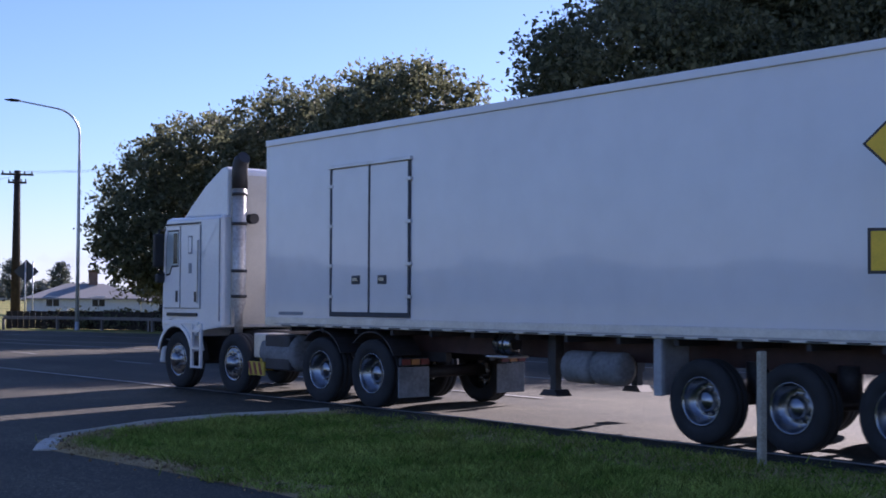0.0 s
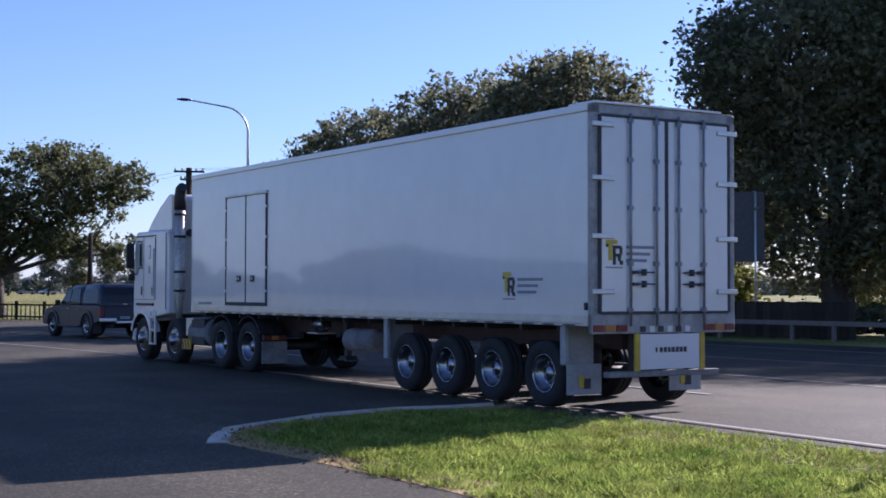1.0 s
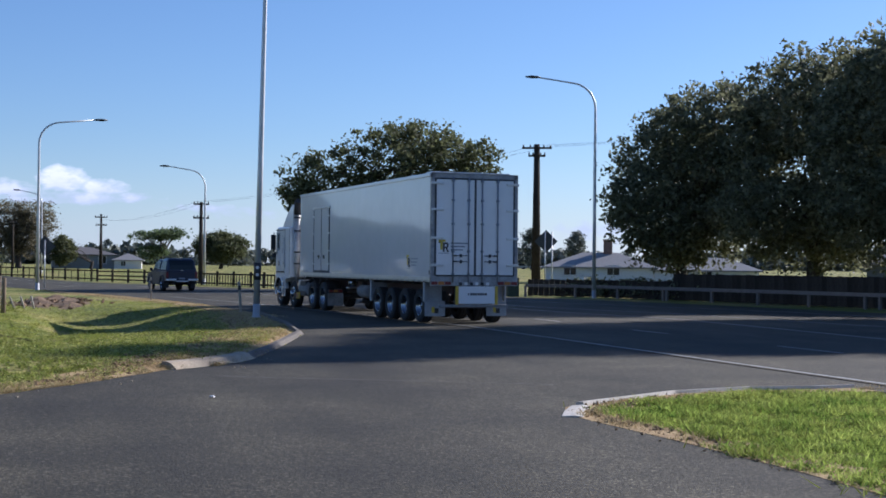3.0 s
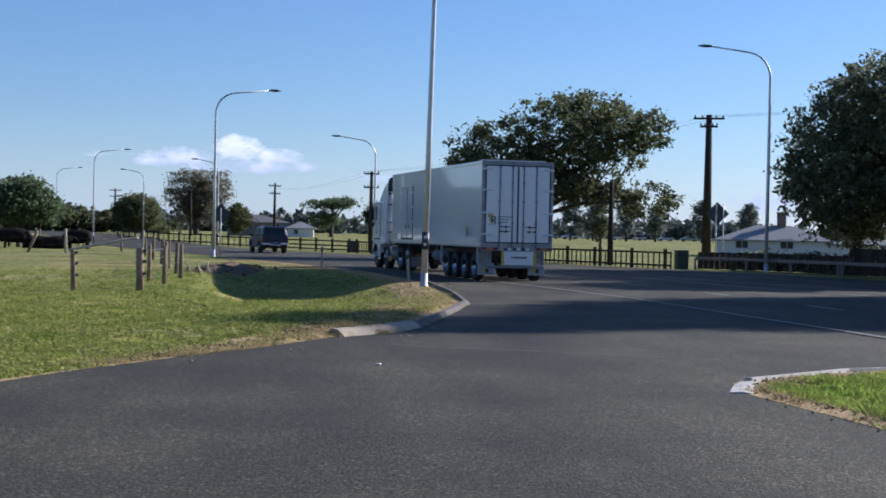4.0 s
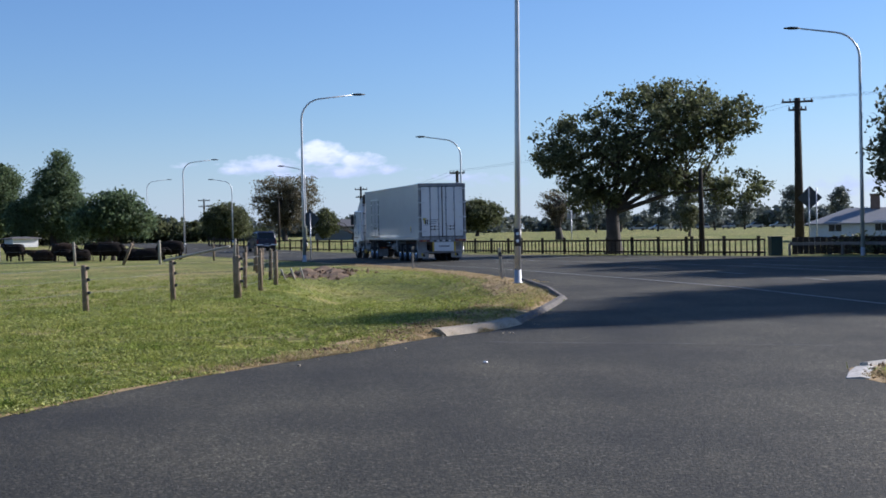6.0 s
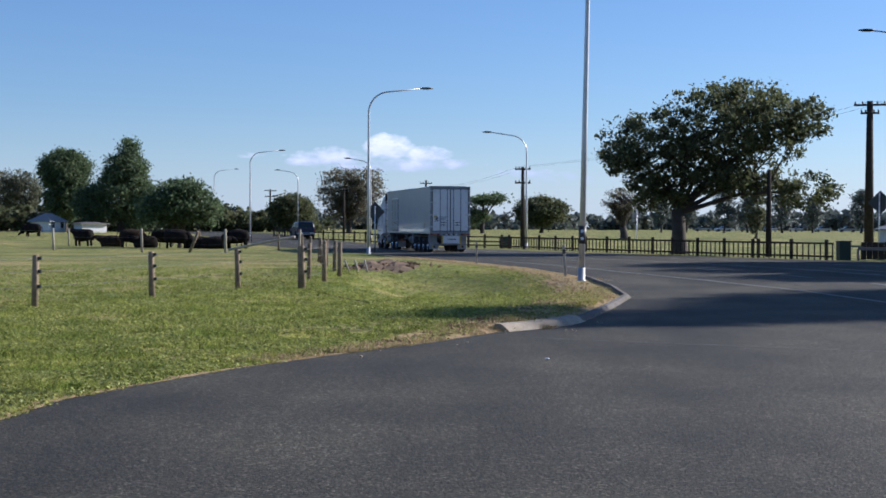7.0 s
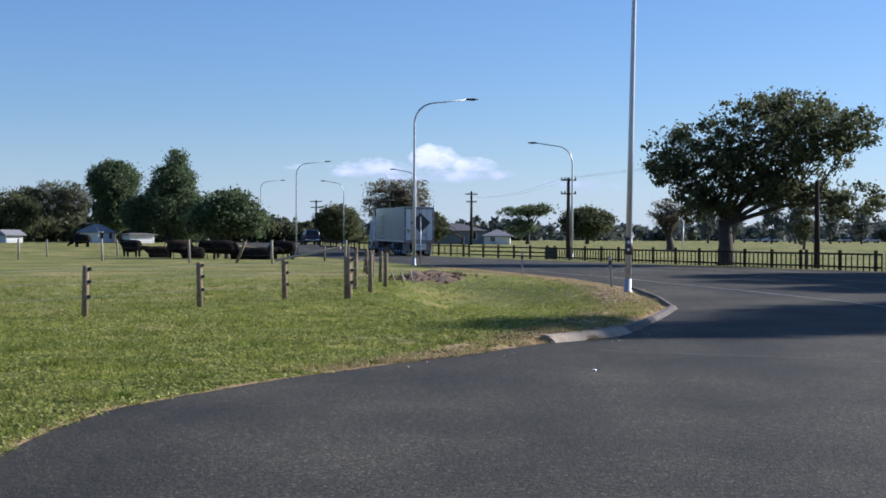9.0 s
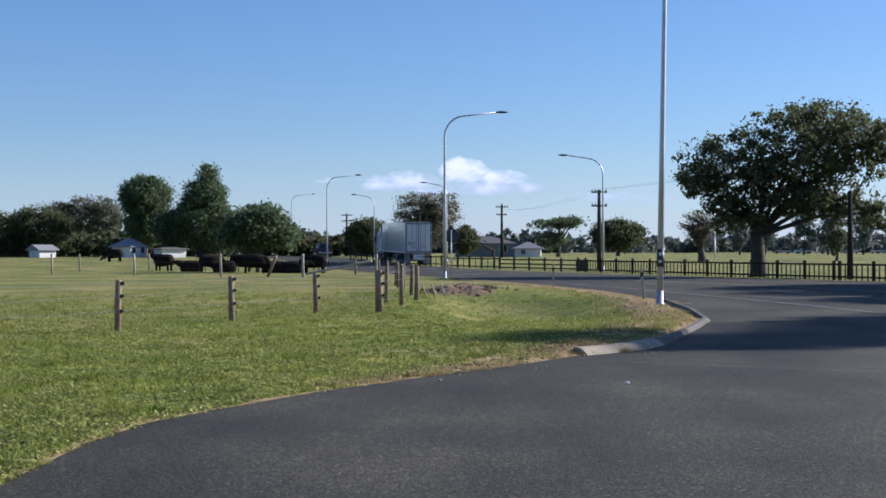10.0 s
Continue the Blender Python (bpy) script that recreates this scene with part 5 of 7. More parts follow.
    make_tree("yellow_bush", "dark dense bush with a yellow-green top beside the road", (-15.6, 205.0),
              [(0, 0, 3.0, 3.4, 3.0, 2.6)], 7000, 0.36, OAK_LEAF, 0.3, 1.0, 5, 17, 0.6, 0.5)
    make_tree("willow_tree", "thin autumn willow with drooping brown-green twigs", (-6.6, 190.0),
              [(-1.4, 0, 6.0, 3.0, 2.6, 3.0), (2.2, 0, 6.4, 2.8, 2.6, 2.6), (0.4, 0, 3.6, 4.0, 3.0, 2.2)], 8000, 0.31, WILLOW_LEAF, 0.4, 2.0, 12, 18, 0.7, 0.25, twigs=170)
    make_tree("flat_topped_tree", "flat-topped spreading tree beyond the road", (12.2, 200.0),
              [(0, 0, 4.7, 4.3, 3.6, 0.7), (1.5, 0, 5.2, 2.4, 2.4, 0.5), (-1.0, 0, 2.4, 2.2, 2.2, 1.2)], 3000, 0.34, GREEN_LEAF, 0.3, 1.8, 14, 19, 0.5, 0.3)
    make_tree("field_tree", "rounded dark tree across the field", (22.3, 215.0), [(0, 0, 3.3, 4.2, 3.0, 2.3)], 6500, 0.4, OAK_LEAF, 0.3, 1.2, 5, 20, 0.7, 0.4)
    make_tree("bare_tree", "nearly leafless grey tree behind the fence", (24.6, 150.0),
              [(0, 0, 4.0, 2.2, 2.0, 1.8), (-0.6, 0, 2.6, 1.2, 1.2, 0.8)], 2600, 0.15, WILLOW_LEAF, 0.42, 1.3, 16, 21, 0.45, 0.2, twigs=220)
    make_tree("shed_tree", "small dark tree beside the house", (2.6, 189.0), [(-3.6, 0, 2.3, 1.6, 1.5, 2.0)], 2200, 0.34, OAK_LEAF, 0.2, 1.0, 4, 22, 0.5, 0.4)
    make_tree("conifer_tree", "dark slim conifer beyond the white building", (39.0, 150.0), [(0, 0, 3.2, 1.0, 1.0, 2.6)], 1800, 0.3, PINE_LEAF, 0.15, 1.0, 4, 23, 0.4, 0.4)
    rng = random.Random(31)
    lob = [((215 * math.sin(radians(a)), 222 * math.cos(radians(a)), 1.9 + rng.uniform(-0.3, 0.8)), (4.2, 3.0, rng.uniform(1.6, 3.0))) for a in [-21 + 0.75 * k for k in range(24)]]
    me, _ = leaf_cloud("hedgerow", lob, 24000, 0.5, OAK_LEAF, 44, 0.8, 0.3)
    tagged(new("hedgerow", me), "dark hedgerow behind the paddock houses", "hedge", kind="stuff")
    for x, y, h in ((50.0, 262.0, 8.5), (56.0, 268.0, 7.0), (62.0, 262.0, 8.8), (66.5, 262.0, 7.4), (72.0, 258.0, 9.0), (79.0, 262.0, 7.2), (86.0, 255.0, 8.6), (97.0, 260.0, 8.0)):
        make_tree("distant_conifer", "tall ragged dark conifer far across the fields, haze in its colour", (x, y), [(0, 0, h * 0.55, 1.9, 1.8, h * 0.42), (0.4, 0, h * 0.8, 1.2, 1.1, h * 0.18)], 1500, 0.5, HAZE_LEAF, 0.2, 1.5, 4, int(x), 0.7, 0.3)
    # hedge under the roadside trees, woods on the horizon
    lob = [((29.5 + 12 * k / 16 + rng.uniform(-0.3, 0.3), 63.5 - 32 * k / 16, 0.6), (1.0, 1.5, 0.5)) for k in range(17)]
    lob += [((26.2 + 3.3 * k / 6, 70.0 - 6.5 * k / 6, 0.45), (0.7, 0.9, 0.35 + 0.05 * k)) for k in range(7)]
    me, _ = leaf_cloud("hedge", lob, 26000, 0.16, PINE_LEAF, 41, 0.35, 0.4)
    tagged(new("hedge", me), "low dark hedge behind the roadside rail", "hedge", kind="stuff")
    lob = []
    for k in range(260):
        a = radians(-80 + 140 * k / 259 + rng.uniform(-0.2, 0.2))
        d = rng.uniform(420, 560) if k > 100 else rng.uniform(230, 330)
        h = rng.uniform(4.5, 8.5) if k > 100 else rng.uniform(6, 10)
        lob.append(((d * math.sin(a), d * math.cos(a), 0.7 + h * 0.42), (rng.uniform(4, 10), 5, h * 0.5)))
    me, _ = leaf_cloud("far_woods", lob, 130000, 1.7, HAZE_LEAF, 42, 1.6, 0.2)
    tagged(new("far_woods", me), "belt of woods along the horizon, haze put into its leaf colour", "woods", kind="stuff")


plant_trees()


# ---- grass blades ----
def blades(name, label, spots, height, width, material, seed):
    rng = np.random.default_rng(seed)
    p = np.array(spots)
    n = len(p)
    a = rng.random(n) * 2 * np.pi
    d = np.stack([np.cos(a), np.sin(a), 0 * a], 1)
    clump = np.array([noise.noise(Vector((q[0] * 3.1, q[1] * 3.1, 1.5))) for q in spots])
    h = height * ((0.5 + rng.random(n)) * np.clip(0.85 + 1.1 * clump, 0.3, 1.9))[:, None]
    lean = rng.normal(size=(n, 3)) * 0.8
    lean[:, 2] = 1.0
    w = width * (0.6 + 0.8 * rng.random(n))[:, None]
    v = np.stack([p - d * w / 2, p + d * w / 2, p + lean * h], 1).reshape(-1, 3)
    me = bpy.data.meshes.new(name)
    me.vertices.add(3 * n)
    me.vertices.foreach_set("co", v.astype(np.float32).ravel())
    me.loops.add(3 * n)
    me.loops.foreach_set("vertex_index", np.arange(3 * n, dtype=np.int32))
    me.polygons.add(n)
    me.polygons.foreach_set("loop_start", np.arange(0, 3 * n, 3, dtype=np.int32))
    me.update(calc_edges=True)
    me.materials.append(material)
    tagged(new(name, me), label, "grass", kind="stuff")


def leaflets(name, label, spots, size, lift, material, seed):
    """Small broad leaves lying nearly flat over the grass, as clover and weeds do."""
    rng = np.random.default_rng(seed)
    p = np.array(spots)
    n = len(p)
    p[:, 2] += lift * (0.3 + rng.random(n))
    up = rng.normal(size=(n, 3)) * 0.45
    up[:, 2] = 1.0
    up /= np.linalg.norm(up, axis=1)[:, None]
    a = np.cross(up, rng.normal(size=(n, 3)))
    a /= np.linalg.norm(a, axis=1)[:, None]
    b = np.cross(up, a)
    s = size * (0.5 + 0.9 * rng.random(n))[:, None]
    v = np.stack([p - a * s * 0.6, p - b * s * 0.42, p + a * s * 0.6, p + b * s * 0.42], 1).reshape(-1, 3)
    me = bpy.data.meshes.new(name)
    me.vertices.add(4 * n)
    me.vertices.foreach_set("co", v.astype(np.float32).ravel())
    me.loops.add(4 * n)
    me.loops.foreach_set("vertex_index", np.arange(4 * n, dtype=np.int32))
    me.polygons.add(n)
    me.polygons.foreach_set("loop_start", np.arange(0, 4 * n, 4, dtype=np.int32))
    me.update(calc_edges=True)
    me.materials.append(material)
    tagged(new(name, me), label, "grass", kind="stuff")


def sow():
    rnd = random.Random(12)
    verge = VERGE_EDGE + [(5.2, 55), (3.0, 66), (-14, 66), (-20, 30), (-14, 2)]
    spots, straw = [], []

    def dry_edge(y):
        """Where the verge turns from green to straw, towards the road."""
        if y < 44.7:
            return edge_at(VERGE_EDGE, y) - 0.4 - 1.1 * step01(27, 40, y) - 0.5 * noise.noise(Vector((0, y * 0.8, 0)))
        return edge_at(ROAD_LEFT, y) - 1.4 + 0.7 * step01(45, 60, y) - 0.5 * noise.noise(Vector((0, y * 0.8, 0)))
    while len(spots) < 190000:
        d = 8 + 52 * rnd.random() ** 1.9
        a = radians(-20 + 30 * rnd.random())
        x, y = d * math.sin(a), d * math.cos(a)
        if inside(verge, x, y):
            g = noise.noise(Vector((x * 0.7, y * 0.7, 0)))
            beyond = y > 12 and x < edge_at([(-14.6, 12), (-4.05, 35.6), (-2.6, 37), (-3.0, 76)], y)
            f = noise.noise(Vector((x * 3.1, y * 3.1, 1.5))) + 0.6 * noise.noise(Vector((x * 7.0, y * 7.0, 4.0)))
            if (g > -0.35 or rnd.random() < 0.4) and (f > -0.12 or rnd.random() < 0.35) and not (beyond and rnd.random() < 0.6) and not (y > 18.5 and x > dry_edge(y) and rnd.random() < 0.7):
                spots.append((x + rnd.uniform(-0.05, 0.05), y, ground_z(x, y)))
    tufts = []
    for _ in range(4200):
        d = 8 + 46 * rnd.random() ** 1.5
        a = radians(-20 + 28 * rnd.random())
        x, y = d * math.sin(a), d * math.cos(a)
        if inside(verge, x, y) and not (y > 18.5 and x > dry_edge(y)):
            r = rnd.uniform(0.05, 0.22)
            tufts += [(x + rnd.gauss(0, r), y + rnd.gauss(0, r), ground_z(x, y)) for _ in range(22)]
    tufts = [p for p in tufts if p[1] > 24 or inside(verge, p[0] + 0.12, p[1])]
    blades("verge_tufts", "coarser tufts of grass on the verge", tufts, 0.07, 0.018, TUFT, 5)
    clover = []
    for x, y, z in rnd.sample(spots, 60000):
        if y < 42 and noise.noise(Vector((x * 0.9, y * 0.9, 7.0))) > -0.12:
            clover += [(x + rnd.gauss(0, 0.04), y + rnd.gauss(0, 0.04), z) for _ in range(2)]
    leaflets("verge_clover", "small pale broad leaves among the verge grass", clover, 0.034, 0.035, LEAFLET, 6)
    blades("verge_grass", "short sunlit green grass blades on the verge", spots, 0.030, 0.015, BLADE, 1)
    island = ISLAND_EDGE[:-1] + [(10.5, 16.0), (10.9, 14), (11.05, 9), (11.3, 0), (11.5, -14)]
    fine = resample(ISLAND_EDGE[3:], 4)

    def near_edge(x, y):
        return min((x - a) ** 2 + (y - b) ** 2 for a, b in fine) ** 0.5
    spots = []
    while len(spots) < 90000:
        x, y = 5.4 + 5.9 * rnd.random(), 17.1 - 12 * rnd.random()
        if inside(island, x, y) and not (x > 9.6 and rnd.random() < 0.75) and near_edge(x, y) > 0.3 + 0.25 * rnd.random():
            spots.append((x, y, ground_z(x, y)))
    for _ in range(900):
        x, y = 5.4 + 5.5 * rnd.random(), 17.1 - 12 * rnd.random()
        if inside(island, x, y) and near_edge(x, y) > 0.45:
            r = rnd.uniform(0.04, 0.15)
            spots += [(x + rnd.gauss(0, r), y + rnd.gauss(0, r), 0.03) for _ in range(24)]
    blades("island_grass", "bright green tufted grass on the island", spots, 0.055, 0.015, ISLAND_BLADE, 2)
    dark = []
    for _ in range(520):
        x, y = 5.4 + 5.5 * rnd.random(), 17.0 - 9 * rnd.random()
        if inside(island, x, y) and near_edge(x, y) > 0.4 and noise.noise(Vector((x * 1.1, y * 1.1, 0.0))) > 0.0:
            r = rnd.uniform(0.05, 0.2)
            dark += [(x + rnd.gauss(0, r), y + rnd.gauss(0, r), 0.0) for _ in range(40)]
    blades("island_tufts", "darker coarse tufts among the island grass", dark, 0.085, 0.016, TUFT, 9)
    for _ in range(30000):
        k = rnd.uniform(0.40, 0.999) * (len(VERGE_EDGE) - 1)
        i = int(k)
        a, b = VERGE_EDGE[i], VERGE_EDGE[i + 1]
        t = k - i
        x, y = a[0] + (b[0] - a[0]) * t - abs(rnd.gauss(0.45, 0.8)) * (0.4 + 1.5 * step01(17, 40, a[1])), a[1] + (b[1] - a[1]) * t
        straw.append((x, y, ground_z(x, y)))
    for _ in range(5000):
        k = rnd.uniform(0.1, 0.98) * (len(ISLAND_EDGE) - 1)
        i = int(k)
        a, b = ISLAND_EDGE[i], ISLAND_EDGE[i + 1]
        t = k - i
        x, y = a[0] + (b[0] - a[0]) * t + abs(rnd.gauss(0.15, 0.25)), a[1] + (b[1] - a[1]) * t - 0.25
        straw.append((x, y, ground_z(x, y)))
    for _ in range(6000):
        x, y = rnd.gauss(10.3, 0.4), rnd.uniform(5, 15)
        if x < 11.0:
            straw.append((x, y, 0.0))
    edge = [(7.4, 38), (6.15, 44.7), (5.2, 55), (3.0, 66), (-0.6, 79)]
    for _ in range(12000):
        y = rnd.uniform(42, 74)
        x = edge_at(edge, y) - abs(rnd.gauss(0.0, 0.8)) - 0.1
        straw.append((x, y, ground_z(x, y)))
    for _ in range(26000):
        y = 14 + 60 * rnd.random() ** 1.2
        x = edge_at([(-14.6, 12), (-4.05, 35.6), (-2.6, 37), (-3.0, 76)], y) - 0.2 - 14 * rnd.random()
        if noise.noise(Vector((x * 0.25, y * 0.25, 3.0))) > -0.15:
            straw.append((x, y, ground_z(x, y)))
    blades("dead_grass", "dead straw-coloured grass along the kerbs", straw, 0.05, 0.014, STRAW, 3)


sow()


# ---- street furniture ----
def lamp(x, y, h, arm, tilt=0.0, name="street_lamp", label="tall galvanised street lamp with a curved arm"):
    """arm: metres and direction (dx, dy) in which the head reaches out."""
    root = new(name)
    root.location = (x, y, ground_z(x, y) if y < 30 or x < 5 else 0.02 + ground_z(x, y))
    tagged(root, label, "street lamp", "street lamps along the road")
    root.rotation_euler = (0, radians(tilt), 0)
    d = Vector((arm[0], arm[1], 0))
    reach = d.length
    d.normalize()
    r = min(1.25, reach * 0.5)
    pts, rad = [(0, 0, -0.1), (0, 0, h * 0.4), (0, 0, h - r - 0.25)], [0.105, 0.085, 0.062]
    for k in range(1, 7):
        a = math.pi / 2 * k / 6 * 0.93
        pts.append(tuple(d * (r * (1 - math.cos(a))) + Vector((0, 0, h - r - 0.25 + r * math.sin(a)))))
        rad.append(0.06 - 0.003 * k)
    end = Vector(pts[-1])
    tip = d * reach + Vector((0, 0, h))
    pts.append(tuple(tip))
    rad.append(0.035)
    bm = bmesh.new()
    bm_tube(bm, pts, rad, 10)
    part("column", bm, GALV, root)
    bm = bmesh.new()
    bm_tube(bm, [(0, 0, 0), (0, 0, 0.02), (0, 0, 0.03), (0, 0, 0.4)], [0.15, 0.15, 0.112, 0.108], 10)
    part("base_flange", bm, GALV, root)
    bm = bmesh.new()
    a, b = tip - d * 0.15, tip + d * 0.62 + Vector((0, 0, 0.02))
    bm_tube(bm, [a, a.lerp(b, 0.2), a.lerp(b, 0.6), b], [0.05, 0.11, 0.13, 0.05], 10)
    bmesh.ops.scale(bm, vec=(1, 1, 0.6), space=Matrix.Translation(-(a + b) / 2), verts=bm.verts)
    part("lamp_head", bm, BLACK_TRIM, root, "dark lamp head")
    return root


def make_lamps():
    tall = lamp(5.58, 41.9, 11.7, (2.9, 0.6), 1.0, label="tall galvanised street lamp at the junction kerb")
    for z, c in ((1.28, PANEL), (1.5, PANEL)):
        bm = bmesh.new()
        bm_tube(bm, [(-0.02, -0.115, z), (-0.02, -0.125, z)], 0.05, 10)
        part("pole_disc", bm, c, tall)
    bm = bmesh.new()
    bm_tube(bm, [(0, 0, 1.12), (0, 0, 1.65)], 0.118, 10)
    part("dark_band", bm, LOGO_DARK, tall, "dark painted band")
    lamp(25.9, 66.3, 11.2, (-3.0, 0.4))
    lamp(-1.72, 82.6, 9.9, (3.2, 0.6))
    lamp(9.9, 106.5, 8.9, (-2.8, 0.2))
    lamp(-16.6, 157.0, 9.7, (3.3, 0.4))
    lamp(-13.6, 190.0, 8.6, (-2.6, 0.2))
    lamp(-30.5, 232.0, 10.4, (3.4, 0.3))
    lamp(-2.9, 150.0, 8.6, (-2.3, 0.2))


def utility_pole(x, y, h, arms, r=0.17, label="dark timber utility pole with crossarms"):
    root = new("utility_pole")
    root.location = (x, y, ground_z(x, y))
    tagged(root, label, "utility pole", "poles of the power line")
    bm = bmesh.new()
    bm_tube(bm, [(0, 0, -0.2), (0, 0, h)], [r * 1.35, r * 0.8], 8)
    part("pole", bm, DARK_WOOD, root)
    az = math.atan2(x, y)
    ux, uy = math.cos(az), -math.sin(az)
    for z, half in arms:
        bm = bmesh.new()
        vs = bm_box(bm, -half, half, -0.06, 0.06, z - 0.06, z + 0.06)
        bmesh.ops.rotate(bm, cent=(0, 0, 0), matrix=Matrix.Rotation(-az, 3, "Z"), verts=bm.verts)
        bmesh.ops.translate(bm, vec=(-0.2 * math.sin(az), -0.2 * math.cos(az), 0), verts=bm.verts)
        arm = part("crossarm", bm, DARK_WOOD, root)
        for u in (-half * 0.9, -half * 0.45, half * 0.45, half * 0.9):
            bm = bmesh.new()
            bm_tube(bm, [(u * ux - 0.2 * math.sin(az), u * uy - 0.2 * math.cos(az), z + 0.05), (u * ux - 0.2 * math.sin(az), u * uy - 0.2 * math.cos(az), z + 0.12), (u * ux - 0.2 * math.sin(az), u * uy - 0.2 * math.cos(az), z + 0.22)], [0.03, 0.055, 0.035], 6)
            part("insulator", bm, BLACK_TRIM, arm)
    return root


def wires(a, b, spread, sag, name="power_cable"):
    for s in spread:
        bm = bmesh.new()
        pts = []
        for k in range(13):
            t = k / 12
            p = Vector(a).lerp(Vector(b), t)
            pts.append((p.x + s, p.y, p.z - sag * 4 * t * (1 - t)))
        bm_tube(bm, pts, 0.007, 4)
        tagged(part(name, bm, CHASSIS), "thin dark power cable between poles", "cable", "cables of the power line")


def make_poles():
    utility_pole(28.8, 84.0, 9.4, [(9.15, 0.95), (8.65, 0.55)], 0.24)
    utility_pole(10.1, 112.0, 6.5, [(6.3, 0.62), (5.2, 0.62)], 0.15)
    utility_pole(-21.5, 235.0, 7.2, [(6.9, 1.0), (5.9, 0.9)], 0.16)
    utility_pole(3.7, 182.0, 7.0, [(6.6, 0.8), (5.6, 0.7)], 0.16)
    utility_pole(-6.8, 176.0, 5.8, [(5.5, 0.5)], 0.13)
    utility_pole(20.9, 77.6, 4.9, [], 0.14, "dark bare timber pole beside the fence")
    wires((29.2, 84.0, 9.3), (62, 40, 11.0), (-0.8, 0.0, 0.8), 0.5)
    wires((29.2, 84.0, 9.3), (10.1, 112.0, 6.5), (-0.5, 0.5), 0.5)
    wires((10.1, 112.0, 6.5), (3.7, 182.0, 7.0), (-0.4, 0.4), 0.6)


def marker_post(x, y, h, lean=0.0, band=True):
    root = new("marker_post")
    root.matrix_basis = pose(x, y, ground_z(x, y), 0, lean, 0)
    tagged(root, "slim pale roadside marker post " + ("with a dark band" if band else "beside the grass island"), "marker post", "roadside marker posts")
    bm = bmesh.new()
    bm_box(bm, -0.045, 0.045, -0.03, 0.03, -0.1, h, 0.012)
    part("post", bm, PALE_WOOD, root)
    if band:
        box_part("band", (-0.05, 0.05, -0.035, 0.035, h * 0.72, h * 0.86), LOGO_DARK, root)


def face_sign(name, label, x, y, z, half, shape, front, back, posts, top, heading):
    """A flat plate on posts that faces along heading (degrees from +y towards +x)."""
    root = new(name)
    root.matrix_basis = pose(x, y, ground_z(x, y), 0, 0, -heading)
    tagged(root, label, "road sign")
    bm = bmesh.new()
    bm_extrude(bm, [(u * half, z + v * half) for u, v in shape], "y", -0.012, 0.012)
    part("sign_plate", bm, back, root)
    if front:
        bm = bmesh.new()
        bm_extrude(bm, [(u * half * 0.93, z + v * half * 0.93) for u, v in shape], "y", 0.013, 0.018)
        part("sign_face", bm, front, root)
    for px in posts:
        bm = bmesh.new()
        bm_tube(bm, [(px, -0.05, -0.1), (px, -0.05, top)], 0.04, 8)
        part("sign_post", bm, GALV, root)
    return root


DIAMOND = [(0, -1), (1, 0), (0, 1), (-1, 0)]
BACK = mat("sign_back", (0.06, 0.064, 0.068), 0.6, 0.3, var=0.2)
SIGN_YELLOW = mat("sign_yellow", (0.70, 0.47, 0.02), 0.45, var=0.1)


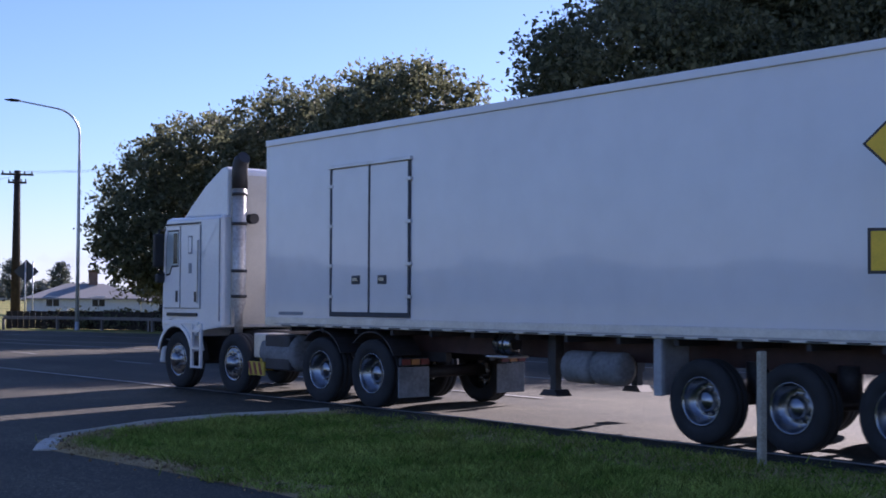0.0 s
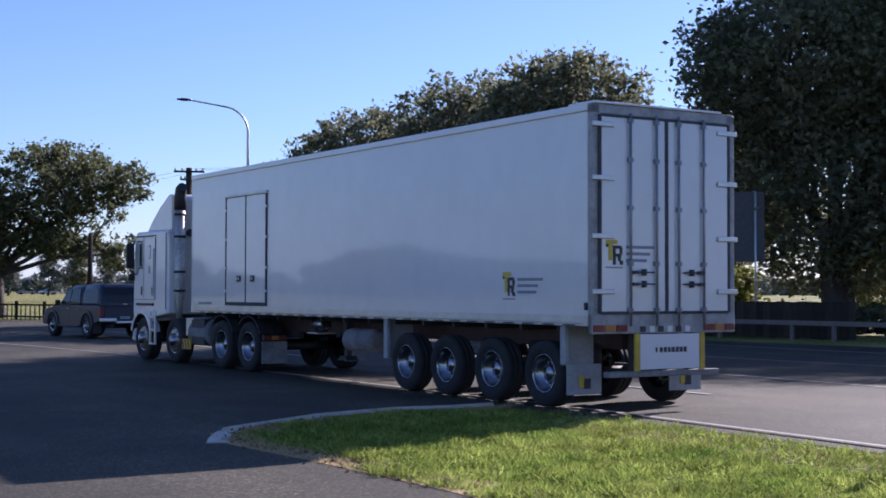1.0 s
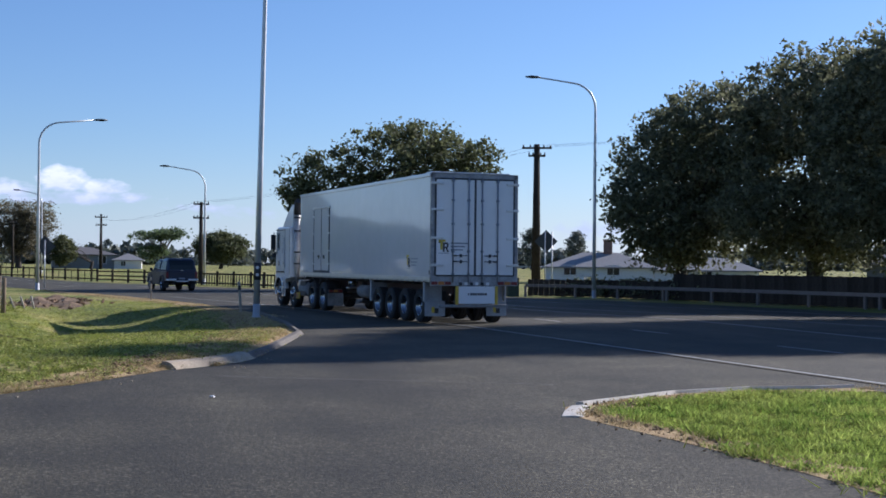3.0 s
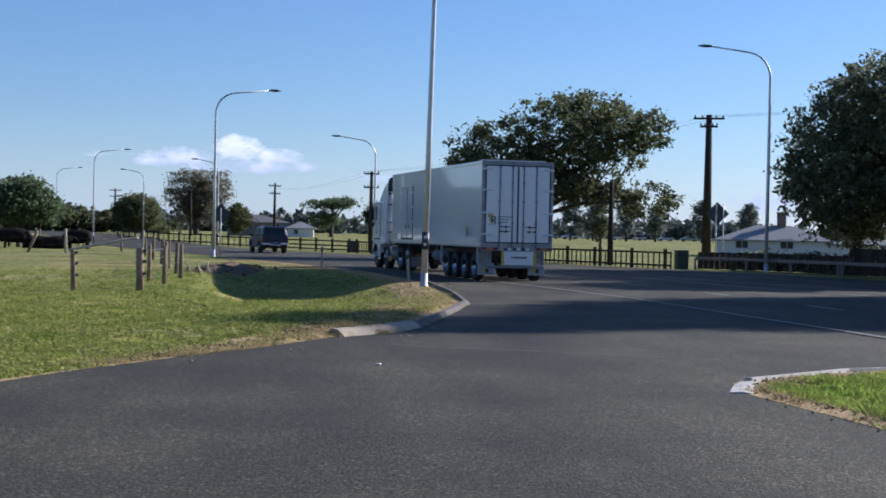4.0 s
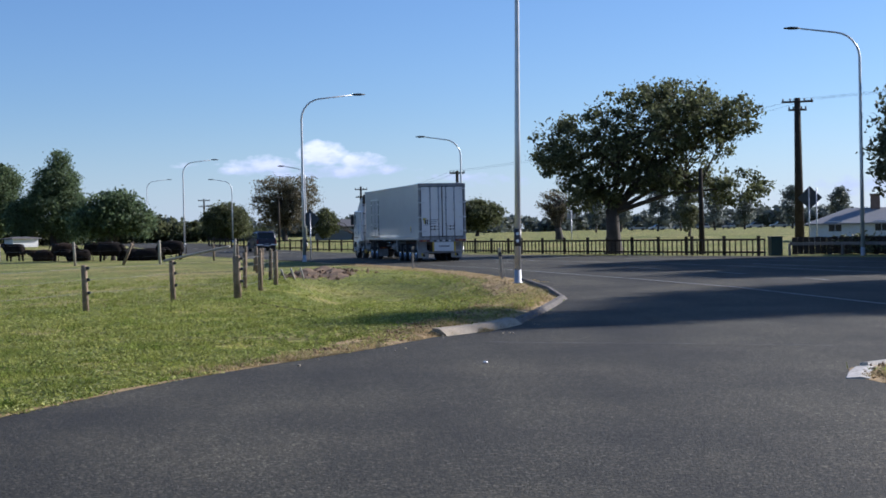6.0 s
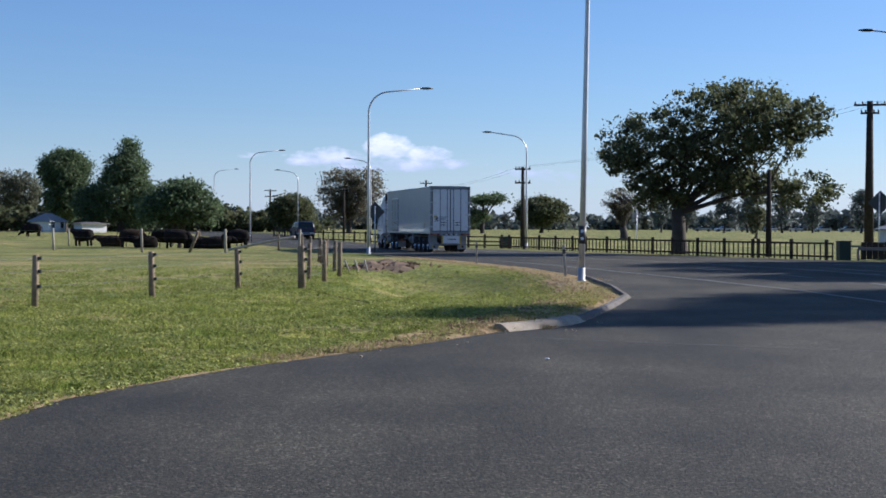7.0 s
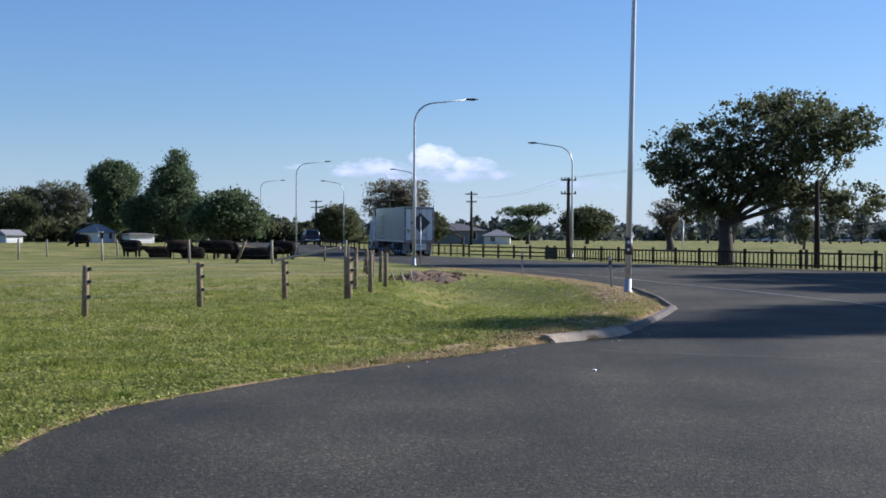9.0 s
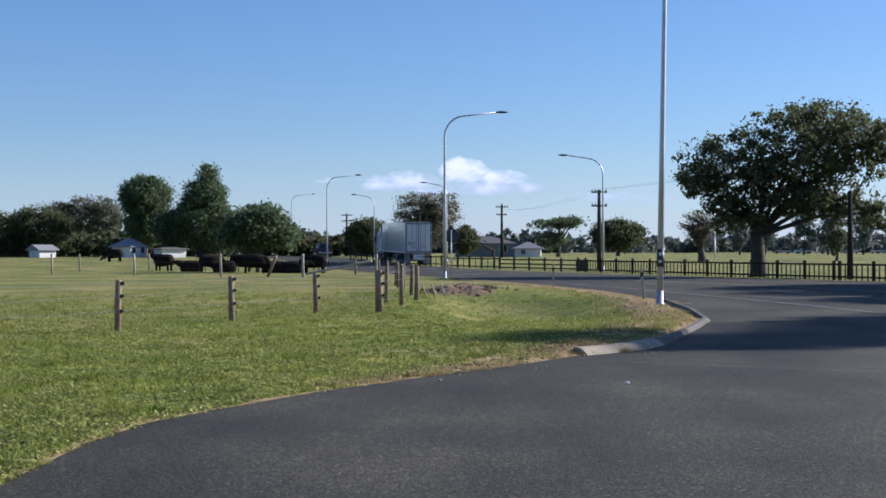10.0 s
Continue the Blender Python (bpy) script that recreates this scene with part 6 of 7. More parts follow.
def make_signs():
    face_sign("diamond_sign", "grey back of a diamond road sign on a post", 26.4, 75.2, 3.05, 0.66, DIAMOND, None, BACK, (-0.05, 0.35), 3.6, 20)
    face_sign("diamond_sign", "grey back of a diamond road sign beside the lamp", -1.4, 86.5, 2.55, 0.62, DIAMOND, None, BACK, (0.0,), 2.9, 0)
    face_sign("board_sign", "large dark back of a board sign on two posts", 35.0, 40.5, 4.1, 1.53, [(-1, -0.86), (1, -0.86), (1, 0.86), (-1, 0.86)], None, BACK, (-0.82, 1.2), 5.43, 42)
    warn = face_sign("warning_sign", "yellow diamond warning sign with a small plate on a post", 11.08, 7.5, 3.05, 0.46, DIAMOND, SIGN_YELLOW, LOGO_DARK, (0.0,), 3.4, 235)
    box_part("sub_plate", (-0.42, 0.42, 0.0, 0.02, 1.86, 2.28), LOGO_DARK, warn)
    box_part("sub_plate_face", (-0.39, 0.39, 0.021, 0.026, 1.89, 2.25), SIGN_YELLOW, warn)
    face_sign("stop_sign", "pale back of a small road sign behind the fence", 16.6, 96.0, 2.6, 0.3, [(-1, -1), (1, -1), (1, 1), (-1, 1)], None, GREY_FLAP, (0.0,), 2.9, 0)
    marker_post(3.5, 61.3, 1.0)
    marker_post(5.62, 46.2, 1.05, -4)
    marker_post(10.72, 9.0, 1.12, band=False)
    for k in range(3):
        bm = bmesh.new()
        bm_tube(bm, [(0, 0, -0.1), (0, 0, 0.45)], 0.035, 6)
        ob = part("stake", bm, PALE_WOOD)
        ob.matrix_basis = pose(-1.75 + 0.32 * k, 51.0 + 0.3 * k, ground_z(-1.5, 51), 0, -22 + 4 * k, 0)
        tagged(ob, "short pale leaning stake on the verge", "stake", "leaning stakes")
    # the green cabinet and the bin at the fence
    for x, y, w, h in ((8.35, 107.5, 0.45, 0.85), (22.9, 70.6, 0.3, 0.95)):
        root = new("roadside_cabinet")
        root.location = (x, y, ground_z(x, y))
        tagged(root, "dark green metal cabinet standing by the fence", "cabinet")
        box_part("housing", (-w, w, -0.3, 0.3, 0, h), DARK_GREEN, root, bevel=0.02)
        box_part("lid", (-w - 0.03, w + 0.03, -0.33, 0.33, h, h + 0.05), DARK_GREEN, root, bevel=0.01)
    bm = bmesh.new()
    bmesh.ops.create_icosphere(bm, subdivisions=1, radius=0.03)
    bmesh.ops.scale(bm, vec=(1.2, 0.9, 0.45), verts=bm.verts)
    ob = part("litter", bm, PANEL)
    ob.location = (1.85, 16.95, 0.03)
    tagged(ob, "crumpled white paper on the asphalt", "litter")
    # unidentified thin line across the grass, built as a brown tube
    bm = bmesh.new()
    pts = [(-2.3 + 1.75 * k / 9, 36.2 - 7.6 * k / 9 + 0.1 * (k % 3)) for k in range(10)]
    bm_tube(bm, [(x, y, ground_z(x, y) + 0.02) for x, y in pts], 0.014, 6)
    tagged(part("pipe", bm, SOIL), "thin brown line lying in the verge grass", "pipe")
    rnd = random.Random(8)
    for k in range(14):
        bm = bmesh.new()
        bmesh.ops.create_icosphere(bm, subdivisions=1, radius=rnd.uniform(0.012, 0.025))
        for v in bm.verts:
            v.co *= rnd.uniform(0.75, 1.2)
        ob = part("stone", bm, CONCRETE)
        i = rnd.randrange(6, 12)
        x, y = VERGE_EDGE[i]
        ob.location = (x + rnd.uniform(0.02, 0.5), y + rnd.uniform(-0.6, 0.2), 0.02)
        tagged(ob, "small loose stone at the asphalt edge", "stone", "loose stones")


DARK_GREEN = mat("dark_green_metal", (0.02, 0.04, 0.03), 0.5, var=0.2)


# ---- fences ----
def post_mesh(name, r, h, material, sides=8):
    bm = bmesh.new()
    bm_tube(bm, [(0, 0, -0.2), (0, 0, h - 0.02), (0.0, 0, h)], [r, r * 0.94, r * 0.8], sides)
    return to_mesh(name, bm, material)


def wire_fence(name, label, posts, h, r, heights, material, stay=None):
    root = new(name)
    tagged(root, label, "fence")
    me = post_mesh(name + "_post", r, h, material)
    rnd = random.Random(len(posts))
    for k, p in enumerate(posts):
        ob = part("post", me, None, root)
        ob.matrix_basis = pose(p[0], p[1], ground_z(*p), rnd.uniform(-2, 2), rnd.uniform(-2.5, 2.5), rnd.uniform(0, 360))
        if k == stay:
            ob.scale = (1.45, 1.45, 1.06)
        if stay is not None:
            for z in heights:
                clip = box_part("insulator", (r * 0.7, r + 0.045, -0.04, 0.04, z - 0.03, z + 0.035), BLACK_TRIM, ob)
                clip.matrix_parent_inverse = Matrix.Rotation(-ob.rotation_euler.z, 4, "Z")
    for z in heights:
        bm = bmesh.new()
        for a, b in zip(posts, posts[1:]):
            bm_tube(bm, [(a[0], a[1], ground_z(*a) + z), ((a[0] + b[0]) / 2, (a[1] + b[1]) / 2, (ground_z(*a) + ground_z(*b)) / 2 + z - 0.015), (b[0], b[1], ground_z(*b) + z)], 0.005, 4, False)
        part("wire", bm, WIRE, root)
    return root


def make_fences():
    wire_fence("paddock_fence", "weathered post and wire fence round the paddock", [(-20.5, 2.0), (-14.6, 12.0), (-10.6, 20.5), (-8.9, 24.2), (-7.2, 27.9), (-5.6, 32.0), (-4.05, 35.6), (-2.5, 36.6)], 1.05, 0.072, (0.98, 0.72, 0.42), WOOD, 7)
    wire_fence("roadside_fence", "weathered post and wire fence beside the verge", [(-2.5, 36.6), (-2.15, 41.2), (-1.9, 45.9), (-2.3, 51.0), (-2.9, 57.0), (-3.6, 64.0), (-4.5, 72.0), (-5.6, 82.0), (-8.0, 94.0), (-12.5, 112.0), (-19.0, 134.0)], 1.12, 0.075, (1.02, 0.8, 0.55, 0.3), WOOD)
    wire_fence("roadside_fence", "second row of close weathered posts beside the verge", [(-2.75, 43.5), (-2.55, 49.0), (-2.8, 54.0), (-3.3, 60.5)], 1.12, 0.065, (0.95,), WOOD)
    wire_fence("field_fence", "pale post and wire fence across the paddock", [(-62, 84), (-52, 87), (-43, 90.5), (-36, 93), (-29.1, 95.2), (-22.6, 92.1), (-15.7, 86.0), (-10.4, 84.5), (-5.9, 83.7)], 1.45, 0.085, (1.3, 0.9, 0.5), PALE_WOOD)
    wire_fence("field_fence", "thin far post and wire fence in the paddock", [(-58, 106), (-45, 108), (-31.1, 109), (-25.8, 110), (-18.0, 112), (-13.0, 113)], 1.4, 0.07, (1.2, 0.7), PALE_WOOD)
    bm = bmesh.new()
    bm_tube(bm, [(-10.6, 88.0, 0.15), (-6.2, 84.2, 1.0)], 0.08, 7)
    tagged(part("strut", bm, PALE_WOOD), "pale timber brace leaning on the fence corner", "fence brace")
    bm = bmesh.new()
    bm_tube(bm, [(-12.8, 86.0, 0.0), (-12.2, 85.6, 1.3)], 0.09, 7)
    tagged(part("leaning_post", bm, WOOD), "weathered post leaning by the cattle", "post")
    # paled roadside fence across the road
    line = [(-14.0, 158.0), (-8.5, 141.0), (-2.5, 128.0), (2.2, 117.3), (8.4, 104.4), (12.6, 92.6), (16.6, 83.4), (19.8, 75.6), (22.3, 70.4)]
    root = new("pale_fence")
    tagged(root, "long low dark wooden fence with close upright pales", "fence")
    bm = bmesh.new()
    bm_box(bm, -0.035, 0.035, -0.02, 0.02, 0.0, 0.88)
    pale = to_mesh("pale", bm, DARK_WOOD)
    bm = bmesh.new()
    bm_box(bm, -0.07, 0.07, -0.07, 0.07, -0.1, 1.05, 0.01)
    post = to_mesh("fence_post", bm, DARK_WOOD)
    for a, b in zip(line, line[1:]):
        d = Vector((b[0] - a[0], b[1] - a[1]))
        n = d.length
        turn = math.degrees(math.atan2(d.y, d.x))
        za, zb = ground_z(*a), ground_z(*b)
        ranch = a == (2.2, 117.3)
        for z in (0.2, 0.5, 0.85) if ranch else (0.18, 0.85):
            bm = bmesh.new()
            bm_box(bm, 0, n, -0.03, 0.03, z - 0.05, z + 0.05)
            ob = part("rail", bm, DARK_WOOD, root)
            ob.matrix_basis = pose(a[0], a[1], (za + zb) / 2, 0, 0, turn)
        k = 0.0
        step = 0.44
        while k < n:
            p = (a[0] + d.x * k / n, a[1] + d.y * k / n)
            i = round(k / step)
            if i % 6 == 0 if ranch else a[1] < 120 or i % 3 == 0:
                ob = part("post" if i % 6 == 0 else "pale", post if i % 6 == 0 else pale, None, root)
                ob.matrix_basis = pose(p[0], p[1], za + (zb - za) * k / n, 0, 0, turn)
            k += step
    # close-boarded fence behind the rail
    line = [(23.9, 70.9), (26.3, 69.2), (28.8, 63.0), (30.6, 56.6), (32.3, 49.4), (33.8, 42.2), (35.1, 34.0)]
    root = new("board_fence")
    tagged(root, "dark close-boarded wooden fence behind the low rail", "fence")
    boards = []
    for h in (0.92, 1.30):
        bm = bmesh.new()
        bm_box(bm, 0.0, 0.285, -0.015, 0.015, 0.02, h)
        boards.append(to_mesh("board", bm, DARK_WOOD))
    for a, b in zip(line, line[1:]):
        d = Vector((b[0] - a[0], b[1] - a[1]))
        turn = math.degrees(math.atan2(d.y, d.x))
        k = 0.0
        while k < d.length:
            ob = part("board", boards[1 if a[1] < 64 else 0], None, root)
            ob.matrix_basis = pose(a[0] + d.x * k / d.length, a[1] + d.y * k / d.length, 0.012 * (int(k * 7) % 3), 0, 0, turn)
            k += 0.3
    # low rail under the trees
    line = [(23.4, 69.8), (25.6, 68.2), (28.0, 62.0), (29.7, 56.0), (31.4, 49.0), (32.9, 42.0), (34.2, 34.0), (35.0, 24.0), (35.6, 10.0)]
    root = new("guard_rail")
    tagged(root, "low pale timber rail on short posts beside the road", "guard rail")
    for a, b in zip(line, line[1:]):
        d = Vector((b[0] - a[0], b[1] - a[1]))
        n = d.length
        turn = math.degrees(math.atan2(d.y, d.x))
        bm = bmesh.new()
        bm_box(bm, 0, n, -0.04, 0.04, 0.52, 0.68, 0.01)
        ob = part("rail", bm, RAIL_PAINT, root)
        ob.matrix_basis = pose(a[0], a[1], 0, 0, 0, turn)
        for k in range(int(n // 3.2) + 1):
            bm = bmesh.new()
            bm_box(bm, -0.06, 0.06, -0.06, 0.06, -0.1, 0.6, 0.01)
            ob = part("post", bm, RAIL_PAINT, root)
            ob.matrix_basis = pose(a[0] + d.x * k * 3.2 / n, a[1] + d.y * k * 3.2 / n, 0, 0, 0, turn)


RAIL_PAINT = mat("pale_rail", (0.15, 0.13, 0.115), 0.8, var=0.2, scale=3)


# ---- houses ----
WALL_WHITE = mat("white_weatherboard", (0.66, 0.66, 0.64), 0.75, var=0.1)
WALL_GREY = mat("grey_blue_wall", (0.21, 0.235, 0.26), 0.8, var=0.1)
ROOF = mat("iron_roof", (0.12, 0.115, 0.115), 0.7, var=0.15)
ROOF_PALE = mat("pale_iron_roof", (0.23, 0.23, 0.235), 0.7, var=0.12)
BRICK = mat("chimney_brick", (0.20, 0.13, 0.10), 0.9, var=0.2)


def house(label, x, y, turn, w, d, wall_h, roof_h, wall, roof, windows=(), chimney=None, hip=True, name="house"):
    root = new(name)
    root.matrix_basis = pose(x, y, ground_z(x, y), 0, 0, turn)
    tagged(root, label, "house")
    bm = bmesh.new()
    bm_box(bm, -w / 2, w / 2, -d / 2, d / 2, -0.2, wall_h)
    part("wall", bm, wall, root)
    bm = bmesh.new()
    e, ins = 0.35, (d / 2 if hip else 0.0)
    base = [bm.verts.new(p) for p in ((-w / 2 - e, -d / 2 - e, wall_h), (w / 2 + e, -d / 2 - e, wall_h), (w / 2 + e, d / 2 + e, wall_h), (-w / 2 - e, d / 2 + e, wall_h))]
    low = [bm.verts.new(v.co - Vector((0, 0, 0.12))) for v in base]
    r = [bm.verts.new(p) for p in ((-w / 2 - e + ins, 0, wall_h + roof_h), (w / 2 + e - ins, 0, wall_h + roof_h))]
    for f in ((base[0], base[1], r[1], r[0]), (base[2], base[3], r[0], r[1]), (base[1], base[2], r[1]), (base[3], base[0], r[0]), low[::-1]):
        bm.faces.new(f)
    for i in range(4):
        bm.faces.new((low[i], low[(i + 1) % 4], base[(i + 1) % 4], base[i]))
    part("roof", bm, roof, root)
    for u, z, ww, hh in windows:
        fr = box_part("window", (u - ww / 2 - 0.06, u + ww / 2 + 0.06, -d / 2 - 0.05, -d / 2 - 0.004, z - 0.06, z + hh + 0.06), WALL_WHITE, root)
        for s in (-1, 1):
            box_part("pane", (u + s * ww / 4 - ww / 4 + 0.03, u + s * ww / 4 + ww / 4 - 0.03, -d / 2 - 0.06, -d / 2 - 0.052, z, z + hh), GLASS_DARK, fr)
    if chimney:
        cx, h = chimney
        bm = bmesh.new()
        bm_box(bm, cx - 0.4, cx + 0.4, -0.4, 0.4, wall_h, wall_h + h)
        bm_box(bm, cx - 0.46, cx + 0.46, -0.46, 0.46, wall_h + h - 0.15, wall_h + h)
        part("chimney", bm, BRICK, root)


def make_houses():
    house("low grey-blue house with an iron roof beyond the road", 1.6, 196, 2, 8.2, 7, 1.9, 1.0, WALL_GREY, ROOF, ((-2.0, 0.9, 1.0, 0.8), (2.4, 0.7, 1.0, 1.0)))
    house("small white cottage beside the grey-blue house", 7.6, 194, -4, 3.6, 4, 1.2, 0.9, WALL_WHITE, ROOF_PALE, ((-0.6, 0.4, 0.6, 0.6),), name="cottage")
    house("long white building with a brick chimney behind the fence", 46.5, 118, -22, 9.5, 7, 1.5, 1.3, WALL_WHITE, ROOF_PALE, ((-2.6, 0.8, 1.1, 0.8), (1.2, 0.8, 1.1, 0.8)), (0.7, 2.5), name="building")
    house("long low white shed beside the white building", 55.0, 114, -24, 9.0, 6, 1.3, 1.1, WALL_WHITE, ROOF_PALE, ((0, 0.6, 1.0, 0.6),), name="shed")
    house("white farm cottage behind the paddock", -47.4, 190, 68, 3.6, 3.0, 1.5, 1.1, WALL_WHITE, ROOF_PALE, ((-1.0, 0.6, 0.7, 0.8), (1.0, 0.6, 0.7, 0.8)), name="cottage")
    house("low white shed behind the paddock", -41.5, 189, 40, 3.6, 2.4, 1.2, 0.2, WALL_WHITE, ROOF, (), name="shed")
    house("small grey gabled shed at the field's edge", -60.0, 192, 50, 2.6, 2.6, 1.1, 0.7, WALL_WHITE, ROOF_PALE, (), hip=False, name="shed")
    house("white house glimpsed behind the roadside trees", 54.0, 66.0, -39, 8.0, 6.0, 2.3, 1.3, WALL_WHITE, ROOF_PALE, ((-2.2, 0.8, 1.1, 1.0), (1.6, 0.8, 1.1, 1.0)))
    house("low house roof glimpsed through the trees", 50.0, 74, -34, 6.0, 5.0, 2.0, 1.1, WALL_GREY, ROOF_PALE, (), name="shed")


# ---- cattle and parked vehicles ----
HIDE = mat("black_hide", (0.016, 0.013, 0.012), 0.95, var=0.5, scale=2.5, spec=0.08)
HIDE_BROWN = mat("dark_brown_hide", (0.03, 0.021, 0.016), 0.95, var=0.5, scale=2.5, spec=0.08)
HIDE_WHITE = mat("white_hide", (0.5, 0.48, 0.44), 0.75, var=0.1)


def make_cow(label, x, y, turn, hide, grazing=True, lying=False):
    root = new("cow")
    drop = -0.5 if lying else 0.0
    root.matrix_basis = pose(x, y, ground_z(x, y) + drop, 0, 0, turn)
    tagged(root, label, "cow", "cattle in the paddock")
    bm = bmesh.new()
    bm_tube(bm, [(-0.98, 0, 1.0), (-0.88, 0, 0.97), (-0.45, 0, 0.88), (0.1, 0, 0.83), (0.55, 0, 0.88), (0.88, 0, 0.95), (1.0, 0, 0.98)], [0.2, 0.36, 0.43, 0.47, 0.45, 0.36, 0.2], 12)
    rnd = random.Random(int(x * 10))
    for v in bm.verts:
        v.co.z = 0.9 + (v.co.z - 0.9) * 1.12 + 0.05 * math.cos(3.2 * v.co.x) + rnd.uniform(-0.03, 0.03)
        v.co.x *= 0.88
        v.co.y += rnd.uniform(-0.03, 0.03)
    part("body", bm, hide, root)
    bm = bmesh.new()
    hz = 0.35 if grazing and not lying else 1.25
    bm_tube(bm, [(0.66, 0, 1.02), (1.02, 0, (1.05 + hz) / 2), (1.28, 0, hz)], [0.36, 0.25, 0.17], 10)
    part("neck", bm, hide, root)
    bm = bmesh.new()
    bm_tube(bm, [(1.25, 0, hz + 0.1), (1.42, 0, hz), (1.62, 0, hz - 0.16), (1.68, 0, hz - 0.22)], [0.09, 0.13, 0.10, 0.06], 10)
    for s in (-1, 1):
        bm_tube(bm, [(1.3, s * 0.1, hz + 0.1), (1.28, s * 0.26, hz + 0.1)], [0.05, 0.02], 6)
    part("head", bm, HIDE_WHITE if "white face" in label else hide, root)
    for px in (-0.64, 0.6):
        for py in (-0.2, 0.2):
            bm = bmesh.new()
            bm_tube(bm, [(px, py, 0.85), (px + 0.02, py, 0.45), (px, py, 0.0)], [0.19, 0.10, 0.075], 8)
            part("leg", bm, hide, root)
    bm = bmesh.new()
    bm_tube(bm, [(-0.95, 0, 1.15), (-1.05, 0, 0.9), (-1.06, 0, 0.45)], [0.035, 0.025, 0.04], 6)
    part("tail", bm, hide, root)


def make_cattle():
    make_cow("black cow grazing in the paddock", -39.0, 150.0, 170, HIDE)
    make_cow("black cow standing in the paddock", -25.0, 111.5, 150, HIDE, False)
    make_cow("dark brown cow lying in the paddock", -22.0, 108.0, 180, HIDE_BROWN, lying=True)
    make_cow("dark brown cow grazing beside another", -20.2, 106.0, 15, HIDE_BROWN)
    make_cow("black cow lying beside the brown ones", -18.9, 105.0, 200, HIDE, lying=True)
    make_cow("black cow grazing at the tree", -16.0, 101.0, 8, HIDE)
    make_cow("black cow with a white face beside the tree", -17.9, 106.5, 10, HIDE, False)
    make_cow("black cow lying under the tree", -14.6, 101.5, 185, HIDE, lying=True)
    make_cow("black cow lying behind the leaning post", -13.2, 100.2, 5, HIDE, lying=True)
    make_cow("black cow grazing near the fence corner", -11.6, 101.0, 172, HIDE)


def parked_car(x, y, turn, paint, label):
    root = new("parked_car")
    root.matrix_basis = pose(x, y, ground_z(x, y), 0, 0, turn)
    tagged(root, label, "car", "cars parked in the field")
    bm = bmesh.new()
    bm_extrude(bm, [(-2.1, 0.3), (-2.1, 0.8), (-1.9, 0.85), (1.0, 0.9), (2.0, 0.75), (2.1, 0.3)], "x", -0.85, 0.85, 0.04)
    part("body", bm, paint, root)
    bm = bmesh.new()
    bm_extrude(bm, [(-1.8, 0.86), (-1.3, 1.38), (0.1, 1.4), (0.9, 0.88)], "x", -0.75, 0.75, 0.04)
    part("cabin", bm, GLASS_DARK, root)
    for px in (-0.78, 0.78):
        for py in (-1.3, 1.3):
            bm = bmesh.new()
            bm_tube(bm, [(px - 0.09, py, 0.3), (px + 0.09, py, 0.3)], 0.3, 12)
            part("wheel", bm, TYRE, root)


CAR_SILVER = mat("silver_car_paint", (0.22, 0.24, 0.26), 0.35, 0.3, var=0.05, coat=0.5)
CAR_WHITE = mat("white_car_paint", (0.36, 0.37, 0.38), 0.4, var=0.05, coat=0.5)


def make_cars():
    rnd = random.Random(9)
    for k in range(12):
        parked_car(74.0 + 5.4 * k + rnd.uniform(-0.8, 0.8), 335.0 - 1.6 * k + rnd.uniform(-3, 3), rnd.choice((80, 95, 10)), (CAR_SILVER, CAR_WHITE)[k % 2], ("silver car parked in the far field", "white car parked in the far field")[k % 2])


make_lamps()
make_poles()
make_signs()
make_fences()
make_houses()
make_cattle()
make_cars()


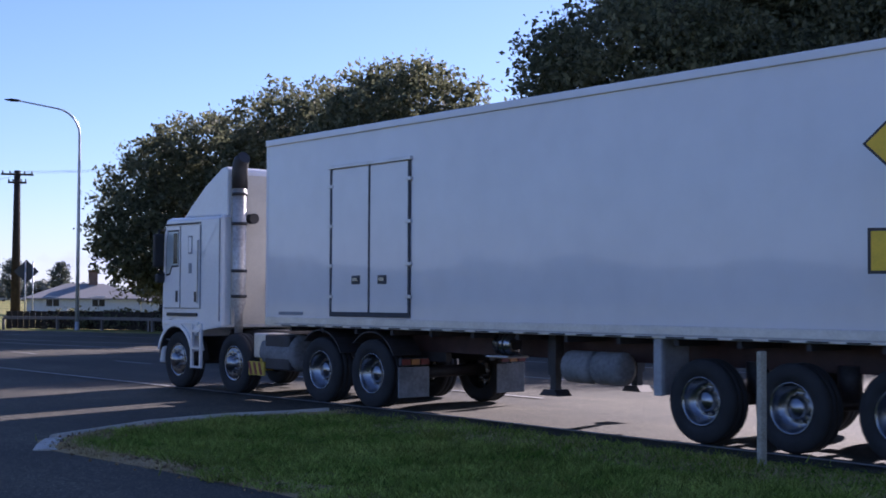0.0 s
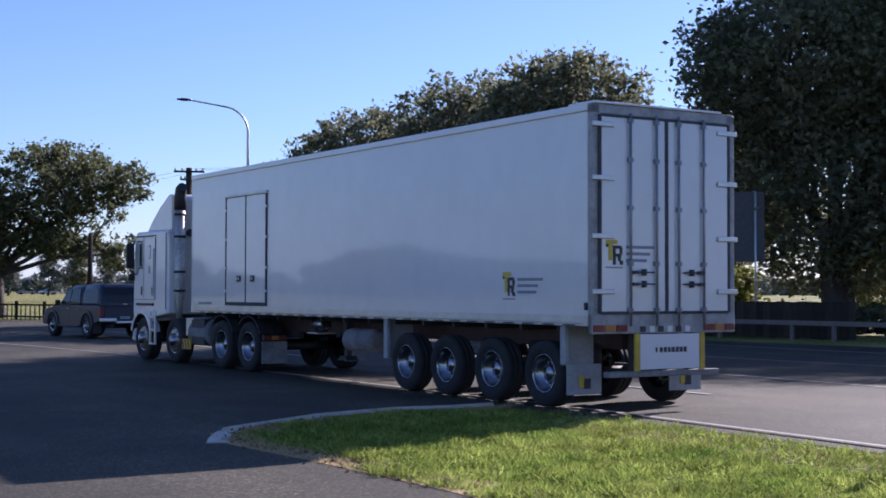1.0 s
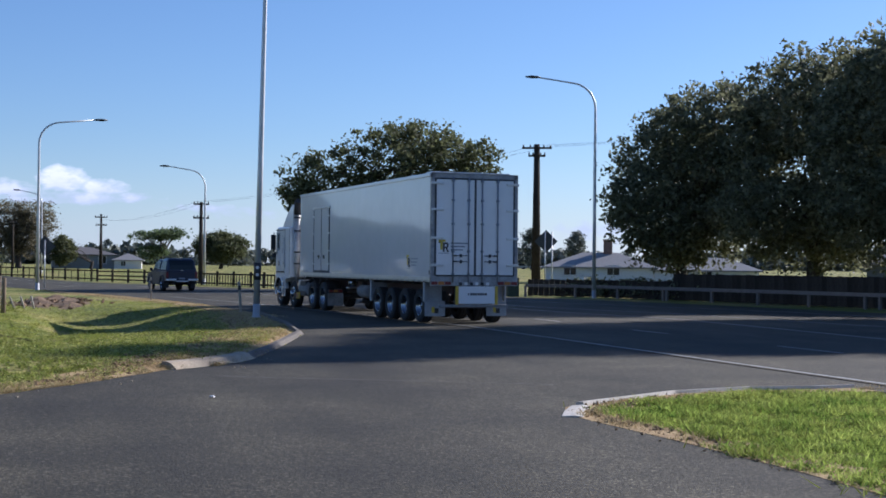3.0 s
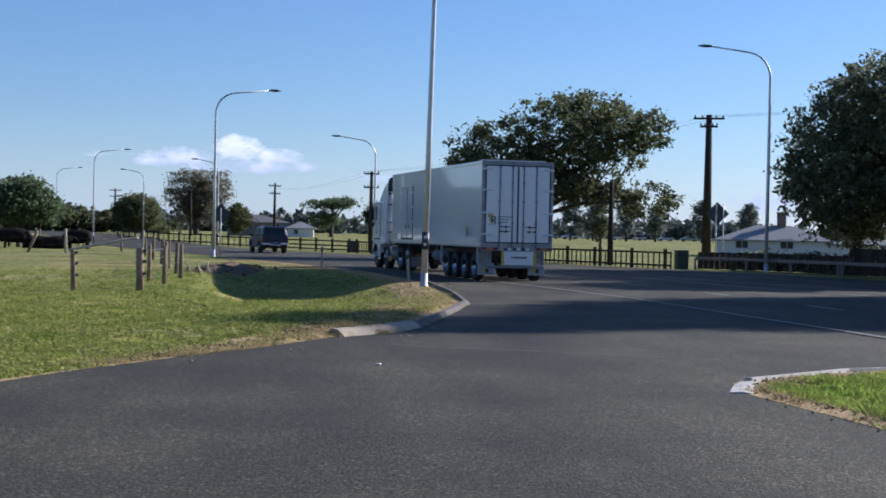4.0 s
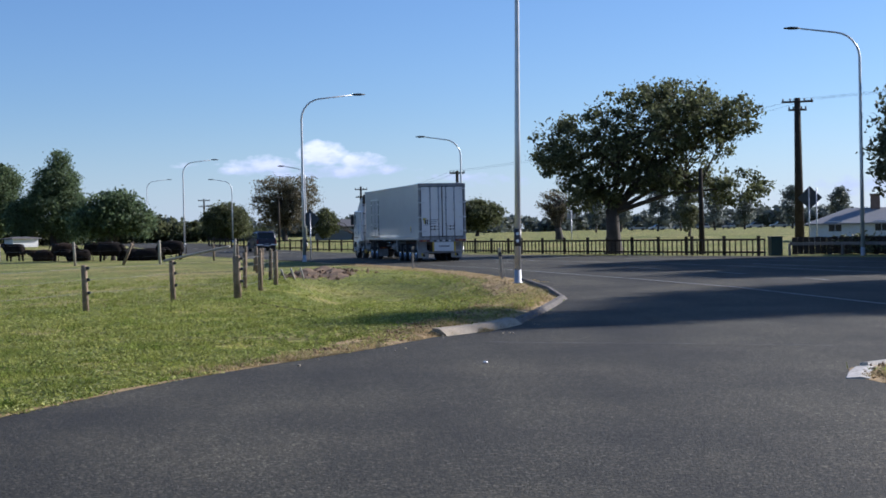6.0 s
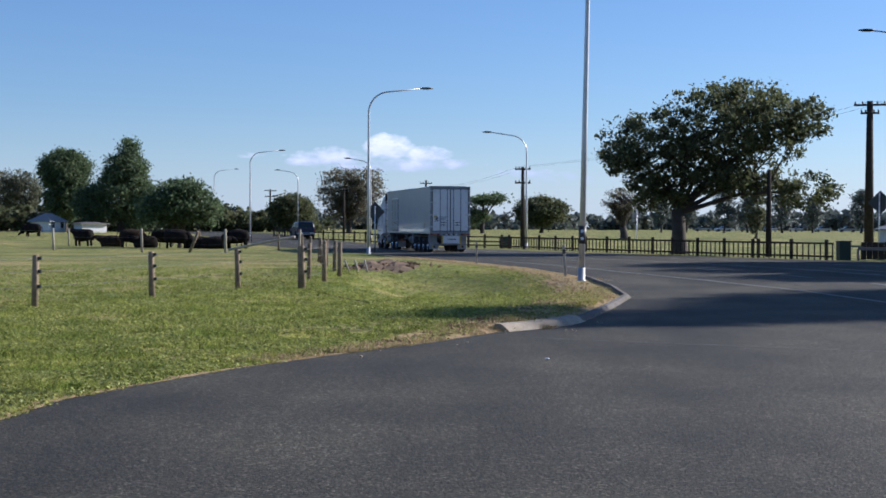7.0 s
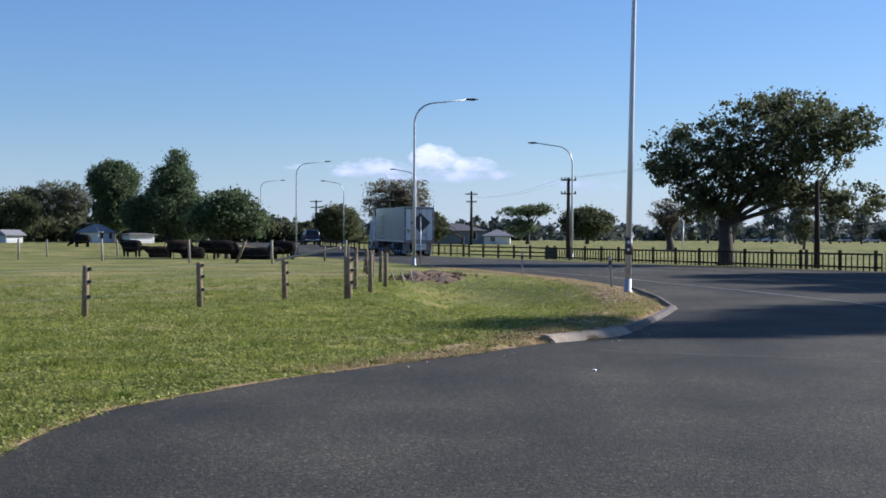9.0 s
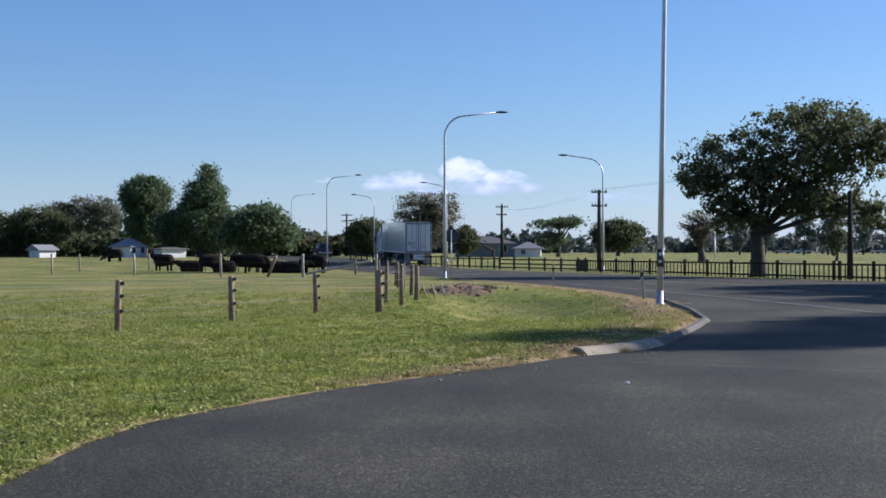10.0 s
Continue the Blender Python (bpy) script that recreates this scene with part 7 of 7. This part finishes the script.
# ---- motions ----
def along(path, t):
    """Place and heading on a path of (seconds, x, y, heading), smooth through its rows."""
    ts = [r[0] for r in path]
    out = []
    for c in (1, 2, 3):
        v = [r[c] for r in path]
        i = max(0, min(len(ts) - 2, sum(1 for s in ts if s <= t) - 1))
        h = ts[i + 1] - ts[i]
        u = (t - ts[i]) / h
        def slope(k):
            a, b = max(k - 1, 0), min(k + 1, len(ts) - 1)
            return (v[b] - v[a]) / (ts[b] - ts[a])
        m0, m1 = slope(i) * h, slope(i + 1) * h
        out.append((2 * u ** 3 - 3 * u * u + 1) * v[i] + (u ** 3 - 2 * u * u + u) * m0 + (3 * u * u - 2 * u ** 3) * v[i + 1] + (u ** 3 - u * u) * m1)
    return out


def on_road(x, y, heading, back, front):
    """A pose on the road whose pitch follows the slow rise."""
    h = radians(heading)
    za = road_z(x + back * math.sin(h), y + back * math.cos(h))
    zb = road_z(x + front * math.sin(h), y + front * math.cos(h))
    slope = (zb - za) / (front - back)
    return pose(x, y, za - back * slope + 0.016, math.degrees(math.atan(slope)), 0, -heading)


def roll_wheels(wheels, run):
    for ob, hub, r in wheels:
        walk(ob, [(t, pose(hub.x, hub.y, hub.z, -math.degrees(s / r))) for t, s in run])


def run_of(path):
    out, s, last = [], 0.0, None
    for k in range(301):
        t = k / 30
        x, y, _ = along(path, t)
        if last:
            s += math.hypot(x - last[0], y - last[1])
        last = (x, y)
        out.append((t, s))
    return out


def motions():
    steps = [k * 0.25 for k in range(41)]
    rows, rows2, rows3 = [], [], []
    for t in steps:
        x, y, h = along(TRAILER_PATH, t)
        rows.append((t, on_road(x, y, h, 1.2, 12.0)))
        k = 11.95
        bend = -1.3
        kx, ky = x + k * math.sin(radians(h)), y + k * math.cos(radians(h))
        rows2.append((t, on_road(kx, ky, h + bend, -0.6, 5.1)))
        x, y, h = along(PICKUP_PATH, t)
        rows3.append((t, on_road(x, y, h, -1.4, 1.4)))
    walk(trailer, rows)
    walk(tractor, rows2)
    walk(pickup, rows3)
    run = run_of(TRAILER_PATH)
    roll_wheels(trailer_wheels, run)
    roll_wheels(tractor_wheels, run)
    roll_wheels(pickup_wheels, run_of(PICKUP_PATH))


motions()
